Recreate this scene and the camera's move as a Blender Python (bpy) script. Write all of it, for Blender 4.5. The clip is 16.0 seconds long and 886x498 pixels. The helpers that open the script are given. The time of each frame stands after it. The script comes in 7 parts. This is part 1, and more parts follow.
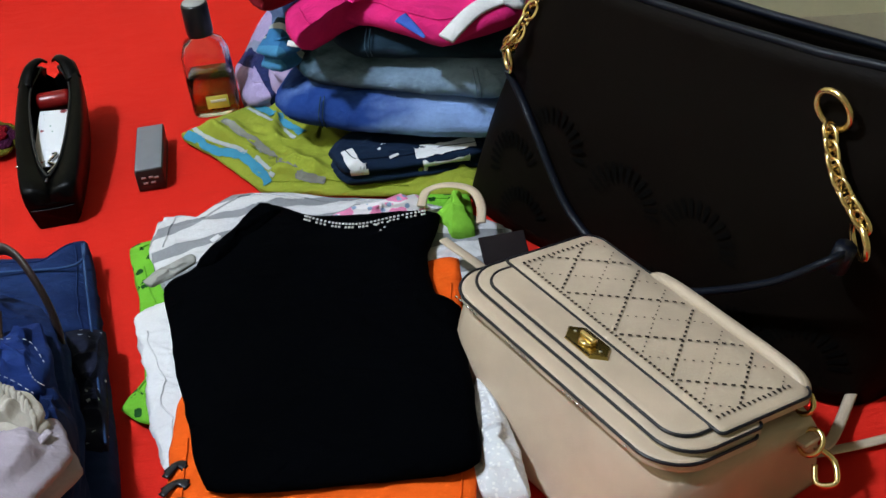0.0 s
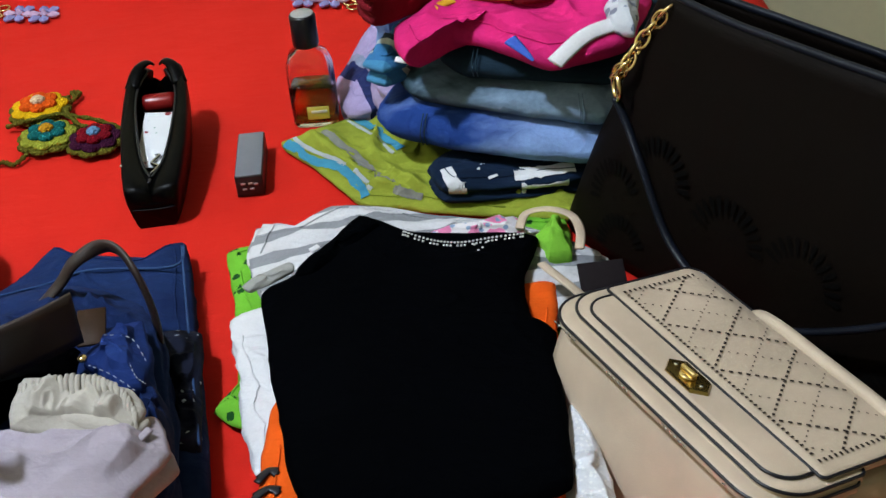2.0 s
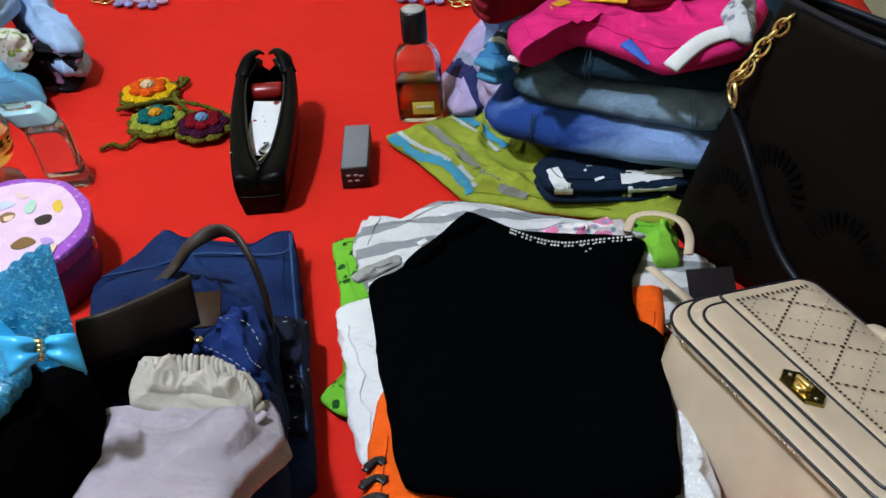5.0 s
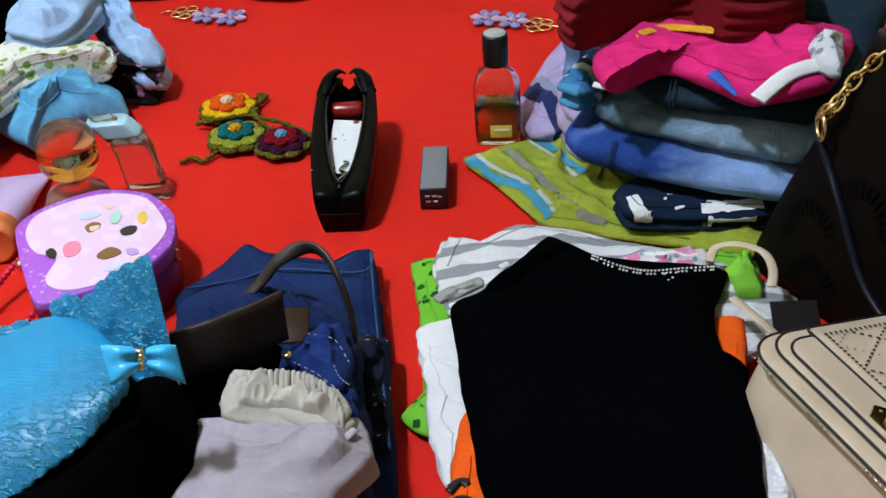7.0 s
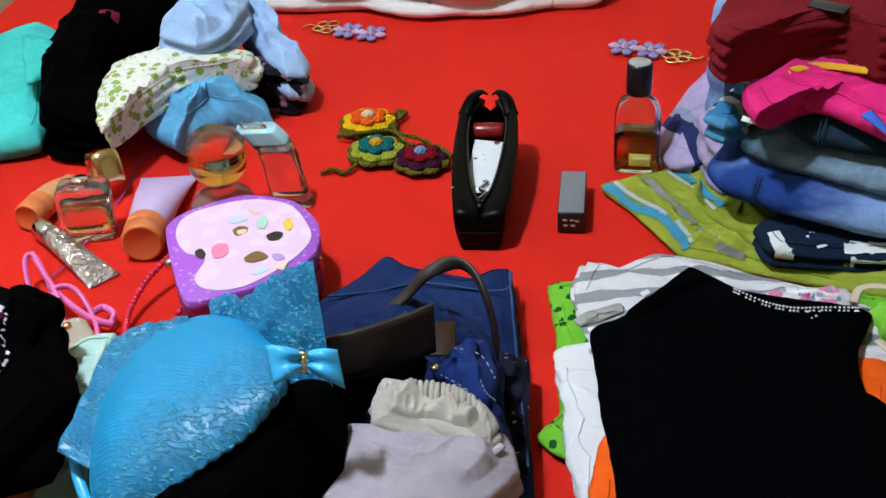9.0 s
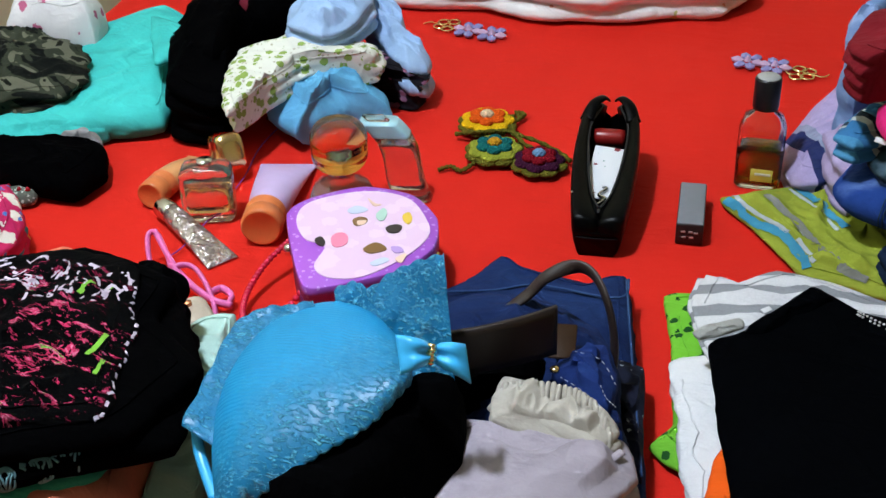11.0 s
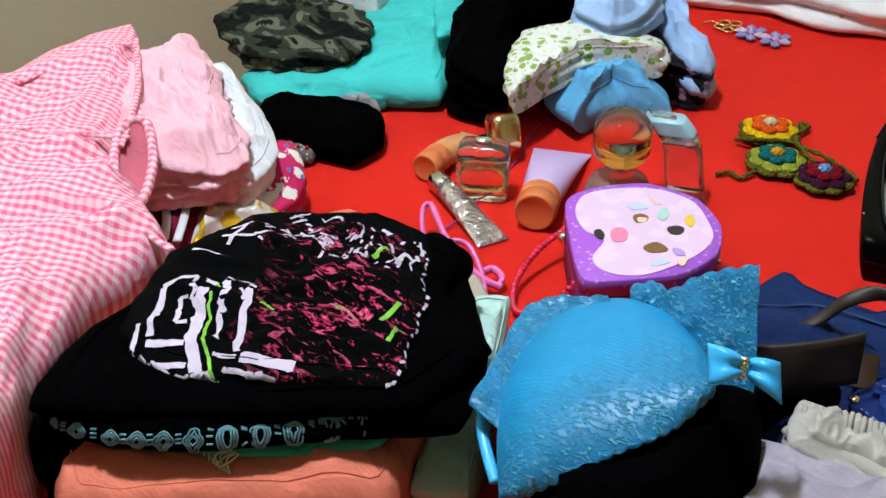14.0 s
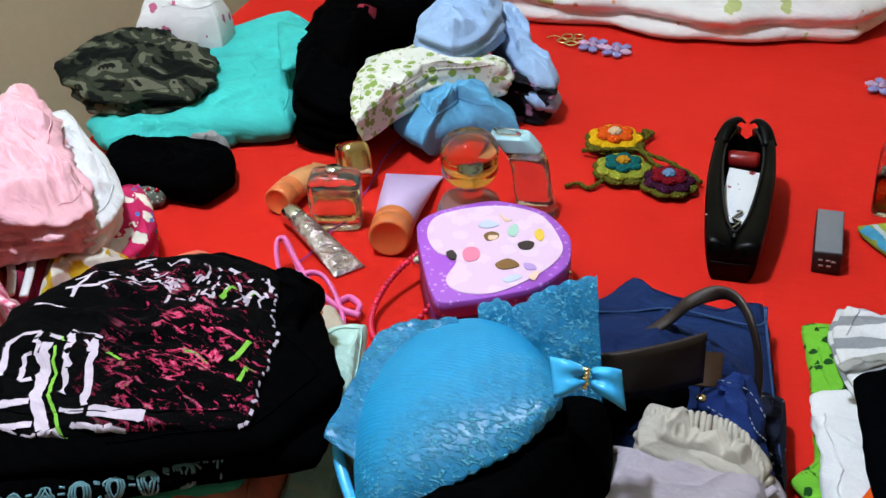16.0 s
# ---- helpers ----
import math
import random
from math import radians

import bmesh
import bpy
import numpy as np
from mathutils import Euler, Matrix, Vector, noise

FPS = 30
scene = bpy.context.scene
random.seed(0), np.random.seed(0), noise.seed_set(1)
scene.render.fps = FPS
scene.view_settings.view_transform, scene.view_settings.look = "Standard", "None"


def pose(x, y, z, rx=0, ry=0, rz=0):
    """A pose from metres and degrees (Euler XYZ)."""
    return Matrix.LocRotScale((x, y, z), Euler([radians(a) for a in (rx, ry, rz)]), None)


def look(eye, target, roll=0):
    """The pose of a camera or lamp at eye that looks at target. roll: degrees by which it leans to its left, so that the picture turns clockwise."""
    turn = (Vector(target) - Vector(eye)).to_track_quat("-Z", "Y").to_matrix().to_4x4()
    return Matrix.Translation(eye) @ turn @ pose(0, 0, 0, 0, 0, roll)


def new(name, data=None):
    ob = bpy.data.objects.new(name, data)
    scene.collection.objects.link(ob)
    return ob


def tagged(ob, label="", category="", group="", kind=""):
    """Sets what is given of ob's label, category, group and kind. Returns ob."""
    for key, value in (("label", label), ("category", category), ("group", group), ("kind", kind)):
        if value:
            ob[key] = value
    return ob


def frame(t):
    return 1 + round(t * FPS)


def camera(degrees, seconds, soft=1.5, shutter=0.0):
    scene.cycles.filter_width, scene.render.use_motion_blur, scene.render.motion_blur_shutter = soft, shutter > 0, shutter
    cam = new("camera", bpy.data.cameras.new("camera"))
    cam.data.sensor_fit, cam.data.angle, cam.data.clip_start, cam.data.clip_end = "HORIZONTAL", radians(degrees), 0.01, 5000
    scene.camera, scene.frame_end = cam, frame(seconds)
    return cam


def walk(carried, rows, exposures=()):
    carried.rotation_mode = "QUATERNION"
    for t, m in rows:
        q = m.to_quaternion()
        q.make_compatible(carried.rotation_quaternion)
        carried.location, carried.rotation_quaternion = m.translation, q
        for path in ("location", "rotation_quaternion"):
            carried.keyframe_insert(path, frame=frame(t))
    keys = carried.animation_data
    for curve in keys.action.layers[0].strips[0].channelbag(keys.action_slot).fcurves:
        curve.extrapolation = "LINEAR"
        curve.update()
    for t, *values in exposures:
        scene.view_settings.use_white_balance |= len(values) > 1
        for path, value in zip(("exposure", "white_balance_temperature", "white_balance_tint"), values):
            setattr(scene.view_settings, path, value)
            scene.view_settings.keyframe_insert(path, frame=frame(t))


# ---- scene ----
from mathutils.bvhtree import BVHTree

cam = camera(38.2, 16.0)
PATH = [
    (0, (0.013, -0.007, 0.64), (-0.163, 1.595, -0.545), -6.8),
    (0.5, (0.015, -0.003, 0.642), (-0.172, 1.61, -0.525), -6.7),
    (1, (0.01, -0.003, 0.639), (-0.199, 1.616, -0.517), -6.2),
    (1.5, (0.0, -0.004, 0.642), (-0.243, 1.61, -0.513), -5.8),
    (2, (-0.013, -0.009, 0.644), (-0.288, 1.602, -0.508), -5.3),
    (2.5, (-0.021, -0.017, 0.645), (-0.317, 1.593, -0.503), -5.4),
    (3, (-0.029, -0.022, 0.646), (-0.346, 1.589, -0.497), -5.1),
    (3.5, (-0.031, -0.025, 0.645), (-0.369, 1.579, -0.502), -5.2),
    (6, (-0.066, -0.016, 0.65), (-0.465, 1.575, -0.495), -4.1),
    (6.5, (-0.075, -0.02, 0.649), (-0.492, 1.575, -0.483), -3.9),
    (7, (-0.079, -0.03, 0.655), (-0.516, 1.571, -0.461), -4.0),
    (7.5, (-0.092, -0.043, 0.66), (-0.557, 1.556, -0.449), -3.5),
    (8, (-0.105, -0.049, 0.662), (-0.619, 1.544, -0.433), -3.1),
    (8.5, (-0.112, -0.051, 0.662), (-0.659, 1.539, -0.421), -3.1),
    (11, (-0.147, -0.067, 0.66), (-0.843, 1.473, -0.409), -1.7),
    (11.5, (-0.157, -0.07, 0.659), (-0.886, 1.455, -0.41), -1.3),
    (12, (-0.169, -0.075, 0.657), (-0.945, 1.428, -0.41), -1.0),
    (12.5, (-0.187, -0.078, 0.654), (-1.01, 1.397, -0.417), -0.6),
    (13, (-0.209, -0.08, 0.65), (-1.096, 1.352, -0.428), -0.4),
    (13.5, (-0.221, -0.084, 0.65), (-1.153, 1.318, -0.43), -0.3),
    (14, (-0.222, -0.088, 0.652), (-1.175, 1.3, -0.428), -0.2),
    (14.5, (-0.22, -0.088, 0.654), (-1.159, 1.318, -0.414), 0.3),
    (15, (-0.217, -0.087, 0.657), (-1.123, 1.344, -0.406), 0.1),
    (15.5, (-0.205, -0.084, 0.658), (-1.061, 1.385, -0.395), -0.5),
    (16, (-0.197, -0.074, 0.658), (-1.006, 1.421, -0.395), -1.5),
]
walk(cam, [(t, look(eye, target, roll)) for t, eye, target, roll in PATH])

# ---- light: one ceiling lamp in a closed bedroom ----
world = bpy.data.worlds.new("world")
scene.world = world
world.use_nodes = True
world.node_tree.nodes["Background"].inputs["Color"].default_value = (0.9, 0.85, 0.75, 1)
world.node_tree.nodes["Background"].inputs["Strength"].default_value = 0.02
scene.view_settings.exposure = 0.0
BED_H = 0.55
ROOM = (-1.65, 2.6, -2.8, 2.3)
CEIL = 2.05
LAMP_AT = (-0.92, 0.43, CEIL - 0.16)
lamp_data = bpy.data.lights.new("ceiling_bulb", "POINT")
lamp_data.energy, lamp_data.color, lamp_data.shadow_soft_size = 126, (0.83, 0.95, 1.12), 0.06
lamp = new("ceiling_bulb", lamp_data)
lamp.location = LAMP_AT


# ---- material helpers ----
class Nodes:
    """A short way to wire a node material."""
    def __init__(self, name):
        self.m = bpy.data.materials.new(name)
        self.m.use_nodes = True
        self.t = self.m.node_tree
        self.bsdf = self.t.nodes["Principled BSDF"]

    def add(self, kind, **props):
        n = self.t.nodes.new(kind)
        for k, v in props.items():
            if k == "op":
                n.operation = v
            elif k == "blend":
                n.blend_type = v
            elif k == "feature":
                n.feature = v
            elif k == "bands":
                n.wave_type = v
            elif k == "direction":
                n.bands_direction = v
            elif k == "data":
                n.data_type = v
            elif k == "distance":
                n.distance = v
        return n

    def link(self, a, b):
        self.t.links.new(a, b)

    def coords(self, scale=1.0, turn=0.0, squash=(1, 1, 1), shift=(0, 0, 0)):
        c, mp = self.add("ShaderNodeTexCoord"), self.add("ShaderNodeMapping")
        mp.inputs["Scale"].default_value = [scale * s for s in squash]
        mp.inputs["Rotation"].default_value = (0, 0, radians(turn))
        mp.inputs["Location"].default_value = shift
        self.link(c.outputs["Object"], mp.inputs["Vector"])
        return mp.outputs["Vector"]

    def noise(self, scale, detail=3, rough=0.55, vec=None, distortion=0.0):
        n = self.add("ShaderNodeTexNoise")
        n.inputs["Scale"].default_value, n.inputs["Detail"].default_value = scale, detail
        n.inputs["Roughness"].default_value, n.inputs["Distortion"].default_value = rough, distortion
        self.link(vec or self.coords(), n.inputs["Vector"])
        return n.outputs["Fac"]

    def voronoi(self, scale, vec=None, feature="F1", jitter=1.0):
        n = self.add("ShaderNodeTexVoronoi", feature=feature)
        n.inputs["Scale"].default_value, n.inputs["Randomness"].default_value = scale, jitter
        self.link(vec or self.coords(), n.inputs["Vector"])
        return n

    def ramp(self, fac, stops, step=False):
        r = self.add("ShaderNodeValToRGB")
        r.color_ramp.interpolation = "CONSTANT" if step else "LINEAR"
        while len(r.color_ramp.elements) < len(stops):
            r.color_ramp.elements.new(0.5)
        for e, (p, c) in zip(r.color_ramp.elements, stops):
            e.position, e.color = p, (*c, 1)
        self.link(fac, r.inputs["Fac"])
        return r.outputs["Color"]

    def math(self, op, a, b=None, c=None):
        n = self.add("ShaderNodeMath", op=op)
        for i, v in enumerate((a, b, c)):
            if v is None:
                continue
            if isinstance(v, (int, float)):
                n.inputs[i].default_value = v
            else:
                self.link(v, n.inputs[i])
        return n.outputs[0]

    def mix(self, fac, a, b, blend="MIX"):
        n = self.add("ShaderNodeMix", data="RGBA", blend=blend)
        for sock, v in ((n.inputs[0], fac), (n.inputs[6], a), (n.inputs[7], b)):
            if isinstance(v, (int, float)):
                sock.default_value = v
            elif isinstance(v, tuple):
                sock.default_value = (*v, 1)
            else:
                self.link(v, sock)
        return n.outputs[2]

    def axis(self, vec, which):
        s = self.add("ShaderNodeSeparateXYZ")
        self.link(vec, s.inputs[0])
        return s.outputs[which]

    def bump(self, height, strength=0.4, distance=0.002, onto=None):
        b = self.add("ShaderNodeBump")
        b.inputs["Strength"].default_value, b.inputs["Distance"].default_value = strength, distance
        self.link(height, b.inputs["Height"])
        if onto is not None:
            self.link(onto, b.inputs["Normal"])
        self.link(b.outputs["Normal"], self.bsdf.inputs["Normal"])
        return b.outputs["Normal"]

    def finish(self, color, rough=0.8, metal=0.0, spec=0.3, **more):
        if isinstance(color, tuple):
            self.bsdf.inputs["Base Color"].default_value = (*color, 1)
        else:
            self.link(color, self.bsdf.inputs["Base Color"])
        self.bsdf.inputs["Roughness"].default_value = rough
        self.bsdf.inputs["Metallic"].default_value = metal
        self.bsdf.inputs["Specular IOR Level"].default_value = spec
        for k, v in more.items():
            self.bsdf.inputs[{"sheen": "Sheen Weight", "glass": "Transmission Weight", "ior": "IOR", "coat": "Coat Weight", "alpha": "Alpha"}[k]].default_value = v
        return self.m


def shade(c, f):
    return tuple(min(1.0, v * f) for v in c)


def weave(n, scale=900, strength=0.25, crease=0.5):
    """Thread relief, soft folds and sharp creases."""
    first = n.bump(n.noise(scale, 2), strength, 0.0008)
    second = n.bump(n.noise(28, 4, 0.6, n.coords(1, 20, (1, 2.2, 1)), 0.6), 0.28, 0.005, first)
    if crease:
        fold = n.math("ABSOLUTE", n.math("SUBTRACT", n.noise(17, 3, 0.5, n.coords(1, -35, (1, 1.7, 1)), 0.9), 0.5))
        n.bump(n.ramp(fold, [(0.0, (1, 1, 1)), (0.14, (0.3, 0.3, 0.3)), (0.4, (0, 0, 0))]), crease * 0.5, 0.005, second)


def cloth_mat(name, color, rough=0.9, vary=0.25, spec=0.12, sheen=0.0, scale=900, crease=0.5):
    n = Nodes(name)
    big, fine = n.noise(14, 4), n.noise(420, 2)
    col = n.mix(n.ramp(big, [(0.3, (0, 0, 0)), (0.7, (1, 1, 1))]), shade(color, 1 - vary), shade(color, 1 + vary * 0.4))
    col = n.mix(n.math("MULTIPLY", fine, 0.35), col, shade(color, 0.6))
    weave(n, scale, 0.25, crease)
    return n.finish(col, rough, 0, spec, sheen=sheen)


def stripe_mat(name, period, stops, turn=0.0, rough=0.9, wobble=0.004):
    """Printed or knitted stripes across the garment's own y, of the given period in metres."""
    n = Nodes(name)
    v = n.axis(n.coords(1, turn), 1)
    v = n.math("ADD", v, n.math("MULTIPLY", n.noise(20, 2), wobble))
    f = n.math("FRACT", n.math("DIVIDE", v, period))
    col = n.ramp(f, stops, True)
    col = n.mix(n.math("MULTIPLY", n.noise(500, 2), 0.3), col, (0.05, 0.05, 0.05))
    weave(n)
    return n.finish(col, rough, 0, 0.12)


def gingham_mat(name, cell, light, dark, turn=0.0):
    n = Nodes(name)
    vec = n.coords(1, turn)
    fs = [n.math("GREATER_THAN", n.math("FRACT", n.math("DIVIDE", n.math("ADD", n.axis(vec, i), n.math("MULTIPLY", n.noise(9, 2), 0.012)), cell)), 0.5) for i in (0, 1)]
    f = n.math("ADD", n.math("MULTIPLY", fs[0], 0.32), n.math("MULTIPLY", fs[1], 0.68))
    col = n.mix(f, light, dark)
    weave(n)
    return n.finish(col, 0.9, 0, 0.1)


def camo_mat(name):
    n = Nodes(name)
    vec = n.coords(1, 25, (1, 1.8, 1))
    col = n.ramp(n.noise(17, 2, 0.5, vec, 0.6), [(0, (0.004, 0.005, 0.004)), (0.47, (0.028, 0.032, 0.02)), (0.56, (0.11, 0.11, 0.075)), (0.64, (0.008, 0.009, 0.006))], True)
    weave(n)
    return n.finish(col, 0.9, 0, 0.1)


def spot_mat(name, base, spots, scale=60, size=0.35, turn=0.0, second=None, crease=0.5):
    """Small printed motifs scattered on plain cloth."""
    n = Nodes(name)
    vec = n.coords(1, turn)
    v = n.voronoi(scale, vec)
    edge = n.math("ADD", v.outputs["Distance"], n.math("MULTIPLY", n.math("SUBTRACT", n.noise(scale * 4, 2), 0.5), 0.35))
    col = n.mix(n.math("LESS_THAN", edge, size), base, spots)
    if second:
        w = n.voronoi(scale * 1.7, n.coords(1, 35))
        col = n.mix(n.math("LESS_THAN", w.outputs["Distance"], size * 0.6), col, second)
    if crease:
        weave(n, crease=crease)
    return n.finish(col, 0.85 if crease else 0.5, 0, 0.12 if crease else 0.35)


def denim_mat(name, color, fade, amount=0.5, scale=9.0, drift=0.0):
    n = Nodes(name)
    worn = n.ramp(n.math("ADD", n.noise(scale, 4, 0.6, n.coords(1, 0, (0.7, 1.6, 1.6))), n.math("MULTIPLY", n.axis(n.coords(), 0), drift)), [(0.5 - amount * 0.25, (0, 0, 0)), (0.85 - amount * 0.25, (1, 1, 1))])
    col = n.mix(worn, color, fade)
    w = n.add("ShaderNodeTexWave", bands="BANDS", direction="DIAGONAL")
    w.inputs["Scale"].default_value, w.inputs["Distortion"].default_value = 420, 2
    n.link(n.coords(), w.inputs["Vector"])
    col = n.mix(n.math("MULTIPLY", w.outputs["Fac"], 0.35), col, shade(color, 0.55))
    col = n.mix(n.math("MULTIPLY", n.noise(300, 3), 0.4), col, shade(color, 0.6))
    weave(n, 700, 0.3)
    return n.finish(col, 0.92, 0, 0.1)


def leather_mat(name, color, rough=0.45, grain=900, spec=0.4):
    n = Nodes(name)
    v = n.voronoi(grain)
    col = n.mix(n.ramp(n.noise(18, 4), [(0.3, (0, 0, 0)), (0.75, (1, 1, 1))]), shade(color, 0.82), shade(color, 1.08))
    first = n.bump(v.outputs["Distance"], 0.12, 0.0006)
    n.bump(n.noise(22, 3), 0.15, 0.004, first)
    return n.finish(col, rough, 0, spec)


def plain_mat(name, color, rough=0.5, metal=0.0, spec=0.4, vary=0.12, **more):
    n = Nodes(name)
    col = n.mix(n.noise(60, 3), shade(color, 1 - vary), shade(color, 1 + vary))
    n.bump(n.noise(350, 2), 0.05, 0.0005)
    return n.finish(col, rough, metal, spec, **more)


def glass_mat(name, color=(1, 1, 1), rough=0.02, ior=1.45):
    n = Nodes(name)
    return n.finish(color, rough, 0, 0.5, glass=1.0, ior=ior)


RED_SHEET = Nodes("red_sheet")
_c = RED_SHEET.mix(RED_SHEET.noise(5, 4), (0.55, 0.012, 0.006), (0.66, 0.02, 0.010))
_c = RED_SHEET.mix(RED_SHEET.math("MULTIPLY", RED_SHEET.noise(700, 2), 0.25), _c, (0.36, 0.006, 0.004))
weave(RED_SHEET, 1100, 0.2, 0.06)
RED_SHEET = RED_SHEET.finish(_c, 0.85, 0, 0.15)
GOLD = plain_mat("gold_metal", (0.83, 0.62, 0.28), 0.22, 1.0)
BRASS = plain_mat("antique_brass", (0.42, 0.30, 0.10), 0.16, 1.0)
CHROME = plain_mat("polished_steel", (0.75, 0.75, 0.75), 0.15, 1.0)
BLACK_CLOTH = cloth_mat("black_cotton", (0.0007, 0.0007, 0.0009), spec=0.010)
NAVY_BLACK = cloth_mat("blue_black_jersey", (0.0006, 0.0008, 0.0013), spec=0.010)
WHITE_CLOTH = cloth_mat("white_cotton", (0.75, 0.75, 0.76), vary=0.06)
BEIGE_LEATHER = leather_mat("beige_leather", (0.53, 0.42, 0.31))
BROWN_LEATHER = leather_mat("dark_brown_leather", (0.021, 0.0115, 0.0085), 0.5)
BLACK_LEATHER = leather_mat("black_brown_leather", (0.0042, 0.0028, 0.0021), 0.55, spec=0.04)
BLACK_EDGE = plain_mat("black_edge_paint", (0.008, 0.008, 0.012), 0.35)
NAVY_STRAP = leather_mat("blue_black_leather", (0.004, 0.006, 0.012), 0.45, spec=0.2)


# ---- mesh helpers ----
def part(name, bm, material, parent=None, label="", smooth=True):
    """Link a bmesh as one mesh object, under parent if given."""
    bmesh.ops.recalc_face_normals(bm, faces=bm.faces)
    me = bpy.data.meshes.new(name)
    bm.to_mesh(me)
    bm.free()
    for m in material if isinstance(material, (list, tuple)) else [material]:
        me.materials.append(m)
    me.polygons.foreach_set("use_smooth", [smooth] * len(me.polygons))
    ob = new(name, me)
    if parent is not None:
        ob.parent = parent
    if label:
        tagged(ob, label)
    return ob


def thing(name, at, label, category, group="", turn=0.0, tilt=(0.0, 0.0)):
    """An Empty at the base of a thing."""
    ob = new(name)
    ob.empty_display_size = 0.02
    ob.matrix_world = pose(at[0], at[1], at[2], tilt[0], tilt[1], turn)
    return tagged(ob, label, category, group)


def spline(points, count, closed=False, crisp=0.0):
    """Evenly many points along a Catmull-Rom curve through the given ones."""
    p = [Vector(q) for q in points]
    n = len(p)
    out = []
    spans = n if closed else n - 1
    for k in range(count):
        u = k / count * spans if closed else k / (count - 1) * spans
        i = min(int(u), spans - 1)
        f = u - i
        if closed:
            a, b, c, d = (p[(i + j - 1) % n] for j in range(4))
        else:
            a, b, c, d = (p[min(max(i + j - 1, 0), n - 1)] for j in range(4))
        smooth = 0.5 * (2 * b + (c - a) * f + (2 * a - 5 * b + 4 * c - d) * f * f + (3 * b - a - 3 * c + d) * f ** 3)
        out.append(smooth.lerp(b.lerp(c, f), crisp))
    return out


def sweep(path, radius, sides=8, closed=False, flat=1.0, up=None, bm=None):
    """A tube along a path; radius a number or a function of 0..1; flat squashes it across."""
    bm = bm or bmesh.new()
    n = len(path)
    rings = []
    normal = Vector(up) if up else Vector((0, 0, 1))
    for i, c in enumerate(path):
        d = (path[(i + 1) % n] - path[i - 1]) if closed else (path[min(i + 1, n - 1)] - path[max(i - 1, 0)])
        d.normalize()
        if abs(d.dot(normal)) > 0.98:
            normal = Vector((1, 0, 0))
        side = d.cross(normal).normalized()
        if not up:
            normal = side.cross(d).normalized()
            high = normal
        else:
            high = side.cross(d).normalized()
        r = radius(i / max(n - 1, 1)) if callable(radius) else radius
        rings.append([bm.verts.new(c + side * r * math.cos(a) + high * r * flat * math.sin(a)) for a in [2 * math.pi * k / sides for k in range(sides)]])
    for i in range(n if closed else n - 1):
        a, b = rings[i], rings[(i + 1) % n]
        for k in range(sides):
            bm.faces.new((a[k], a[(k + 1) % sides], b[(k + 1) % sides], b[k]))
    if not closed:
        bm.faces.new(rings[0][::-1])
        bm.faces.new(rings[-1])
    return bm


def lathe(profile, sides=32, squash=1.0, square=0.0, bm=None):
    """Turn a profile of (radius, z) round z; square > 0 leads towards a rounded square."""
    bm = bm or bmesh.new()
    rings = []
    for r, z in profile:
        ring = []
        for k in range(sides):
            a = 2 * math.pi * k / sides
            c, s = math.cos(a), math.sin(a)
            f = 1 / (abs(c) ** 6 + abs(s) ** 6) ** (1 / 6) if square else 1.0
            f = 1 + (f - 1) * square
            ring.append(bm.verts.new((max(r, 1e-5) * c * f, max(r, 1e-5) * s * f * squash, z)))
        rings.append(ring)
    for a, b in zip(rings, rings[1:]):
        for k in range(sides):
            bm.faces.new((a[k], a[(k + 1) % sides], b[(k + 1) % sides], b[k]))
    bm.faces.new(rings[0][::-1])
    bm.faces.new(rings[-1])
    return bm


def block(size, at=(0, 0, 0), bevel=0.002, segments=2, bm=None):
    """A box with rounded edges, standing on at."""
    fresh = bmesh.new()
    bmesh.ops.create_cube(fresh, size=1)
    for v in fresh.verts:
        v.co = Vector((v.co.x * size[0] + at[0], v.co.y * size[1] + at[1], (v.co.z + 0.5) * size[2] + at[2]))
    if bevel:
        bmesh.ops.bevel(fresh, geom=fresh.edges[:], offset=bevel, segments=segments, affect="EDGES", profile=0.5)
    if bm is None:
        return fresh
    me = bpy.data.meshes.new("scratch")
    fresh.to_mesh(me)
    fresh.free()
    bm.from_mesh(me)
    bpy.data.meshes.remove(me)
    return bm


def folds(x, y, seed, turn=0.0, stretch=2.5, scale=18.0):
    """Cloth relief from -1 to 1: long creases with a finer crumple."""
    c, s = math.cos(radians(turn)), math.sin(radians(turn))
    u, v = c * x + s * y, -s * x + c * y
    w = 0.35 * noise.noise((x * 9, y * 9, seed + 5.0))
    a = noise.noise((u * scale / stretch + w, v * scale + w, seed))
    b = noise.noise((u * scale * 1.1, v * scale * 2.3, seed + 9.0))
    ridge = 1 - 2 * abs(a)
    e2 = noise.noise((u * scale * 0.8 + 2 * a, v * scale * 1.3, seed + 31.0))
    ridge = max(ridge, 1 - 2.6 * abs(e2))
    d = noise.noise((u * scale * 2.2, v * scale * 4.1 + a, seed + 21.0))
    return 0.6 * ridge ** 3 + 0.3 * a + 0.35 * b + 0.22 * (1 - 2 * abs(d))


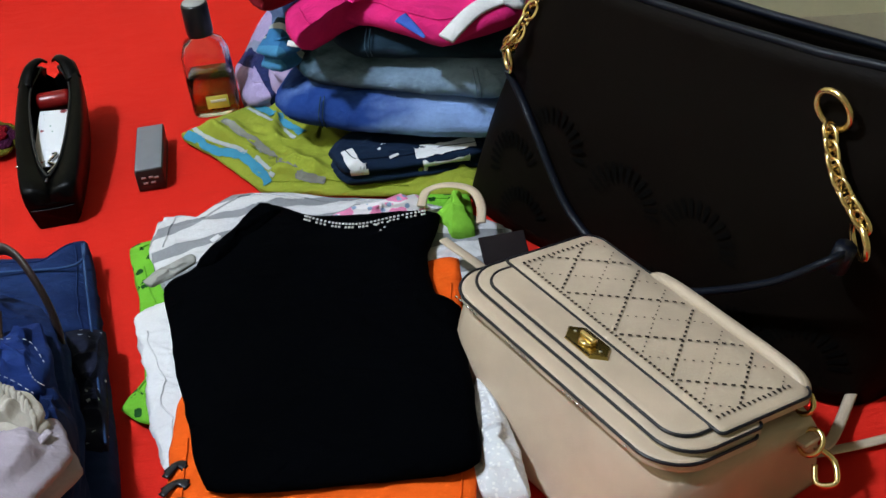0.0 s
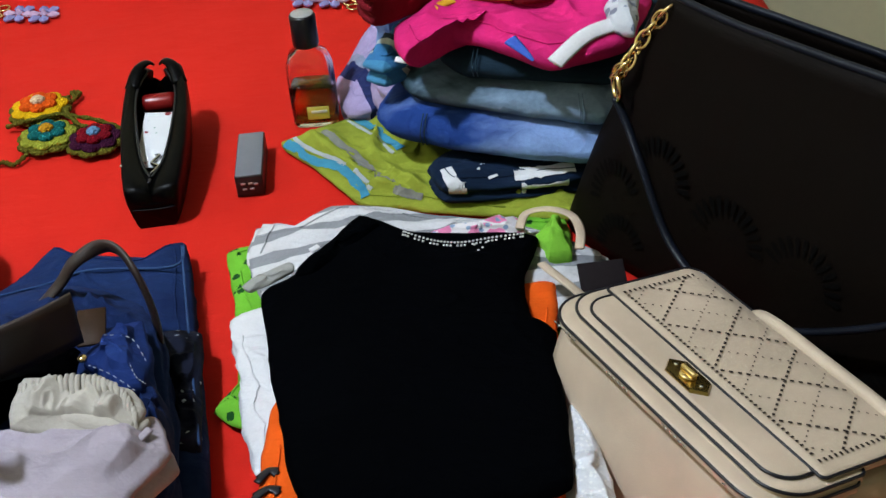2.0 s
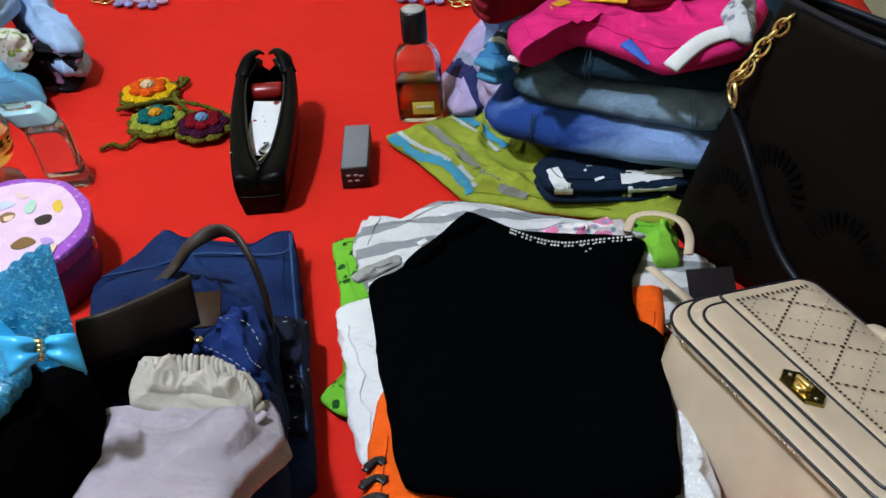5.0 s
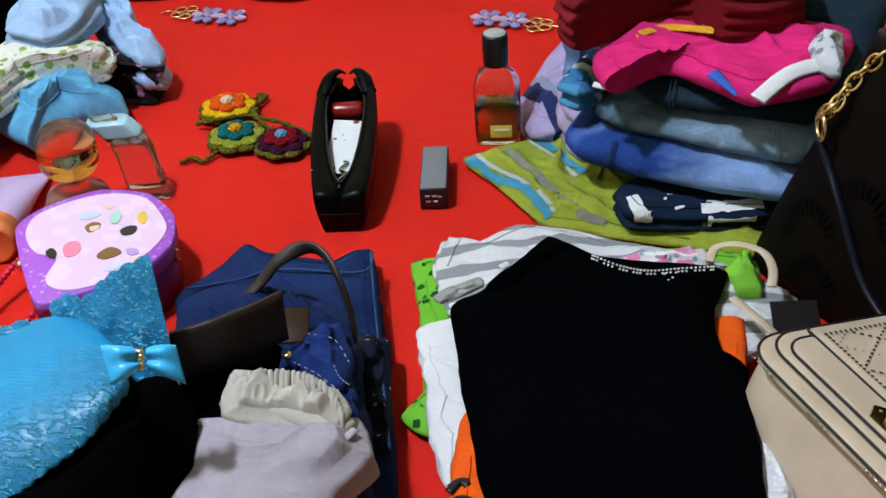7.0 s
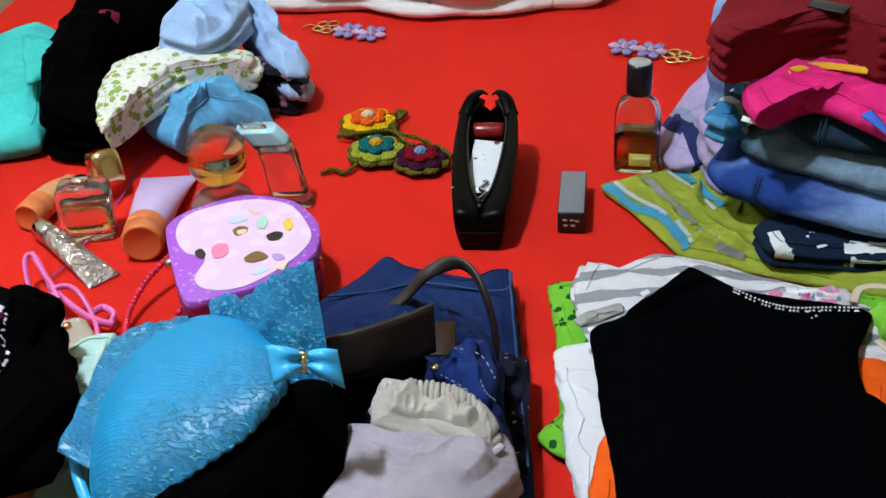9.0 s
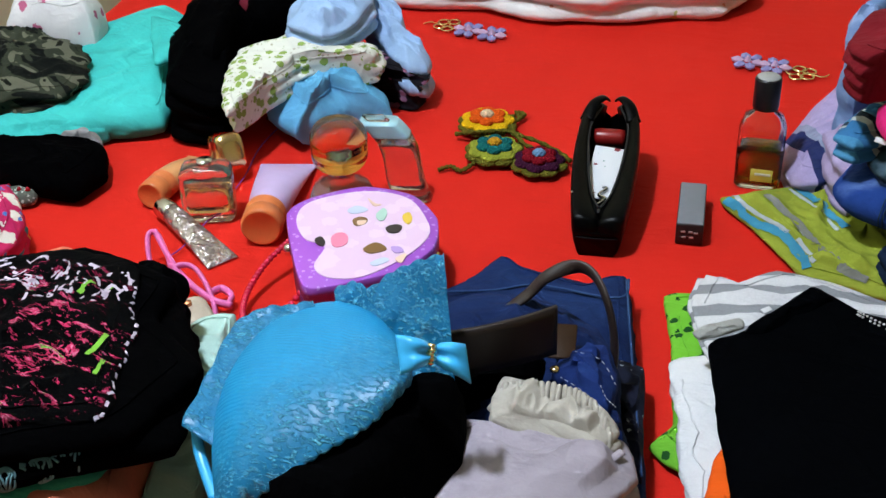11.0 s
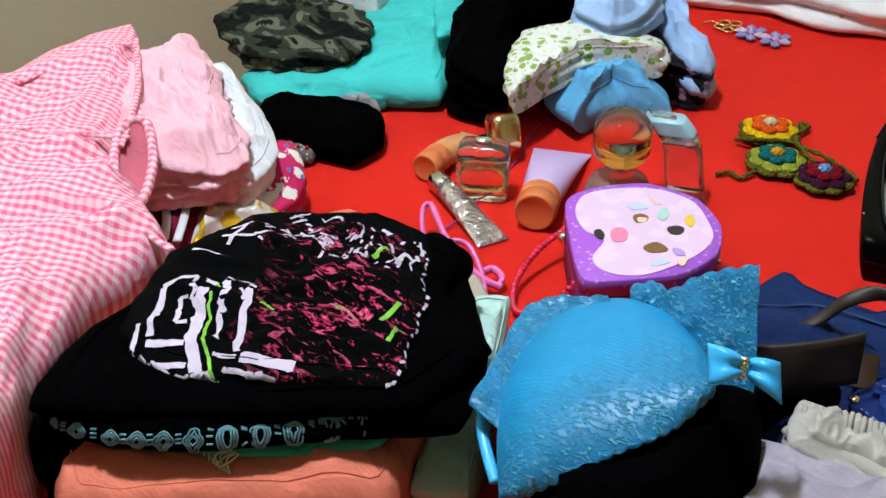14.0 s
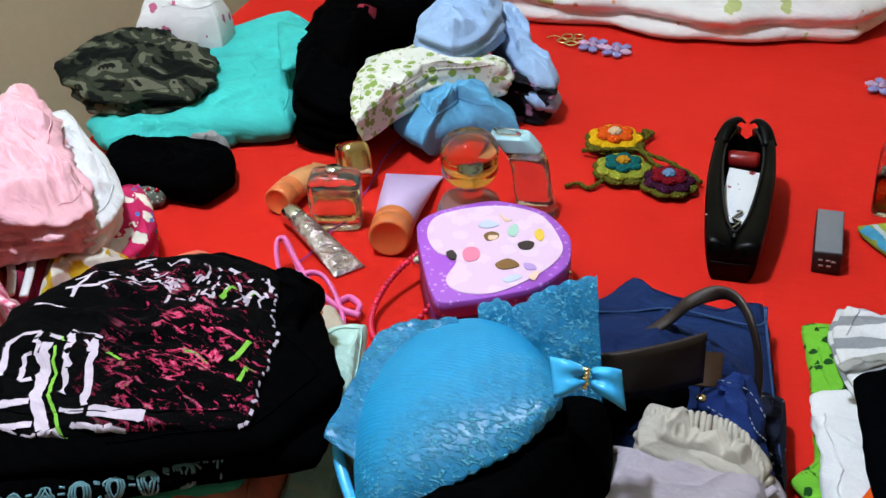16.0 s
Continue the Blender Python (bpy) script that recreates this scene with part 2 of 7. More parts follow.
def garment(name, outline, z0, h, material, label, category="clothing", layers=1, wrinkle=0.004, dome=0.12, turn=0.0, seed=1.0, slope=(0.0, 0.0), stretch=2.5, scale=18.0, count=176, rings=34, group="", ragged=0.0025, edge=0.008, slip=0.009, power=2.0, hem=None):
    """A folded or crumpled garment: a soft slab with rounded, layered edges.
    outline: its edge on the plan; slope: rise of its base per metre in x and y."""
    pts = spline([(x, y, 0) for x, y in outline], count, True, 0.6)
    c = sum(pts, Vector()) / count
    cx, cy = c.x, c.y
    bm = bmesh.new()
    body = []
    steps = 4 * layers + 2

    def lift(x, y):
        return slope[0] * (x - cx) + slope[1] * (y - cy)

    lump = [noise.noise((p.x * 14, p.y * 14, seed + 3)) for p in pts]
    for k in range(steps + 1):
        s = k / steps
        row = []
        for i, p in enumerate(pts):
            d = p - c
            ln = d.length
            bulge = abs(math.sin(math.pi * (layers * s + 0.12 * lump[i] * min(s, 1 - s) * 2)))
            inset = -min(h / layers * 0.55, edge) * (1 - bulge) - (0.004 if s in (0, 1) else 0)
            lay = min(int(s * layers), layers - 1)
            inset += slip * noise.noise((p.x * 11, p.y * 11, seed + 7.7 * lay)) if layers > 1 else 0.0
            inset += ragged * noise.noise((p.x * 40, p.y * 40, seed + k * 0.5)) + 0.3 * ragged * noise.noise((p.x * 130, p.y * 130, seed + k))
            q = c + d * ((ln + inset) / ln)
            z = z0 + h * s * (1 + 0.25 * lump[i] * s) + lift(q.x, q.y)
            row.append(bm.verts.new((q.x - cx, q.y - cy, z)))
        body.append(row)
    last = [Vector(v.co) for v in body[-1]]
    for j in range(1, rings):
        f = 1 - j / rings
        row = []
        for i, p in enumerate(last):
            x, y = p.x * f, p.y * f
            rise = min(1.0, (1 - f) * 5)
            z = z0 + h + lift(x + cx, y + cy) + (p.z - z0 - h - lift(p.x + cx, p.y + cy)) * f ** 3
            z += dome * h * (1 - f ** power) + rise * 1.5 * wrinkle * folds(x + cx, y + cy, seed, turn, stretch, scale)
            row.append(bm.verts.new((x, y, z)))
        body.append(row)
    for a, b in zip(body, body[1:]):
        for i in range(count):
            bm.faces.new((a[i], a[(i + 1) % count], b[(i + 1) % count], b[i]))
    mid = bm.verts.new((0, 0, sum(v.co.z for v in body[-1]) / count))
    for i in range(count):
        bm.faces.new((body[-1][i], body[-1][(i + 1) % count], mid))
    bm.faces.new(body[0][::-1])
    me_ob = part(name, bm, material)
    me_ob.location = (cx, cy, 0)
    if hem:
        run = last[int(hem[0] * count):int(hem[1] * count)]
        for f, r in ((0.965, 0.0007),):
            path = [Vector((p.x * f, p.y * f, p.z + 0.0006 + dome * h * (1 - f ** power) + min(1.0, (1 - f) * 5) * 1.5 * wrinkle * folds(p.x * f + cx, p.y * f + cy, seed, turn, stretch, scale))) for p in run[::2]]
            part("hem", sweep(path, r, 5), material, me_ob)
    return tagged(me_ob, label, category, group)


def piece(owner, name, outline, z0, h, material, label="", **more):
    """A soft slab as a part of another garment."""
    ob = garment(name, outline, z0, h, material, label, **more)
    ob.location = ob.location - owner.location
    ob.parent = owner
    del ob["category"]
    return ob


def strips(owner, name, paths, mat, lift=0.0012, label=""):
    """Flat printed or sewn strips that follow the surface of their owner.
    paths: rows of plan points in the world, a height and a half width."""
    tree = BVHTree.FromPolygons([v.co for v in owner.data.vertices], [tuple(p.vertices) for p in owner.data.polygons])
    for points, z, half in paths:
        path = spline([Vector((x, y, z)) - owner.location for x, y in points], max(14, 14 * len(points)))
        bm = bmesh.new()
        rows = []
        for i, q in enumerate(path):
            d = path[min(i + 1, len(path) - 1)] - path[max(i - 1, 0)]
            at, normal = tree.find_nearest(q)[:2]
            side = d.cross(normal).normalized()
            w = half * (0.86 + 0.2 * noise.noise((q.x * 160, q.y * 160, z)))
            row = []
            for f in (-1, -0.5, 0, 0.5, 1):
                spot, up = tree.find_nearest(at + side * w * f)[:2]
                row.append(bm.verts.new(spot + up * lift))
            rows.append(row)
        for r, q in zip(rows, rows[1:]):
            for j in range(4):
                bm.faces.new((r[j], r[j + 1], q[j + 1], q[j]))
        part(name, bm, mat, owner, label)


# ---- the room ----
X0, X1, Y0, Y1 = ROOM
WALL_PAINT = plain_mat("khaki_wall_paint", (0.62, 0.58, 0.38), 0.8, vary=0.06)
FLOOR_MAT = plain_mat("beige_floor", (0.38, 0.34, 0.25), 0.4, vary=0.1)
CEILING_MAT = plain_mat("white_ceiling_paint", (0.62, 0.61, 0.58), 0.85, vary=0.04)


def slab(name, size, at, material, kind="structure"):
    return tagged(part(name, block(size, at, 0), material, smooth=False), kind=kind)


slab("floor", (X1 - X0 + 0.4, Y1 - Y0 + 0.4, 0.1), ((X0 + X1) / 2, (Y0 + Y1) / 2, -BED_H - 0.1), FLOOR_MAT)
slab("ceiling", (X1 - X0 + 0.4, Y1 - Y0 + 0.4, 0.1), ((X0 + X1) / 2, (Y0 + Y1) / 2, CEIL), CEILING_MAT)
for nm, sz, at in (("wall_north", (X1 - X0 + 0.4, 0.15, CEIL + BED_H), ((X0 + X1) / 2, Y1 + 0.075, -BED_H)),
                   ("wall_south", (X1 - X0 + 0.4, 0.15, CEIL + BED_H), ((X0 + X1) / 2, Y0 - 0.075, -BED_H)),
                   ("wall_east", (0.15, Y1 - Y0, CEIL + BED_H), (X1 + 0.075, (Y0 + Y1) / 2, -BED_H)),
                   ("wall_west", (0.15, Y1 - Y0, CEIL + BED_H), (X0 - 0.075, (Y0 + Y1) / 2, -BED_H))):
    slab(nm, sz, at, WALL_PAINT)

ceiling_lamp = thing("ceiling_lamp", (LAMP_AT[0], LAMP_AT[1], CEIL), "ceiling lamp with an added grey light-blocking dish", "lamp")
part("base", lathe([(0.06, -0.03), (0.08, -0.025), (0.08, 0.0)], 32), CEILING_MAT, ceiling_lamp)
part("stem", lathe([(0.008, -0.08), (0.008, -0.03)], 12), CEILING_MAT, ceiling_lamp)
# Unseen dish, added to keep the bulb's light off ceiling and upper walls.
part("shade", lathe([(0.02, -0.075), (0.10, -0.085), (0.21, -0.135), (0.24, -0.165), (0.236, -0.165), (0.205, -0.138), (0.10, -0.089), (0.0, -0.080)], 48), plain_mat("baffle_grey", (0.35, 0.34, 0.32), 0.5), ceiling_lamp, "added grey dish, open below, that keeps light off the ceiling")

# ---- the bed: mattress under a red fitted sheet ----
BX0, BX1, BY0, BY1 = -1.26, 0.22, 0.2, 2.05


def bed_sheet():
    nx, ny = 150, 150
    bm = bmesh.new()
    grid = []
    for j in range(ny + 1):
        row = []
        for i in range(nx + 1):
            x, y = BX0 + (BX1 - BX0) * i / nx, BY0 + (BY1 - BY0) * j / ny
            edge = min(x - BX0, BX1 - x, y - BY0, BY1 - y)
            z = 0.0018 * folds(x, y, 3.0, 35, 3.0, 7.0) - 0.002 - 0.05 * max(0.0, 1 - edge / 0.06) ** 2
            row.append(bm.verts.new((x, y, z)))
        grid.append(row)
    for j in range(ny):
        for i in range(nx):
            bm.faces.new((grid[j][i], grid[j][i + 1], grid[j + 1][i + 1], grid[j + 1][i]))
    rim = grid[0] + [r[-1] for r in grid[1:]] + grid[-1][-2::-1] + [r[0] for r in grid[-2:0:-1]]
    low = [bm.verts.new((v.co.x, v.co.y, -0.3)) for v in rim]
    for k in range(len(rim)):
        bm.faces.new((rim[k], rim[(k + 1) % len(rim)], low[(k + 1) % len(rim)], low[k]))
    return bm


bed = thing("bed", ((BX0 + BX1) / 2, (BY0 + BY1) / 2, -BED_H), "wide bed covered with a plain red cotton sheet", "bed", turn=11)
sheet = part("sheet", bed_sheet(), RED_SHEET, bed, "bright red stretched cotton bed sheet")
sheet.location = (-(BX0 + BX1) / 2, -(BY0 + BY1) / 2, BED_H)
part("base", block((BX1 - BX0 - 0.06, BY1 - BY0 - 0.06, 0.3), (0, 0, 0), 0.02), BROWN_LEATHER, bed)

# ---- right-hand pile of folded clothes ----
RP = "folded pile of jeans and shirts"
GREEN_STRIPE = cloth_mat("lime_cotton_towel", (0.27, 0.32, 0.035))
garment("striped_towel", [(-0.35, 1.064), (-0.264, 1.125), (-0.177, 1.098), (-0.035, 0.971), (-0.04, 0.93), (-0.171, 0.941), (-0.213, 0.947), (-0.25, 0.953), (-0.305, 1.017)], 0.0, 0.010, GREEN_STRIPE, "lime green cloth with blue and grey stripes under the jeans", "cloth", wrinkle=0.012, turn=-50, seed=2, hem=(0.5, 0.98), group=RP, scale=12, stretch=5)
NAVY_PRINT = cloth_mat("navy_jersey", (0.006, 0.016, 0.040))
garment("printed_shirt", [(-0.189, 0.97), (-0.178, 0.997), (-0.108, 1.048), (-0.01, 1.022), (-0.017, 0.983), (-0.029, 0.963), (-0.102, 0.947), (-0.17, 0.94)], 0.012, 0.024, NAVY_PRINT, "navy folded shirt with a white print", layers=2, wrinkle=0.003, seed=4, hem=(0.45, 0.98), group=RP, slip=0.004)
towel = bpy.data.objects["striped_towel"]
strips(towel, "blue_stripe", [(((-0.345, 1.056), (-0.311, 1.024), (-0.274, 1.001), (-0.246, 0.959)), 0.014, 0.0055), (((-0.281, 1.106), (-0.252, 1.069), (-0.222, 1.034)), 0.014, 0.0055)], cloth_mat("blue_towel_stripe", (0.05, 0.26, 0.40)), label="woven blue stripe")
strips(towel, "pale_stripe", [(((-0.339, 1.064), (-0.306, 1.033), (-0.269, 1.009), (-0.240, 0.966)), 0.014, 0.0024), (((-0.288, 1.101), (-0.259, 1.064), (-0.229, 1.029)), 0.014, 0.0022)], cloth_mat("pale_towel_stripe", (0.42, 0.46, 0.48)))
strips(towel, "grey_stripe", [(((-0.305, 1.066), (-0.259, 1.010), (-0.222, 0.970), (-0.192, 0.951)), 0.014, 0.0050)], cloth_mat("grey_towel_stripe", (0.20, 0.20, 0.18)), label="woven grey stripe")
navy = bpy.data.objects["printed_shirt"]
strips(navy, "white_print", [(((-0.169, 0.962), (-0.161, 0.944), (-0.150, 0.930)), 0.034, 0.0068), (((-0.165, 0.935), (-0.148, 0.936)), 0.026, 0.0045), (((-0.107, 0.954), (-0.078, 0.960), (-0.054, 0.966)), 0.036, 0.0066), (((-0.100, 0.944), (-0.077, 0.947), (-0.058, 0.952)), 0.026, 0.0055), (((-0.130, 0.950), (-0.122, 0.955)), 0.036, 0.0016), (((-0.140, 0.962), (-0.134, 0.968)), 0.036, 0.0014)], WHITE_CLOTH, label="white printed blotch")
J_BLUE = denim_mat("mid_blue_denim", (0.016, 0.050, 0.23), (0.30, 0.46, 0.80), 0.95, 10, 2.6)
J_GREEN = denim_mat("greenish_washed_denim", (0.024, 0.052, 0.068), (0.28, 0.40, 0.55), 0.75, 12, 2.6)
J_DARK = denim_mat("dark_teal_denim", (0.008, 0.020, 0.034), (0.022, 0.048, 0.070), 0.5)
garment("folded_jeans", [(-0.240, 1.03), (-0.226, 0.998), (-0.154, 0.968), (-0.079, 0.952), (-0.030, 0.946), (-0.012, 0.975), (0.02, 1.15), (-0.18, 1.2)], 0.046, 0.036, J_BLUE, "folded mid-blue washed denim jeans in the pile", layers=1, wrinkle=0.005, seed=5, group=RP, edge=0.02, slope=(0.02, 0.06))
garment("folded_jeans", [(-0.216, 1.04), (-0.203, 1.004), (-0.131, 0.976), (-0.086, 0.965), (-0.025, 0.952), (-0.004, 0.98), (0.03, 1.17), (-0.16, 1.21)], 0.082, 0.033, J_GREEN, "folded grey-green faded denim jeans in the pile", wrinkle=0.003, seed=6, group=RP, edge=0.018, slope=(0.02, 0.06))
garment("folded_jeans", [(-0.182, 1.05), (-0.172, 1.004), (-0.150, 0.984), (-0.084, 0.972), (-0.020, 0.964), (0.005, 0.99), (0.05, 1.18), (-0.13, 1.21)], 0.115, 0.03, J_DARK, "folded dark indigo denim jeans in the pile", wrinkle=0.003, seed=7, group=RP, edge=0.016, slope=(0.02, 0.06))
for owner, pts in (("folded_jeans", ((-0.190, 0.990, 0.080), (-0.193, 0.981, 0.064), (-0.192, 0.985, 0.050))), ("folded_jeans.002", ((-0.140, 0.990, 0.144), (-0.142, 0.980, 0.132), (-0.141, 0.984, 0.120))), ("folded_jeans.001", ((-0.05, 0.962, 0.114), (-0.048, 0.954, 0.100), (-0.048, 0.958, 0.086)))):
    o = bpy.data.objects[owner]
    for dx in (0.0, 0.0035):
        part("seam", sweep(spline([Vector((x + dx, y, z)) - o.location for x, y, z in pts], 14), 0.0006, 6), J_GREEN, o, "stitched denim seam")
PINK = cloth_mat("hot_pink_jersey", (0.68, 0.02, 0.17))
garment("pink_shirt", [(-0.213, 1.003), (-0.18, 1.064), (-0.098, 1.1), (0.012, 1.073), (-0.007, 0.973), (-0.065, 0.938), (-0.101, 0.961), (-0.16, 0.995), (-0.194, 0.95)], 0.143, 0.022, PINK, "hot pink folded shirt with a white band", wrinkle=0.010, seed=8, hem=(0.5, 0.98), group=RP, scale=14)
DKRED = cloth_mat("dark_red_fleece", (0.16, 0.006, 0.012))
garment("red_shirt", [(-0.247, 1.015), (-0.239, 1.096), (-0.164, 1.191), (-0.058, 1.196), (-0.030, 1.06), (-0.066, 1.030), (-0.098, 1.022), (-0.128, 1.048), (-0.150, 1.042), (-0.185, 1.024), (-0.226, 0.985)], 0.166, 0.046, DKRED, "dark red folded sweatshirt with a white print", layers=4, wrinkle=0.002, seed=9, hem=(0.45, 0.98), group=RP)
LAV_STRIPE = stripe_mat("lavender_navy_stripe", 0.075, [(0, (0.42, 0.34, 0.58)), (0.5, (0.012, 0.02, 0.10)), (0.68, (0.25, 0.28, 0.4)), (0.8, (0.4, 0.33, 0.55))], turn=60)
garment("striped_shirt", [(-0.313, 1.176), (-0.259, 1.289), (-0.212, 1.232), (-0.221, 1.111), (-0.257, 1.091), (-0.287, 1.099)], 0.0, 0.05, LAV_STRIPE, "lavender and navy striped cloth hanging from the pile", layers=3, wrinkle=0.007, seed=10, hem=(0.3, 0.9), slope=(0.55, 0.2), slip=0.004, group=RP)
BLUE_STRIPE = stripe_mat("blue_white_stripe", 0.04, [(0, (0.03, 0.16, 0.36)), (0.35, (0.45, 0.5, 0.5)), (0.5, (0.02, 0.04, 0.07)), (0.75, (0.06, 0.25, 0.45))], turn=20)
garment("striped_shirt", [(-0.245, 1.014), (-0.237, 1.07), (-0.208, 1.114), (-0.183, 1.081), (-0.197, 1.025), (-0.225, 1.002)], 0.095, 0.03, BLUE_STRIPE, "blue and white striped shirt in the pile", layers=2, wrinkle=0.006, seed=11, hem=(0.3, 0.9), slip=0.004, group=RP)
LAVENDER = cloth_mat("lavender_cotton", (0.42, 0.34, 0.55))
garment("lavender_cloth", [(-0.264, 1.121), (-0.225, 1.155), (-0.2, 1.093), (-0.225, 1.047), (-0.247, 1.07)], 0.012, 0.06, LAVENDER, "crumpled lavender cotton cloth in the pile", layers=3, wrinkle=0.008, seed=12, group=RP)

# ---- stack of shirts with the black top ----
SS = "stack of folded shirts"
GREEN_PRINT = spot_mat("green_leaf_print", (0.14, 0.42, 0.03), (0.008, 0.06, 0.010), 85, 0.33)
garment("green_shirt", [(-0.356, 0.873), (-0.321, 0.886), (-0.125, 0.928), (-0.061, 0.926), (-0.059, 0.869), (-0.065, 0.673), (-0.225, 0.646), (-0.282, 0.652), (-0.313, 0.671), (-0.303, 0.704), (-0.329, 0.796)], 0.0, 0.012, GREEN_PRINT, "lime green printed shirt at the bottom of the stack", wrinkle=0.002, seed=13, hem=(0.0, 0.98), group=SS)
garment("white_shirt", [(-0.324, 0.766), (-0.298, 0.785), (-0.079, 0.788), (-0.03, 0.627), (-0.04, 0.559), (-0.166, 0.532), (-0.261, 0.593), (-0.282, 0.648), (-0.305, 0.717)], 0.01, 0.01, WHITE_CLOTH, "white folded cotton shirt with frilled edge", wrinkle=0.003, seed=14, hem=(0.55, 0.98), group=SS, ragged=0.006)
STRIPE_GW = stripe_mat("grey_white_stripe", 0.034, [(0, (0.66, 0.66, 0.68)), (0.55, (0.26, 0.27, 0.29))], turn=-15)
garment("striped_shirt", [(-0.323, 0.84), (-0.327, 0.889), (-0.299, 0.884), (-0.267, 0.915), (-0.178, 0.91), (-0.099, 0.892), (-0.028, 0.85), (-0.022, 0.801), (-0.045, 0.776), (-0.078, 0.75), (-0.266, 0.749)], 0.018, 0.012, STRIPE_GW, "grey and white striped jersey top", wrinkle=0.006, seed=15, hem=(0.0, 0.5), group=SS, layers=2)
ORANGE = cloth_mat("orange_jersey", (0.85, 0.11, 0.008))
garment("orange_shirt", [(-0.26, 0.645), (-0.234, 0.739), (-0.085, 0.801), (-0.064, 0.8), (-0.06, 0.75), (-0.045, 0.563), (-0.053, 0.524), (-0.155, 0.506), (-0.238, 0.507)], 0.026, 0.01, ORANGE, "bright orange shirt under the black top", wrinkle=0.002, seed=16, hem=(0.4, 0.98), group=SS)
garment("black_shirt", [(-0.231, 0.873), (-0.187, 0.851), (-0.111, 0.851), (-0.08, 0.844), (-0.087, 0.79), (-0.079, 0.74), (-0.061, 0.724), (-0.042, 0.569), (-0.113, 0.554), (-0.219, 0.553), (-0.262, 0.669), (-0.293, 0.764), (-0.271, 0.79)], 0.036, 0.016, NAVY_BLACK, "black sleeveless jersey top folded flat", wrinkle=0.002, seed=17, group=SS, dome=0.2)

# ---- denim bag, belt and trousers ----
DN = "heap of denim and trousers"
DENIM_D = denim_mat("deep_blue_denim", (0.006, 0.016, 0.066), (0.014, 0.036, 0.125), 0.4)
garment("denim_skirt", [(-0.509, 0.863), (-0.485, 0.853), (-0.42, 0.85), (-0.39, 0.874), (-0.345, 0.747), (-0.289, 0.577), (-0.339, 0.547), (-0.474, 0.643), (-0.54, 0.773), (-0.525, 0.817)], 0.0, 0.026, DENIM_D, "deep blue denim skirt lying flat", wrinkle=0.004, seed=18, hem=(0.0, 0.5), group=DN)
garment("denim_jacket", [(-0.496, 0.702), (-0.436, 0.745), (-0.371, 0.72), (-0.338, 0.669), (-0.314, 0.598), (-0.297, 0.525), (-0.421, 0.504)], 0.024, 0.05, DENIM_D, "dark blue denim garment heaped under the trousers", layers=4, wrinkle=0.010, seed=19, group=DN)
BEIGE_COTTON = cloth_mat("beige_cotton", (0.48, 0.44, 0.38))
LILAC = cloth_mat("grey_lilac_cotton", (0.40, 0.35, 0.40))
garment("lilac_trousers", [(-0.41, 0.466), (-0.418, 0.546), (-0.364, 0.557), (-0.323, 0.562), (-0.307, 0.567), (-0.287, 0.534), (-0.301, 0.504), (-0.305, 0.47), (-0.357, 0.438)], 0.075, 0.032, LILAC, "grey-lilac cotton trousers folded over", layers=2, wrinkle=0.007, seed=20, scale=11, turn=30, group=DN)
garment("beige_trousers", [(-0.396, 0.556), (-0.397, 0.58), (-0.362, 0.578), (-0.325, 0.574), (-0.31, 0.558), (-0.315, 0.543), (-0.355, 0.538), (-0.386, 0.538)], 0.09, 0.03, BEIGE_COTTON, "beige trousers with a gathered elastic waist", wrinkle=0.007, seed=21, group=DN, scale=34, turn=80, layers=2)

# ---- heap with the printed black blouse ----
BP = "heap of blouses"
# Added slab; its black stands in for shade in the gap.
garment("black_cloth", [(-0.852, 0.375), (-0.845, 0.318), (-0.807, 0.285), (-0.784, 0.287), (-0.787, 0.330), (-0.812, 0.40)], 0.0, 0.092, BLACK_CLOTH, "black slab added for the dark gap at the heap front", layers=2, wrinkle=0.004, seed=36, group=BP)
CORAL = cloth_mat("coral_cotton", (0.75, 0.20, 0.12))
MINT = cloth_mat("mint_cotton", (0.50, 0.72, 0.64))
SEA = cloth_mat("sea_green_cotton", (0.05, 0.32, 0.22))
garment("mint_cloth", [(-0.606, 0.426), (-0.633, 0.485), (-0.7, 0.636), (-0.673, 0.666), (-0.653, 0.629), (-0.604, 0.527), (-0.571, 0.45)], 0.0, 0.045, MINT, "pale mint cotton cloth", wrinkle=0.006, seed=30, hem=(0.0, 0.9), group=BP, layers=3)
garment("coral_shirt", [(-0.815, 0.306), (-0.882, 0.439), (-0.822, 0.649), (-0.705, 0.635), (-0.658, 0.574), (-0.616, 0.451), (-0.592, 0.388), (-0.690, 0.318), (-0.768, 0.268)], 0.0, 0.082, CORAL, "coral orange folded shirt at the bottom of the heap", layers=1, wrinkle=0.004, seed=31, hem=(0.5, 0.98), group=BP)
garment("green_shirt", [(-0.78, 0.322), (-0.832, 0.425), (-0.782, 0.6), (-0.689, 0.595), (-0.629, 0.53), (-0.619, 0.415), (-0.685, 0.356)], 0.082, 0.014, SEA, "sea-green folded shirt with a loose fringe", wrinkle=0.003, seed=32, hem=(0.5, 0.98), group=BP)
garment("embroidered_top", [(-0.799, 0.299), (-0.845, 0.386), (-0.775, 0.592), (-0.688, 0.61), (-0.601, 0.52), (-0.572, 0.445), (-0.615, 0.409), (-0.693, 0.34), (-0.756, 0.303)], 0.095, 0.022, BLACK_CLOTH, "black top with a blue embroidered border", wrinkle=0.003, seed=33, group=BP)
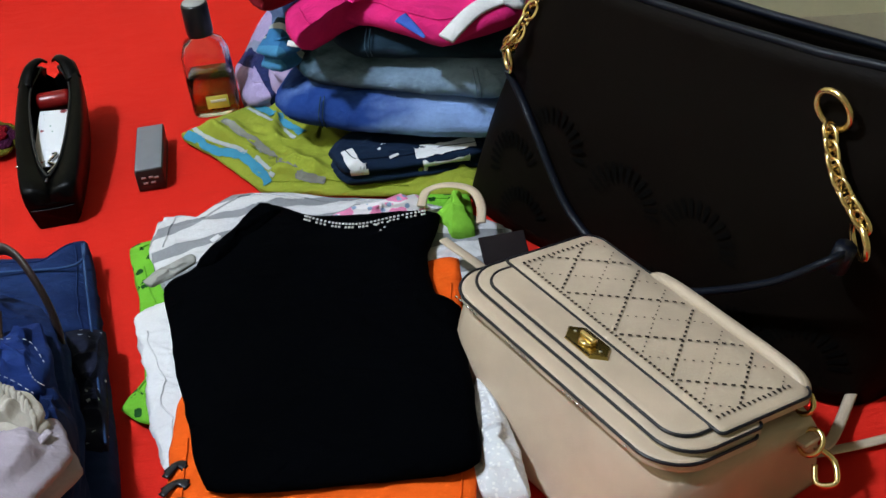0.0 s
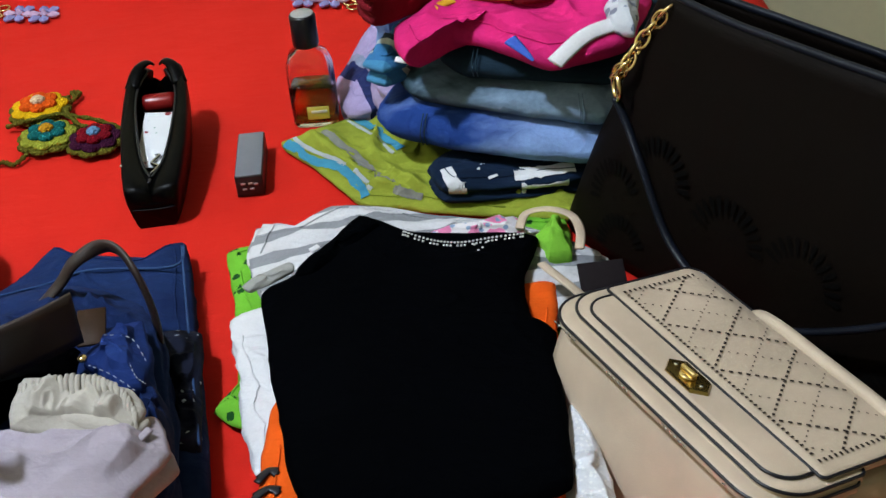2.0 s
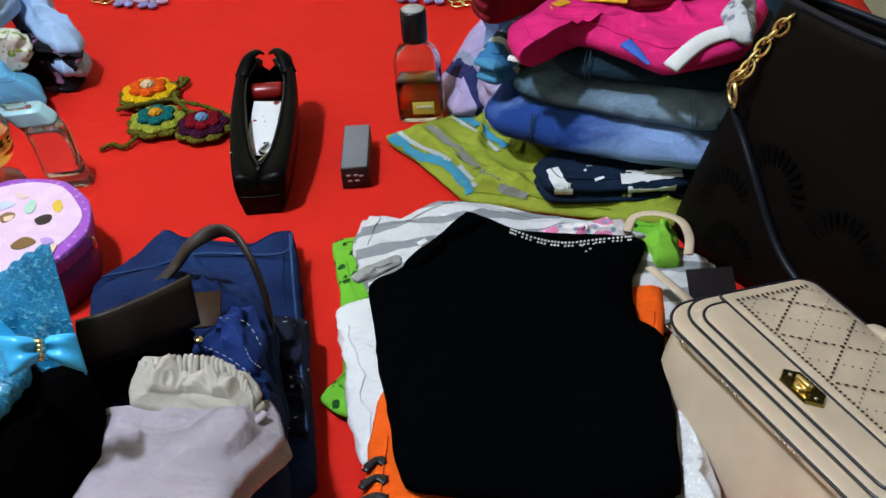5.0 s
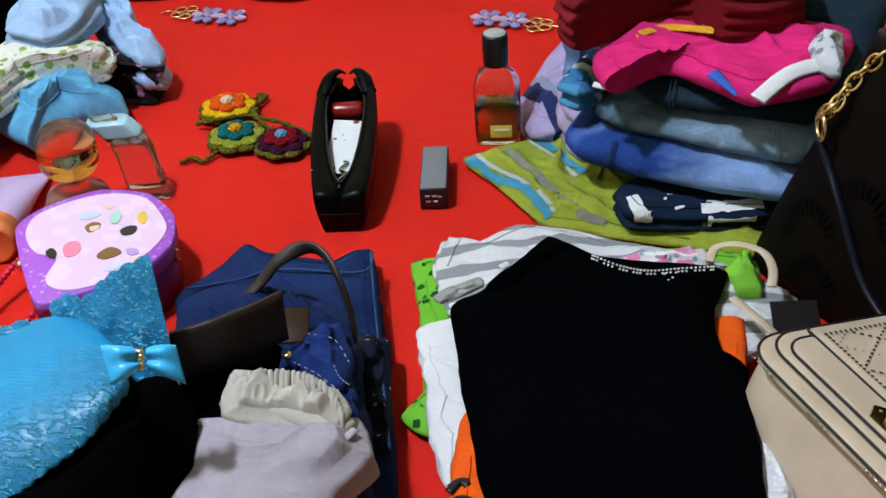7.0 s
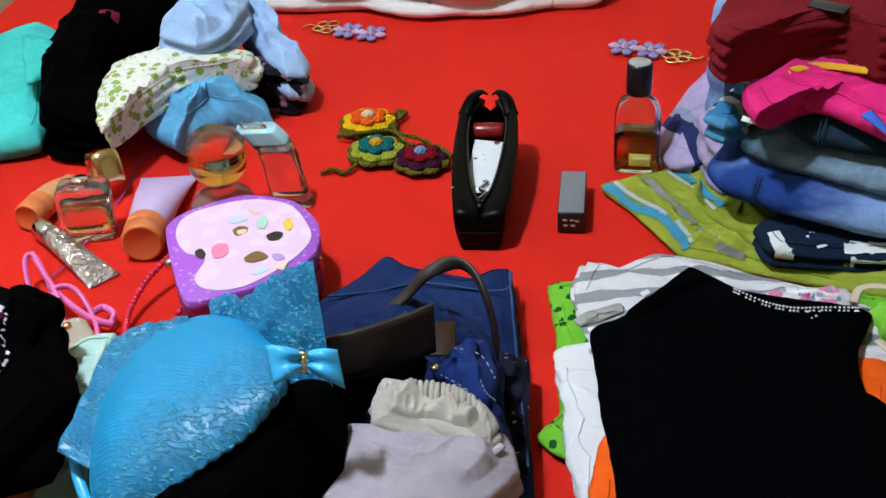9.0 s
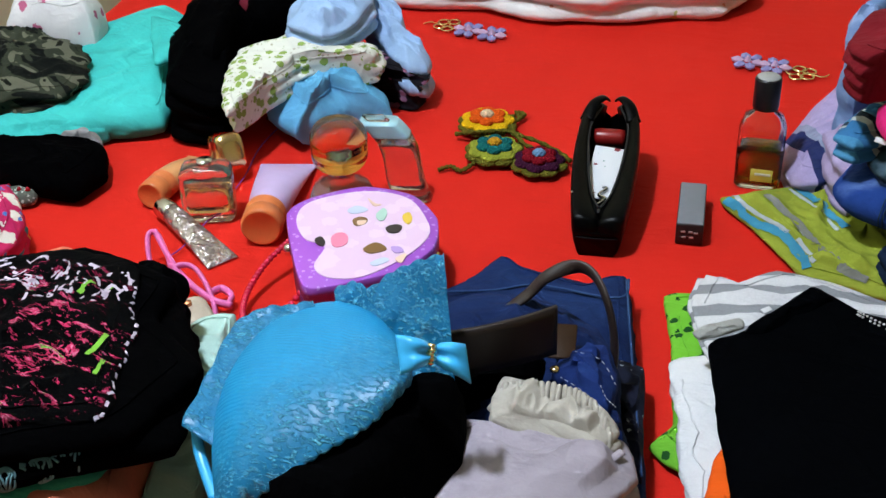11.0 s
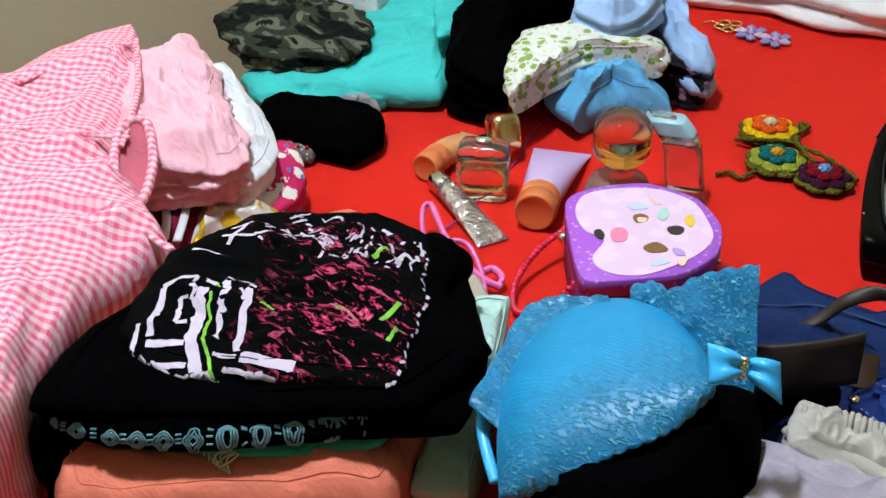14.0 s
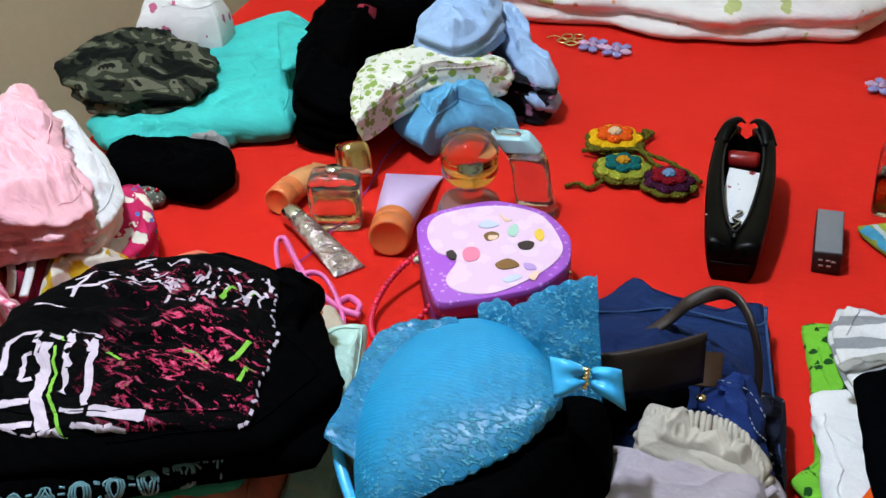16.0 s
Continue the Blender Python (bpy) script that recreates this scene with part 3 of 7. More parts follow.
garment("black_trousers", [(-0.801, 0.286), (-0.832, 0.361), (-0.82, 0.51), (-0.759, 0.602), (-0.667, 0.59), (-0.652, 0.542), (-0.589, 0.503), (-0.597, 0.422), (-0.684, 0.359)], 0.115, 0.016, BLACK_CLOTH, "black folded garment under the printed blouse", wrinkle=0.004, seed=34, hem=(0.0, 0.9), group=BP)
PRINT = Nodes("wild_black_print")
_v = PRINT.coords(1, -32)
_x, _y = PRINT.axis(_v, 0), PRINT.axis(_v, 1)
_w = PRINT.math("MULTIPLY", PRINT.math("SUBTRACT", PRINT.noise(26, 3), 0.5), 0.10)
_right = PRINT.ramp(PRINT.math("ADD", PRINT.math("ADD", _x, _w), 0.5), [(0.47, (0, 0, 0)), (0.53, (1, 1, 1))])
_f = PRINT.noise(46, 5, 0.75, PRINT.coords(1, 30, (1, 2.6, 1)), 0.8)
_BK = (0.0014, 0.0014, 0.0016)
_p = PRINT.ramp(_f, [(0.0, _BK), (0.565, (0.50, 0.03, 0.10)), (0.61, (0.62, 0.20, 0.30)), (0.64, _BK), (0.67, (0.16, 0.45, 0.04)), (0.72, (0.6, 0.55, 0.6)), (0.75, _BK)], True)
_p = PRINT.mix(_right, _BK, _p)
_rx = PRINT.math("DIVIDE", PRINT.axis(PRINT.coords(), 0), 0.125)
_ry = PRINT.math("DIVIDE", PRINT.axis(PRINT.coords(), 1), 0.105)
_rr = PRINT.math("SQRT", PRINT.math("ADD", PRINT.math("MULTIPLY", _rx, _rx), PRINT.math("MULTIPLY", _ry, _ry)))
_rr = PRINT.math("ADD", _rr, PRINT.math("MULTIPLY", PRINT.math("SUBTRACT", PRINT.noise(30, 4, 0.7, PRINT.coords(1, 20, (1, 3.5, 1))), 0.5), 1.1))
_p = PRINT.mix(PRINT.ramp(_rr, [(0.80, (0, 0, 0)), (0.98, (1, 1, 1))]), _p, _BK)
_p = PRINT.mix(PRINT.ramp(PRINT.noise(19, 4, 0.6), [(0.36, (1, 1, 1)), (0.44, (0, 0, 0))]), _p, _BK)
weave(PRINT)
PRINT = PRINT.finish(_p, 0.8, 0, 0.02)
garment("printed_blouse", [(-0.803, 0.37), (-0.842, 0.455), (-0.827, 0.532), (-0.761, 0.583), (-0.698, 0.584), (-0.648, 0.509), (-0.613, 0.426), (-0.667, 0.395), (-0.731, 0.358), (-0.769, 0.352)], 0.129, 0.01, PRINT, "black blouse with white, pink and green geometric print", ragged=0.006, wrinkle=0.008, seed=35, hem=(0.4, 0.98), group=BP)



def blouse_print():
    """A broken key pattern, zebra dashes and green flecks on the black blouse."""
    blouse = bpy.data.objects["printed_blouse"]
    pale = cloth_mat("pale_lilac_print", (0.64, 0.54, 0.64), vary=0.15)
    lime = cloth_mat("lime_print", (0.22, 0.52, 0.06))
    key = [((-0.807, 0.415), (-0.789, 0.431), 2.0), ((-0.805, 0.414), (-0.773, 0.368), 2.1), ((-0.772, 0.361), (-0.748, 0.375), 2.4),
           ((-0.781, 0.417), (-0.786, 0.411), 1.5), ((-0.786, 0.411), (-0.770, 0.389), 1.5), ((-0.770, 0.389), (-0.765, 0.395), 1.5), ((-0.787, 0.430), (-0.771, 0.410), 1.5),
           ((-0.780, 0.434), (-0.750, 0.383), 3.6), ((-0.751, 0.384), (-0.725, 0.360), 3.6), ((-0.725, 0.360), (-0.707, 0.353), 3.2),
           ((-0.770, 0.443), (-0.755, 0.452), 1.6), ((-0.770, 0.444), (-0.734, 0.389), 2.3), ((-0.755, 0.451), (-0.715, 0.389), 2.3), ((-0.756, 0.440), (-0.743, 0.428), 1.2),
           ((-0.725, 0.377), (-0.711, 0.384), 1.4), ((-0.710, 0.369), (-0.696, 0.367), 1.4), ((-0.708, 0.385), (-0.674, 0.399), 3.6), ((-0.696, 0.365), (-0.675, 0.377), 2.6)]
    strips(blouse, "print_bar", [((p, q), 0.143, w * 0.0014) for p, q, w in key], pale, label="pale lilac printed key bar")
    edge = [((-0.763, 0.345), (-0.735, 0.361), 1.9), ((-0.748, 0.333), (-0.723, 0.346), 1.1), ((-0.790, 0.374), (-0.773, 0.348), 1.5), ((-0.765, 0.344), (-0.754, 0.336), 1.1),
            ((-0.810, 0.484), (-0.816, 0.514), 1.5), ((-0.820, 0.490), (-0.796, 0.501), 1.1), ((-0.820, 0.459), (-0.796, 0.471), 1.9), ((-0.824, 0.504), (-0.803, 0.525), 1.1)]
    strips(blouse, "print_bar", [((p, q), 0.143, w * 0.0014) for p, q, w in edge], pale)
    rng = random.Random(12)
    dashes = []
    for k in range(80):
        u, v = rng.random(), rng.random()
        x, y = -0.80 + 0.12 * u, 0.500 + 0.055 * v + 0.02 * u
        a = rng.uniform(-0.9, 0.9) + (0.3 if u < 0.4 else -0.9)
        ln = rng.uniform(0.004, 0.012)
        dashes.append((((x, y), (x + ln * math.cos(a), y + ln * math.sin(a))), 0.143, rng.uniform(0.0006, 0.0017)))
    strips(blouse, "print_dash", dashes, pale)
    green = [((-0.775, 0.437), (-0.744, 0.389), 1.4), ((-0.744, 0.389), (-0.708, 0.358), 1.3), ((-0.735, 0.434), (-0.722, 0.434), 2.2), ((-0.705, 0.525), (-0.704, 0.538), 2.4), ((-0.654, 0.467), (-0.657, 0.493), 2.1), ((-0.638, 0.453), (-0.642, 0.469), 1.8), ((-0.690, 0.537), (-0.689, 0.546), 1.5)]
    strips(blouse, "green_fleck", [((p, q), 0.143, w * 0.001) for p, q, w in green], lime, 0.0011, "lime green printed fleck")
    hem = spline([(-0.695, 0.565, 0), (-0.676, 0.554, 0), (-0.657, 0.531, 0), (-0.637, 0.491, 0), (-0.621, 0.456, 0), (-0.609, 0.416, 0)], 44)
    strips(blouse, "piping_stitch", [(((p.x, p.y), (q.x + 0.003 * (k % 3 - 1), q.y)), 0.140, 0.0013) for k, (p, q) in enumerate(zip(hem[::2], hem[1::2]))], pale, 0.0009)


blouse_print()
# ---- gingham blouse and children's clothes ----
GP = "heap of children's clothes"
GINGHAM = gingham_mat("pink_gingham", 0.0075, (0.80, 0.52, 0.56), (0.72, 0.13, 0.22), -33)
KIDS = spot_mat("bright_print", (0.5, 0.02, 0.10), (0.75, 0.7, 0.6), 40, 0.35, 0, (0.08, 0.2, 0.5))
garment("printed_dress", [(-1.006, 0.539), (-1.079, 0.623), (-1.011, 0.709), (-0.992, 0.765), (-0.937, 0.72), (-0.923, 0.666), (-0.949, 0.567)], 0.0, 0.05, KIDS, "bright printed children's dress under the blouses", layers=3, wrinkle=0.008, seed=40, hem=(0.3, 0.9), group=GP)
garment("white_blouse", [(-1.137, 0.77), (-1.118, 0.809), (-1.021, 0.753), (-0.943, 0.692), (-0.925, 0.621), (-0.979, 0.628), (-1.077, 0.67)], 0.03, 0.06, WHITE_CLOTH, "white cotton blouse with small buttons", layers=5, wrinkle=0.012, seed=41, hem=(0.0, 0.6), slip=0.016, group=GP)
PALE_PINK = cloth_mat("pale_pink_eyelet", (0.92, 0.50, 0.56), crease=0.8, vary=0.1)
garment("pink_blouse", [(-1.169, 0.718), (-1.158, 0.796), (-1.075, 0.75), (-0.972, 0.67), (-0.925, 0.63), (-0.938, 0.597), (-0.99, 0.555), (-1.074, 0.6)], 0.07, 0.05, PALE_PINK, "pale pink crumpled blouse with frills", layers=4, wrinkle=0.014, seed=42, hem=(0.0, 0.6), group=GP, ragged=0.014, scale=15, stretch=2.2, slip=0.012, turn=-20)
garment("gingham_blouse", [(-1.253, 0.611), (-1.197, 0.761), (-1.099, 0.67), (-1.013, 0.563), (-0.867, 0.481), (-0.862, 0.385), (-0.828, 0.305), (-0.765, 0.215), (-0.877, 0.249), (-1.158, 0.452)], 0.03, 0.10, GINGHAM, "pink and white gingham cotton blouse", layers=2, wrinkle=0.012, seed=43, turn=70, scale=10, stretch=4, group=GP)

# ---- far clothes ----
FP = "clothes along the far side"
TURQ = cloth_mat("turquoise_cotton", (0.06, 0.55, 0.50))
garment("black_sock", [(-1.115, 0.861), (-1.048, 0.898), (-0.985, 0.908), (-0.954, 0.87), (-0.958, 0.822), (-1.024, 0.81), (-1.08, 0.803)], 0.0, 0.035, BLACK_CLOTH, "black crumpled sock lying on the sheet", wrinkle=0.006, seed=50, hem=(0.2, 0.6), group=FP)
garment("camouflage_shirt", [(-1.270, 0.955), (-1.285, 1.02), (-1.275, 1.077), (-1.212, 1.110), (-1.113, 1.060), (-1.072, 0.995), (-1.070, 0.955), (-1.125, 0.915), (-1.180, 0.905)], 0.026, 0.030, camo_mat("camouflage_cotton"), "green camouflage shirt with wrinkles", wrinkle=0.009, seed=51, hem=(0.5, 0.95), group=FP, layers=2, ragged=0.008, slip=0.010, turn=40)
tq = garment("turquoise_shirt", [(-1.085, 0.908), (-1.03, 0.938), (-0.961, 0.986), (-1.010, 1.085), (-1.062, 1.167), (-1.088, 1.244), (-1.15, 1.275), (-1.212, 1.164), (-1.15, 1.02), (-1.11, 0.93)], 0.0, 0.032, TURQ, "turquoise cotton shirt lying folded", layers=1, wrinkle=0.006, seed=52, hem=(0.2, 0.6), group=FP, turn=60, scale=10, edge=0.010, ragged=0.003)
piece(tq, "sleeve", [(-1.190, 0.908), (-1.160, 0.884), (-1.126, 0.872), (-1.07, 0.906), (-1.01, 0.950), (-1.03, 1.0), (-1.088, 1.005), (-1.140, 0.950)], 0.0, 0.024, TURQ, "turquoise sleeve spread flat", layers=1, wrinkle=0.006, seed=152, scale=11, edge=0.010, ragged=0.005)
WHITE_PINK = spot_mat("white_pink_print", (0.72, 0.70, 0.70), (0.5, 0.12, 0.22), 40, 0.25)
garment("white_shirt", [(-1.243, 1.068), (-1.273, 1.143), (-1.223, 1.207), (-1.159, 1.158), (-1.139, 1.106), (-1.195, 1.079)], 0.0, 0.085, WHITE_PINK, "white shirt with pink print", wrinkle=0.008, seed=53, hem=(0.3, 0.9), group=FP)
garment("black_trousers", [(-0.952, 0.984), (-1.044, 1.138), (-1.088, 1.298), (-0.975, 1.326), (-0.884, 1.249), (-0.957, 1.155), (-0.88, 0.982)], 0.0, 0.07, BLACK_CLOTH, "black trousers folded beside the turquoise shirt", layers=4, wrinkle=0.010, seed=54, hem=(0.3, 0.98), group=FP)
DARK_FLORAL = spot_mat("dark_floral", (0.008, 0.007, 0.01), (0.25, 0.12, 0.2), 60, 0.3)
garment("floral_skirt", [(-0.876, 1.061), (-0.887, 1.118), (-0.834, 1.214), (-0.73, 1.189), (-0.715, 1.148), (-0.781, 1.154), (-0.832, 1.073)], 0.0, 0.045, DARK_FLORAL, "black floral skirt in the pile", layers=4, wrinkle=0.006, seed=55, hem=(0.4, 0.98), group=FP, slip=0.012)
FLORAL = spot_mat("white_green_floral", (0.68, 0.68, 0.60), (0.25, 0.36, 0.08), 78, 0.36, 0, (0.42, 0.40, 0.30))
garment("floral_shirt", [(-0.897, 1.014), (-0.912, 1.08), (-0.863, 1.164), (-0.773, 1.156), (-0.752, 1.114), (-0.817, 1.078), (-0.837, 1.002), (-0.841, 0.941)], 0.045, 0.035, FLORAL, "white cotton shirt with a green floral print", wrinkle=0.007, seed=56, hem=(0.3, 0.98), group=FP, layers=3, scale=14, slip=0.012, ragged=0.005)
LBLUE = cloth_mat("light_blue_fleece", (0.38, 0.55, 0.82))
lb = garment("light_blue_robe", [(-0.864, 1.104), (-0.886, 1.161), (-0.888, 1.249), (-0.84, 1.259), (-0.797, 1.201), (-0.79, 1.145), (-0.811, 1.092)], 0.07, 0.04, LBLUE, "light blue fleece baby robe", layers=3, wrinkle=0.012, seed=57, group=FP, slip=0.014)
piece(lb, "sleeve", [(-0.853, 1.262), (-0.855, 1.329), (-0.8, 1.277), (-0.765, 1.218), (-0.716, 1.183), (-0.71, 1.156), (-0.73, 1.143), (-0.769, 1.166)], 0.02, 0.045, LBLUE, "light blue sleeve with pale cuff", layers=2, wrinkle=0.008, seed=157, slope=(-0.25, -0.1))
SKY = cloth_mat("sky_blue_cotton", (0.14, 0.45, 0.72))
garment("blue_shirt", [(-0.859, 1.038), (-0.854, 1.113), (-0.818, 1.156), (-0.75, 1.121), (-0.726, 1.086), (-0.768, 1.074), (-0.799, 1.027), (-0.803, 1.004)], 0.0, 0.05, SKY, "sky blue crumpled cotton shirt", layers=1, edge=0.02, wrinkle=0.012, seed=58, hem=(0.4, 0.98), group=FP, slip=0.012, turn=50)
DUVET = spot_mat("white_leaf_duvet", (0.74, 0.72, 0.70), (0.45, 0.5, 0.2), 16, 0.16, 0, (0.6, 0.3, 0.2))
garment("white_duvet", [(-1.12, 1.50), (-0.92, 1.425), (-0.79, 1.438), (-0.70, 1.446), (-0.592, 1.456), (-0.517, 1.503), (-0.455, 1.535), (-0.435, 1.62), (-0.5, 1.9), (-1.15, 1.92)], 0.0, 0.05, DUVET, "white duvet with small coloured motifs rolled back", "bedding", layers=2, wrinkle=0.022, seed=59, scale=10, dome=0.9, slip=0.02, edge=0.02)


# ---- black tote bag with gold chains ----
def tote_bag():
    """Front edge from A to B on the bed; leather shell, open at the top."""
    a, b = Vector((-0.050, 0.934, 0)), Vector((0.222, 0.643, 0))
    along = (b - a).normalized()
    back = Vector((-along.y, along.x, 0))
    turn = math.degrees(math.atan2(along.y, along.x))
    length, height = (b - a).length, 0.238
    bag = thing("tote_bag", (a.x, a.y, 0), "large black-brown leather tote bag with gold chain handles", "bag", turn=turn)
    bag_len = length

    def rim(u, y):
        return height - 0.008 + 0.028 * max(0.0, u - 0.4) ** 1.3 - 0.022 * min(max((y - 0.03) / 0.06, 0.0), 1.0)

    def lean(x, s):
        """The near side slants inwards towards the rim."""
        return x + (0.068 * s - 0.022 * (1 - s)) * (1 - x / bag_len)

    def section(s, inset=0.0):
        """A rounded rectangle at height share s: wider above, deeper below."""
        out = []
        half = bag_len / 2 * (1 + 0.09 * s)
        deep = 0.160 - 0.090 * s
        n = 96
        for k in range(n):
            t = 2 * math.pi * k / n
            c, d = math.cos(t), math.sin(t)
            x = half * abs(c) ** 0.28 * math.copysign(1, c)
            y = deep / 2 * abs(d) ** 0.45 * math.copysign(1, d)
            x -= math.copysign(inset, c) * min(1, abs(c) * 3)
            y -= math.copysign(inset, d) * min(1, abs(d) * 3)
            belly = -0.012 * math.sin(math.pi * s) * (1 - (x / half) ** 2) * (1 if d < 0 else -1)
            dent = 0.005 * noise.noise((x * 9, s * 3, 4.0 + d))
            out.append((lean(x + bag_len / 2, s), y + 0.06 + belly + dent, s))
        return out

    bm = bmesh.new()
    rows = []
    for k in range(19):
        s = k / 18
        rows.append([bm.verts.new((x, y, rim(x / bag_len, y) * (0.004 + 0.996 * s))) for x, y, _ in section(s)])
    for k in range(18, 2, -1):
        s = k / 18
        rows.append([bm.verts.new((x, y, rim(x / bag_len, y) * s)) for x, y, _ in section(s, 0.004)])
    for r, q in zip(rows, rows[1:]):
        for i in range(len(r)):
            bm.faces.new((r[i], r[(i + 1) % len(r)], q[(i + 1) % len(q)], q[i]))
    bm.faces.new(rows[0][::-1])
    bm.faces.new(rows[-1])
    part("body", bm, BLACK_LEATHER, bag, "black-brown leather shell with cut-out fans")
    edge = [Vector((x, y, rim(x / bag_len, y) + 0.001)) for x, y, _ in section(1.0, 0.002)]
    part("rim_piping", sweep(edge, 0.0032, 8, True), NAVY_STRAP, bag, "blue-black leather rim piping")

    def front_y(x, z):
        s = z / height
        k = 0.068 * s - 0.022 * (1 - s)
        x = (x - k) / (1 - k / bag_len)
        half = bag_len / 2 * (1 + 0.09 * s)
        deep = 0.160 - 0.090 * s
        q = min(0.999, abs(x - bag_len / 2) / half)
        d = (1 - q ** (2 / 0.28)) ** 0.5
        y = -deep / 2 * d ** 0.45
        return y + 0.06 - 0.012 * math.sin(math.pi * s) * (1 - q * q) + 0.005 * noise.noise(((x - bag_len / 2) * 9, s * 3, 4.0 - d))

    dark = plain_mat("bag_cut_out", (0.001, 0.001, 0.001), 0.9, spec=0.05)
    for fx, fz, r, a0 in ((0.060, 0.058, 0.034, 40), (0.108, 0.098, 0.036, 10), (0.184, 0.082, 0.036, 5), (0.254, 0.080, 0.036, 0), (0.075, 0.020, 0.030, 30), (0.301, 0.014, 0.034, 10), (0.349, 0.026, 0.034, 10), (0.22, 0.012, 0.03, 10)):
        for k in range(13):
            cut = bmesh.new()
            t = radians(a0 + k * 13)
            pts = []
            for rr, w in ((0.60 * r, 0.0009), (0.9 * r, 0.0020), (r, 0.0013)):
                for sgn in (-1, 1):
                    x = fx + rr * math.cos(t) - sgn * w * math.sin(t)
                    z = max(fz + rr * math.sin(t) + sgn * w * math.cos(t), 0.006)
                    pts.append(cut.verts.new((x, front_y(x, z) - 0.0012, z)))
            cut.faces.new((pts[0], pts[1], pts[3], pts[2]))
            cut.faces.new((pts[2], pts[3], pts[5], pts[4]))
            part("cut_out", cut, dark, bag)

    def chain(points, n):
        path = spline(points, n)
        for i, c in enumerate(path):
            d = (path[min(i + 1, n - 1)] - path[max(i - 1, 0)]).normalized()
            side = d.cross(Vector((0, 1, 0))).normalized() if i % 2 else Vector((0, -1, 0))
            side = (side - d * side.dot(d)).normalized()
            loop = [c + d * 0.0082 * math.cos(t) + side * 0.0052 * math.sin(t) for t in [2 * math.pi * k / 18 for k in range(18)]]
            part("chain_link", sweep(loop, 0.0015, 8, True), GOLD, bag)

    def ring(at, r, normal=(0, 1, 0), thick=0.0024):
        nv = Vector(normal).normalized()
        u = nv.cross(Vector((0, 0, 1))).normalized()
        v = nv.cross(u)
        part("ring", sweep([Vector(at) + u * r * math.cos(t) + v * r * math.sin(t) for t in [2 * math.pi * k / 28 for k in range(28)]], thick, 8, True), GOLD, bag)

    ring_at, end_at, left_at, left_top = Vector((0.3392, 0.0117, 0.213)), Vector((0.3795, -0.0081, 0.1425)), Vector((0.0488, -0.0004, 0.1555)), Vector((0.0617, 0.0177, 0.1965))
    ring(ring_at, 0.0135, (0.1, 1, 0.1))
    chain([ring_at + Vector((0.001, -0.003, -0.015)), ring_at.lerp(end_at, 0.5) + Vector((-0.004, -0.004, 0)), end_at + Vector((0, 0, 0.014))], 12)
    ring(end_at, 0.0125, (0.7, 1, 0.1))
    chain([left_at + Vector((0.002, 0, 0.012)), left_at.lerp(left_top, 0.5) + Vector((0.002, -0.006, 0)), left_top, left_top + Vector((0.014, 0.008, 0.022))], 9)
    ring(left_at, 0.0115, (0.6, 1, 0))
    strap = spline([left_at + Vector((0.001, -0.002, -0.010)), *[Vector(p) for p in [(0.0659, -0.0041, 0.127), (0.091, -0.0124, 0.104), (0.1352, -0.0222, 0.056), (0.197, -0.0307, 0.039), (0.2552, -0.0343, 0.05), (0.3288, -0.0346, 0.096), (0.3683, -0.0304, 0.131)]], end_at + Vector((-0.006, -0.004, -0.010))], 60)
    part("shoulder_strap", sweep(strap, 0.0036, 10, flat=0.75), NAVY_STRAP, bag, "blue-black rounded leather shoulder strap")
    part("strap_end", sweep([strap[-1] + Vector((0, 0, 0.004)), strap[-1] - Vector((0.006, 0, 0.016))], 0.0072, 10), NAVY_STRAP, bag)
    return bag


tote_bag()


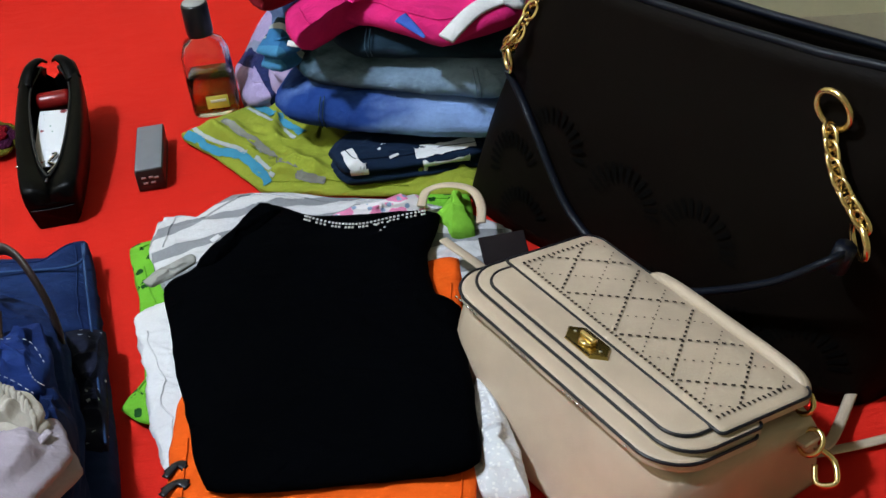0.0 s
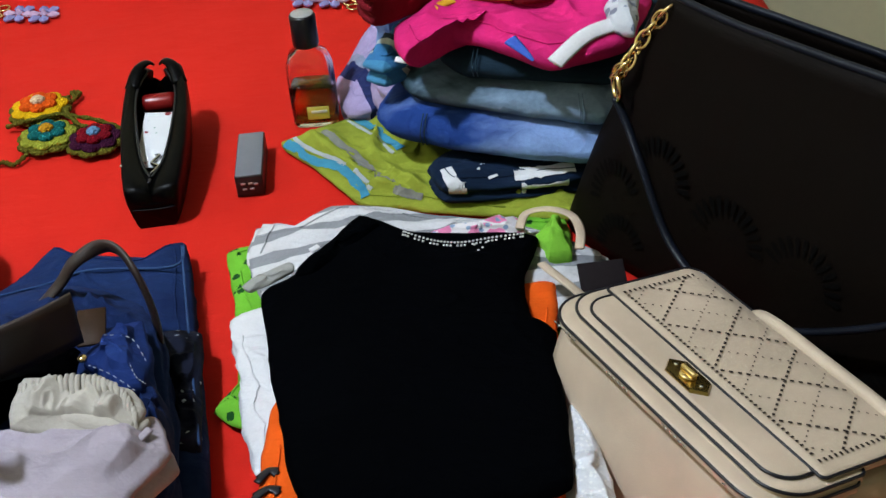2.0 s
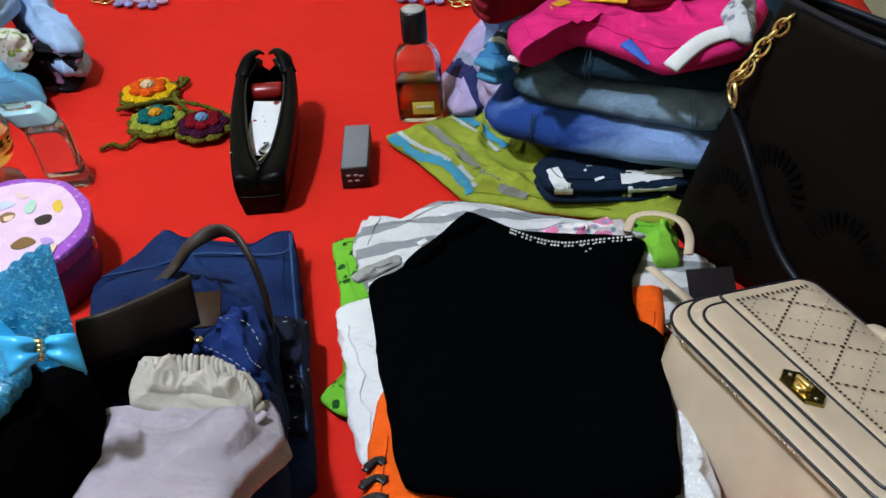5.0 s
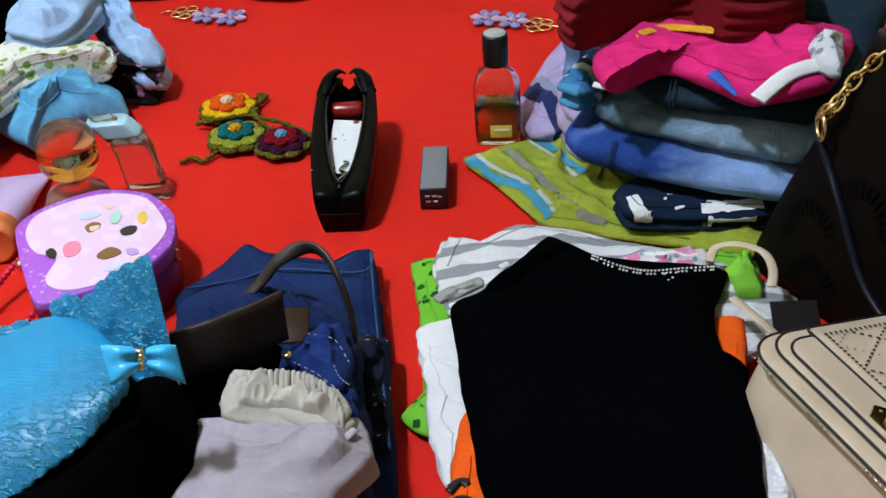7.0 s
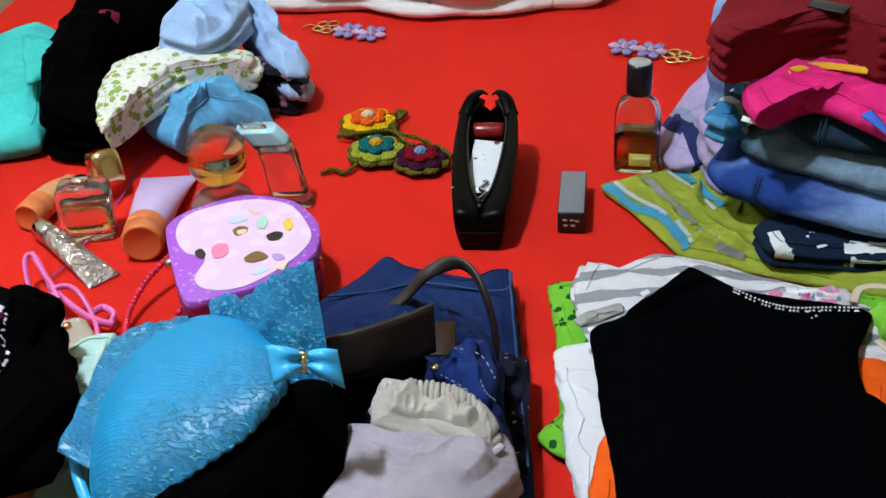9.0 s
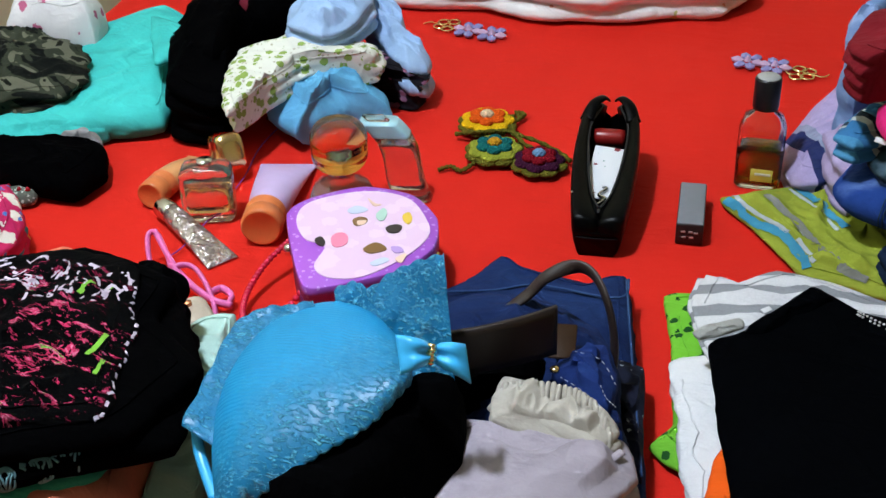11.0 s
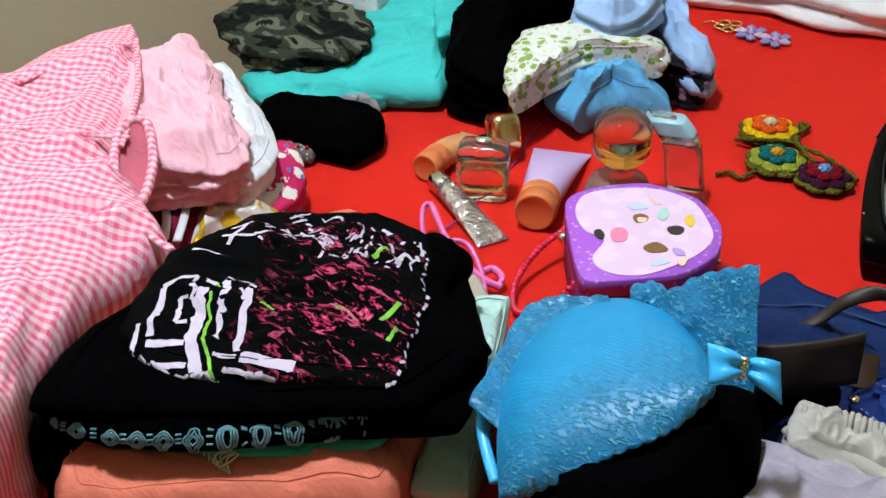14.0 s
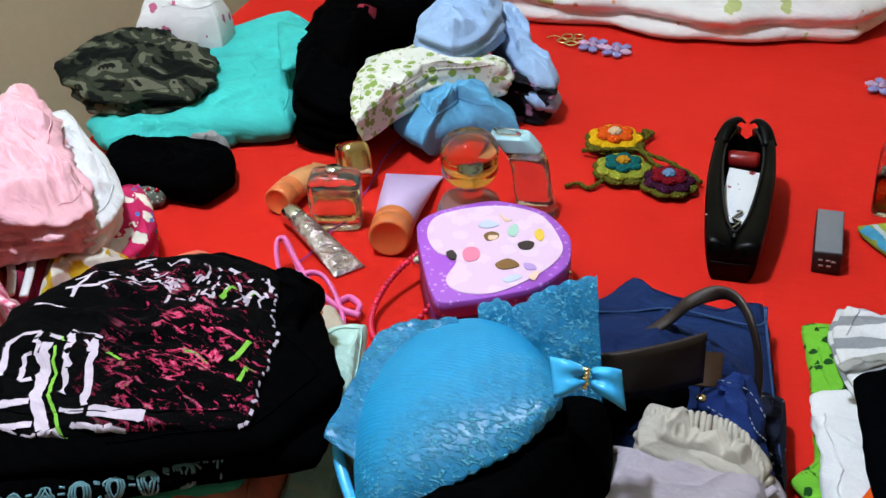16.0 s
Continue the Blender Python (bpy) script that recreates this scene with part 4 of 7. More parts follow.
# ---- beige purse lying on its back ----
def beige_purse():
    tl, bl = Vector((-0.045, 0.703, 0)), Vector((0.085, 0.518, 0))
    e = (bl - tl).normalized()
    turn = math.degrees(math.atan2(e.y, e.x))
    size = (bl - tl).length
    purse = thing("beige_purse", (tl.x, tl.y, 0), "beige leather handbag with perforated flap and gold lock", "bag", turn=turn)
    # local x runs along the purse, local y away from its bottom side
    thread = BLACK_EDGE

    def loft(profile, x0, x1, soft, n=30):
        """Extrude a closed (y, z) profile along x with rounded ends."""
        bm = bmesh.new()
        rows = []
        cy = sum(p[0] for p in profile) / len(profile)
        cz = sum(p[1] for p in profile) / len(profile)
        for k in range(n + 1):
            u = k / n
            x = x0 + (x1 - x0) * u
            d = min(x - x0, x1 - x)
            f = 1 - 0.10 * max(0.0, 1 - d / soft) ** 2.2
            sag = 0.0022 * math.sin(math.pi * u)
            rows.append([bm.verts.new((x, cy + (y - cy) * f + sag * noise.noise((x * 20, y * 20, 1)), cz + (z - cz) * (f if z > cz else 1))) for y, z in profile])
        for r, q in zip(rows, rows[1:]):
            for i in range(len(r)):
                bm.faces.new((r[i], r[(i + 1) % len(r)], q[(i + 1) % len(q)], q[i]))
        bm.faces.new(rows[0][::-1])
        bm.faces.new(rows[-1])
        return bm

    smooth = [(q.x, q.y) for q in spline([(-0.036, 0.0, 0), (-0.034, 0.02, 0), (-0.022, 0.062, 0), (-0.012, 0.080, 0), (0.01, 0.082, 0), (0.06, 0.074, 0), (0.098, 0.066, 0), (0.112, 0.052, 0), (0.114, 0.01, 0), (0.11, 0.0, 0)], 48, True, 0.5)]
    part("body", loft(smooth, 0.0, size, 0.03), BEIGE_LEATHER, purse)

    def face_z(y):
        return 0.0885 - 0.16 * max(y, -0.02) - 1.2 * max(0.0, y - 0.088) ** 1.5

    def plate(x0, x1, y0, y1, lift, radius, round_ends, material, name, thick=0.004, label=""):
        """A leather panel laid on the slanting face, its near corners rounded."""
        bm = bmesh.new()
        ring = []
        n = 10
        for cx, cy, a in ((x1 - radius, y0 + radius, -90), (x1 - round_ends, y1 - round_ends, 0), (x0 + round_ends, y1 - round_ends, 90), (x0 + radius, y0 + radius, 180)):
            r = radius if a in (-90, 180) else round_ends
            for k in range(n + 1):
                t = radians(a + 90 * k / n)
                ring.append((cx + r * math.cos(t), cy + r * math.sin(t)))
        low = [bm.verts.new((x, y, face_z(y) + lift - thick)) for x, y in ring]
        top = [bm.verts.new((x, y, face_z(y) + lift)) for x, y in ring]
        mx, my = (x0 + x1) / 2, (y0 + y1) / 2
        inner = [bm.verts.new((mx + (x - mx) * 0.97, my + (y - my) * 0.93, face_z(my + (y - my) * 0.93) + lift + 0.0012)) for x, y in ring]
        m = len(ring)
        for i in range(m):
            j = (i + 1) % m
            bm.faces.new((low[i], low[j], top[j], top[i]))
            bm.faces.new((top[i], top[j], inner[j], inner[i]))
        rows = [inner]
        for f in (0.75, 0.5, 0.25):
            row = [bm.verts.new((mx + (v.co.x - mx) * f, my + (v.co.y - my) * f, face_z(my + (v.co.y - my) * f) + lift + 0.0012)) for v in inner]
            rows.append(row)
        for r, q in zip(rows, rows[1:]):
            for i in range(m):
                bm.faces.new((r[i], r[(i + 1) % m], q[(i + 1) % m], q[i]))
        bm.faces.new(rows[-1])
        ob = part(name, bm, material, purse, label)
        edge = [Vector((x, y, face_z(y) + lift)) for x, y in ring]
        part("edge_piping", sweep(edge, 0.0012, 6, True), thread, purse, "black painted leather edge")
        return ob

    plate(-0.006, size + 0.004, -0.022, 0.05, 0.001, 0.03, 0.005, BEIGE_LEATHER, "front_pocket", 0.006)
    plate(0.0, size + 0.002, -0.010, 0.055, 0.006, 0.026, 0.005, BEIGE_LEATHER, "flap_edge", 0.006)
    plate(0.012, size - 0.010, -0.002, 0.030, 0.0085, 0.018, 0.004, BEIGE_LEATHER, "lock_band", 0.004)
    plate(0.004, size - 0.002, 0.024, 0.104, 0.0095, 0.004, 0.012, BEIGE_LEATHER, "flap", 0.006, "perforated beige leather flap")
    # perforations: a border and a lattice of small dark slots
    holes = bmesh.new()
    hole_mat = plain_mat("perforation", (0.02, 0.012, 0.008), 0.9)

    def slot(x, y, ang, ln=0.0016, w=0.0007):
        ln, w = ln * 1.05, w * 1.25
        c, s = math.cos(ang), math.sin(ang)
        holes.faces.new([holes.verts.new((x + c * u - s * v, y + s * u + c * v, face_z(y + s * u + c * v) + 0.0116)) for u, v in ((-ln, -w), (ln, -w), (ln, w), (-ln, w))])

    hx0, hx1, hy0, hy1 = 0.016, size - 0.014, 0.032, 0.098
    for k in range(int((hx1 - hx0) / 0.0042)):
        slot(hx0 + k * 0.0042, hy0, 1.57, 0.0011)
    for xx in (hx0, hx1):
        for k in range(int((hy1 - hy0) / 0.0042)):
            slot(xx, hy0 + k * 0.0042, 0.0, 0.0014)
    step = (hx1 - hx0) / 7.0
    for sgn in (-1, 1):
        for k in range(-5, 13):
            for j in range(0, 90):
                x = hx0 + (k + 0.5) * step + sgn * j * 0.0034
                y = hy0 + j * 0.0034 * 1.25
                if hx0 < x < hx1 and hy0 < y < hy1:
                    slot(x, y, math.atan2(1.25, sgn), 0.0013 if k % 2 else 0.0007, 0.0007 if k % 2 else 0.0004)
    part("perforation", holes, hole_mat, purse)
    # stones along the pocket edge
    for k in range(40):
        x = 0.012 + k * (size - 0.04) / 40
        if k % 13 > 5:
            continue
        part("stone", block((0.0030, 0.0012, 0.0012), (x, -0.0232, face_z(-0.02) - 0.002), 0.0004, 1), CHROME, purse)
    # twist lock
    plate_bm = bmesh.new()
    hexa = [(-0.021, 0), (-0.013, -0.009), (0.013, -0.009), (0.021, 0), (0.013, 0.009), (-0.013, 0.009)]
    lo = [plate_bm.verts.new((x, y, 0)) for x, y in hexa]
    up = [plate_bm.verts.new((x * 0.94, y * 0.92, 0.0022)) for x, y in hexa]
    for i in range(6):
        plate_bm.faces.new((lo[i], lo[(i + 1) % 6], up[(i + 1) % 6], up[i]))
    plate_bm.faces.new(up)
    lock = part("lock_plate", plate_bm, BRASS, purse, "dark gold six-sided twist lock plate", smooth=False)
    lock.location = (size * 0.50, 0.012, face_z(0.012) + 0.0096)
    lock.rotation_euler = (-0.16, 0, 0)
    knob = part("turn_knob", block((0.014, 0.005, 0.006), (0, 0, 0.002), 0.0018, 3), GOLD, lock)
    part("collar", lathe([(0.0062, 0.0018), (0.0062, 0.0035), (0.005, 0.0042)], 20), GOLD, lock)
    for sx in (-0.013, 0.013):
        screw = part("screw", lathe([(0.0014, 0.002), (0.0014, 0.0028), (0.0006, 0.0031)], 10), CHROME, lock)
        screw.location = (sx, 0, 0)
    # handle along the far edge
    hy = 0.104
    hpath = spline([(size * 0.30, hy - 0.006, 0.070), (size * 0.34, hy + 0.002, 0.078), (size * 0.6, hy + 0.003, 0.079), (size * 0.90, hy + 0.002, 0.078), (size * 0.95, hy - 0.006, 0.070)], 30)
    part("handle", sweep(hpath, 0.0056, 12), BEIGE_LEATHER, purse, "beige rolled leather handle")
    for q in (hpath[1], hpath[-2]):
        part("handle_ring", sweep([q + Vector((0.011 * math.cos(t), 0.004 * math.sin(t), 0.007 * math.sin(t))) for t in [2 * math.pi * k / 20 for k in range(20)]], 0.0018, 8, True), GOLD, purse)
    # strap with clips at both ends
    def clip(x, y, z, sx):
        part("strap_ring", sweep([Vector((x + 0.008 * math.cos(t), y + 0.006 * math.sin(t), z + 0.006 * math.sin(t))) for t in [2 * math.pi * k / 20 for k in range(20)]], 0.0017, 8, True), GOLD, purse)
        part("clip", sweep(spline([(x + sx * 0.006, y, z), (x + sx * 0.016, y + 0.004, z - 0.006), (x + sx * 0.026, y - 0.004, z - 0.012), (x + sx * 0.018, y - 0.012, z - 0.014), (x + sx * 0.010, y - 0.006, z - 0.008)], 20), 0.002, 8), GOLD, purse)
        part("strap_tab", block((0.02, 0.014, 0.004), (x - sx * 0.008, y, z - 0.002), 0.0015), BEIGE_LEATHER, purse)

    clip(size + 0.006, 0.092, 0.052, 1)
    clip(-0.012, 0.07, 0.05, -1)
    inv = purse.matrix_world.inverted()

    def world_strap(points):
        path = spline([inv @ Vector(p) for p in points], 60)
        part("strap", sweep(path, 0.0040, 8, flat=0.28, up=(0, 0, 1)), BEIGE_LEATHER, purse, "narrow beige leather shoulder strap")

    world_strap([(0.172, 0.575, 0.035), (0.190, 0.61, 0.012), (0.215, 0.66, 0.012), (0.246, 0.715, 0.03), (0.285, 0.76, 0.05)])
    world_strap([(0.10, 0.60, 0.006), (0.145, 0.598, 0.004), (0.20, 0.607, 0.004), (0.27, 0.625, 0.004), (0.36, 0.64, 0.004)])
    world_strap([(-0.038, 0.757, 0.05), (-0.052, 0.768, 0.056), (-0.065, 0.781, 0.058), (-0.074, 0.795, 0.056)])
    world_strap([(-0.045, 0.816, 0.055), (-0.045, 0.834, 0.06), (-0.053, 0.856, 0.06), (-0.072, 0.865, 0.06), (-0.09, 0.866, 0.055), (-0.095, 0.851, 0.05)])
    return purse


beige_purse()
tag = thing("swing_tag", (-0.026, 0.78, 0.05), "dark brown card swing tag tucked by the purse", "tag", turn=12, tilt=(28, 0))
part("card", block((0.036, 0.034, 0.0016), (0, 0, 0), 0.0006), plain_mat("dark_brown_card", (0.010, 0.007, 0.008), 0.85, spec=0.1), tag)


# ---- open black cosmetics case ----
def cosmetics_case():
    front, rear = Vector((-0.436, 0.925, 0)), Vector((-0.480, 1.112, 0))
    d = (rear - front).normalized()
    case = thing("cosmetics_case", (front.x, front.y, 0), "open black glossy zip cosmetics case holding small things", "case", turn=math.degrees(math.atan2(d.y, d.x)) - 90)
    ln = (rear - front).length
    shiny = leather_mat("black_patent_vinyl", (0.0007, 0.0008, 0.0010), 0.36, 700, 0.08)
    # stations along the case: share of length, half width, height, half width of the mouth, floor inside
    stations = [(0.0, 0.0225, 0.039, 0.0, 0.03), (0.03, 0.0250, 0.042, 0.0, 0.03), (0.09, 0.0265, 0.044, 0.0006, 0.02), (0.15, 0.0280, 0.046, 0.0050, 0.008), (0.24, 0.0295, 0.049, 0.0100, 0.008),
                (0.36, 0.0312, 0.053, 0.0142, 0.008), (0.50, 0.0325, 0.058, 0.0172, 0.008), (0.64, 0.0325, 0.062, 0.0188, 0.008), (0.78, 0.0312, 0.067, 0.0190, 0.008), (0.89, 0.0290, 0.071, 0.0160, 0.008), (0.96, 0.0262, 0.073, 0.0085, 0.02), (1.0, 0.0225, 0.070, 0.0050, 0.052)]
    bm = bmesh.new()
    rows = []
    for u, a, h, m, floor_z in stations:
        half = [(0.0, 0.0), (a * 0.72, 0.0), (a * 0.80, 0.003), (a * 0.90, h * 0.30), (a * 0.98, h * 0.60), (a, h * 0.86), (a * 0.97, h * 0.95), (a * 0.88, h),
                (m + 0.62 * (a * 0.88 - m), h - 0.0005), (m + 0.25 * (a * 0.88 - m), h - 0.003), (m, h - 0.006), (m * 1.05 + 0.0002, h - 0.009), (m * 1.25 + 0.0004, min(floor_z + 0.006, h - 0.012)), (0.0, min(floor_z, h - 0.014))]
        ring = half + [(-x, z) for x, z in half[-2:0:-1]]
        rows.append([bm.verts.new((x, ln * u + 0.0012 * noise.noise((x * 60, u * 7, z * 60)), z + (0.0008 * noise.noise((x * 80, u * 9, 3)) if z > 0.02 else 0))) for x, z in ring])
    k = len(rows[0])
    for r, q in zip(rows, rows[1:]):
        for i in range(k):
            bm.faces.new((r[i], r[(i + 1) % k], q[(i + 1) % k], q[i]))
    bm.faces.new(rows[0][::-1])
    bm.faces.new(rows[-1])
    bmesh.ops.subdivide_edges(bm, edges=[e for e in bm.edges if e.calc_length() > 0.012], cuts=1)
    part("shell", bm, shiny, case)
    for sx in (-1, 1):
        teeth = spline([(sx * 0.0008, 0.022, 0.0405), (sx * 0.0100, ln * 0.24, 0.0435), (sx * 0.0172, ln * 0.50, 0.0525), (sx * 0.0190, ln * 0.78, 0.0615), (sx * 0.0085, ln * 0.96, 0.068)], 34)
        part("zip", sweep(teeth, 0.0014, 6), plain_mat("black_zip", (0.006, 0.006, 0.007), 0.5), case)
        part("flap", sweep(spline([(sx * 0.024, ln - 0.034, 0.064), (sx * 0.018, ln - 0.016, 0.074), (sx * 0.009, ln - 0.004, 0.076), (sx * 0.004, ln + 0.001, 0.071)], 16), lambda u: 0.0078 - 0.0045 * u, 10, flat=0.42), shiny, case)
        part("stud", lathe([(0.0016, 0), (0.0014, 0.001), (0.0004, 0.0016)], 10), CHROME, case).location = (sx * 0.0275, 0.044 + 0.006 * sx, 0.046)
    part("zip_pull", block((0.003, 0.007, 0.002), (0, 0.010, 0.0425), 0.0008), BLACK_EDGE, case)
    part("seam", sweep(spline([(-0.020, -0.0004, 0.020), (0, -0.0012, 0.0195), (0.020, -0.0004, 0.020)], 12), 0.0008, 6), shiny, case)
    return case


case = cosmetics_case()
cm = case.matrix_world


def in_case(name, bm, material, at, rot, label, category):
    ob = part(name, bm, material, None, label)
    ob.matrix_world = cm @ pose(*at, *rot)
    return tagged(ob, label, category)


CARD = spot_mat("white_card_motif", (0.75, 0.76, 0.78), (0.25, 0.02, 0.03), 60, 0.16, 0, (0.02, 0.2, 0.12), crease=0)
in_case("white_card", block((0.034, 0.082, 0.0016), (0, 0, 0), 0.0007), CARD, (0.001, 0.094, 0.038), (10, 4, -4), "white card printed with small red and green flowers", "card")
in_case("lipstick", lathe([(0.0, -0.016), (0.0085, -0.016), (0.0095, -0.012), (0.0095, 0.012), (0.0085, 0.016), (0, 0.016)], 20), plain_mat("deep_red_lacquer", (0.20, 0.006, 0.006), 0.3), (0.0, 0.156, 0.046), (0, 90, 0), "dark red glossy lipstick case lying across", "lipstick")
in_case("trinket_chain", sweep(spline([(-0.004, 0.0, 0), (0.004, 0.008, 0.003), (-0.003, 0.016, 0.002), (0.004, 0.026, 0.004), (0.0, 0.03, 0.002)], 24), 0.0016, 6), CHROME, (0.0, 0.040, 0.033), (0, 0, 0), "small silver chain trinket in the case", "trinket")


# ---- grey cosmetics box ----
gb = thing("cosmetics_box", (-0.3595, 0.976, 0), "small grey-topped black cardboard cosmetics box lying down", "box", turn=11.5)
part("carton", block((0.0262, 0.082, 0.0225), (0, 0.041, 0), 0.0012), plain_mat("black_carton", (0.012, 0.010, 0.010), 0.45), gb)
part("top_face", block((0.0245, 0.080, 0.0008), (0, 0.041, 0.0223), 0.0003), plain_mat("grey_carton", (0.15, 0.16, 0.18), 0.5), gb, "plain slate grey carton face")
for k, (x, z) in enumerate(((-0.006, 0.013), (0.001, 0.013), (0.006, 0.012), (-0.005, 0.007), (0.002, 0.007))):
    part("print_bar", block((0.0042, 0.0006, 0.0022), (x, -0.0001, z), 0.0002, 1), plain_mat("pale_print", (0.35, 0.3, 0.28), 0.6), gb)


# ---- bottles ----
CLEAR = glass_mat("clear_glass", (0.97, 0.97, 0.97))
CUT = Nodes("thick_cut_glass")
CUT.bump(CUT.noise(55, 2), 0.35, 0.006)
CUT = CUT.finish((0.99, 0.94, 0.86), 0.03, 0, 0.5, glass=0.96, ior=1.5)
AMBER = glass_mat("amber_perfume", (0.92, 0.46, 0.10), 0.0, 1.36)
OLIVE = glass_mat("olive_cologne", (0.55, 0.28, 0.02), 0.0, 1.36)
PALE = glass_mat("pale_peach_perfume", (0.96, 0.66, 0.36), 0.0, 1.36)
PINK_GLASS = Nodes("rose_glass")
PINK_GLASS.bump(PINK_GLASS.noise(60, 2), 0.3, 0.005)
PINK_GLASS = PINK_GLASS.finish((0.90, 0.68, 0.64), 0.06, 0, 0.5, glass=0.86, ior=1.45)
BLACK_PLASTIC = plain_mat("black_plastic", (0.006, 0.006, 0.007), 0.3)


def cologne():
    b = thing("cologne_bottle", (-0.324, 1.119, 0), "clear glass cologne bottle with black cap, half full", "bottle", turn=8)
    out = [(0.0, 0), (0.021, 0), (0.0235, 0.003), (0.024, 0.04), (0.0235, 0.066), (0.019, 0.078), (0.010, 0.084), (0.009, 0.088)]
    inn = [(0.009, 0.087), (0.0095, 0.083), (0.0175, 0.0765), (0.0215, 0.066), (0.022, 0.04), (0.0215, 0.006), (0.0, 0.005)]
    part("glass", lathe(out + inn, 40, 0.62, 0.9), CLEAR, b)
    part("cologne", lathe([(0.0, 0.0045), (0.0218, 0.0055), (0.0224, 0.02), (0.0224, 0.045), (0.0, 0.0455)], 40, 0.625, 0.9), OLIVE, b, "olive amber cologne filling half the bottle")
    part("cap", lathe([(0.0, 0.087), (0.0128, 0.087), (0.0132, 0.09), (0.0132, 0.118), (0.0122, 0.120), (0.0, 0.120)], 28), BLACK_PLASTIC, b, "black round screw cap")
    part("cap_top", lathe([(0.0, 0.1201), (0.0115, 0.1201), (0.011, 0.1208), (0.0, 0.1208)], 28), plain_mat("grey_cap_top", (0.35, 0.35, 0.34), 0.4), b)
    part("label_patch", block((0.022, 0.0008, 0.014), (0.004, -0.0152, 0.010), 0.0003), plain_mat("yellow_label", (0.62, 0.5, 0.08), 0.5), b, "yellow paper label with a pale bar")
    part("label_bar", block((0.016, 0.0006, 0.003), (0.005, -0.0158, 0.017), 0.0002), plain_mat("pale_label", (0.7, 0.66, 0.55), 0.5), b)


cologne()


def round_perfume():
    b = thing("perfume_bottle", (-0.700, 0.915, 0), "round glass perfume bottle half full of amber perfume", "bottle")
    part("base", lathe([(0, 0), (0.030, 0), (0.034, 0.006), (0.034, 0.016), (0.028, 0.030), (0.016, 0.036), (0.010, 0.040), (0.010, 0.043), (0, 0.043)], 36), PINK_GLASS, b, "rose tinted domed glass base")
    part("neck", lathe([(0, 0.043), (0.0125, 0.043), (0.0125, 0.048), (0, 0.048)], 28), CHROME, b)
    def jar(r, z0, z1, bend):
        turns = [math.pi / 2 * k / 6 for k in range(7)]
        return [(r - bend + bend * math.sin(t), z0 + bend - bend * math.cos(t)) for t in turns] + [(r - bend + bend * math.cos(t), z1 - bend + bend * math.sin(t)) for t in turns]

    part("jar", lathe([(0, 0.0475)] + jar(0.0285, 0.048, 0.102, 0.018) + [(0, 0.1022)], 40), CLEAR, b, "thick clear rounded glass jar")
    part("perfume", lathe([(0, 0.0525)] + jar(0.0250, 0.053, 0.086, 0.012)[:-5] + [(0, 0.0825)], 40), AMBER, b, "orange amber perfume")


round_perfume()


def slanted_perfume():
    b = thing("perfume_bottle", (-0.645, 0.965, 0), "curved clear glass perfume bottle with pale blue cap", "bottle", turn=18)

    def shell(z0, z1, grow, name, mat, label=""):
        bm = bmesh.new()
        rows = []
        for k in range(13):
            z = z0 + (z1 - z0) * k / 12
            u = z / 0.112
            x = -0.052 * u + 0.030 * math.sin(math.pi * u * 0.9) * u
            w, dp = 0.021 - 0.001 * u + grow, 0.0125 + grow
            rows.append([bm.verts.new((x + w * abs(math.cos(t)) ** 0.35 * math.copysign(1, math.cos(t)), dp * abs(math.sin(t)) ** 0.45 * math.copysign(1, math.sin(t)), z)) for t in [2 * math.pi * (i + 0.5) / 40 for i in range(40)]])
        for r, q in zip(rows, rows[1:]):
            for i in range(40):
                bm.faces.new((r[i], r[(i + 1) % 40], q[(i + 1) % 40], q[i]))
        bm.faces.new(rows[0][::-1])
        bm.faces.new(rows[-1])
        part(name, bm, mat, b, label)

    b.scale = (0.92, 0.92, 0.84)
    shell(0.0, 0.086, 0.0, "glass", CUT)
    shell(0.016, 0.074, -0.003, "perfume", glass_mat("faint_rose_perfume", (0.96, 0.86, 0.86), 0.0, 1.36))
    shell(0.0865, 0.104, 0.0008, "cap", plain_mat("pale_blue_plastic", (0.36, 0.62, 0.70), 0.3), "pale blue plastic cap")
    shell(0.1042, 0.110, -0.008, "cap_knob", CLEAR)


slanted_perfume()


def cube_perfume():
    b = thing("perfume_bottle", (-0.822, 0.858, 0), "square thick clear glass perfume bottle, pale contents", "bottle", turn=25)
    part("glass", lathe([(0, 0), (0.024, 0), (0.026, 0.003), (0.0265, 0.03), (0.026, 0.052), (0.022, 0.058), (0.010, 0.060), (0, 0.060)], 44, 0.62, 1.0), CUT, b)
    part("perfume", lathe([(0, 0.010), (0.019, 0.010), (0.0205, 0.014), (0.0205, 0.040), (0, 0.0405)], 44, 0.55, 1.0), PALE, b, "pale peach perfume")
    part("neck", lathe([(0, 0.060), (0.008, 0.060), (0.008, 0.064), (0, 0.064)], 20), CHROME, b)
    g = thing("gold_perfume_bottle", (-0.866, 0.952, 0.019), "small gold and amber glass bottle lying down", "bottle", turn=-38, tilt=(0, 68))
    part("glass", lathe([(0, 0), (0.0175, 0), (0.0195, 0.002), (0.0195, 0.022), (0.017, 0.027), (0, 0.027)], 36, 0.7, 0.8), AMBER, g)
    part("cap", lathe([(0, 0.027), (0.0185, 0.027), (0.0200, 0.029), (0.0200, 0.036), (0.0180, 0.040), (0.010, 0.041), (0, 0.0405)], 36, 0.75, 0.8), GOLD, g, "polished gold cap")


cube_perfume()


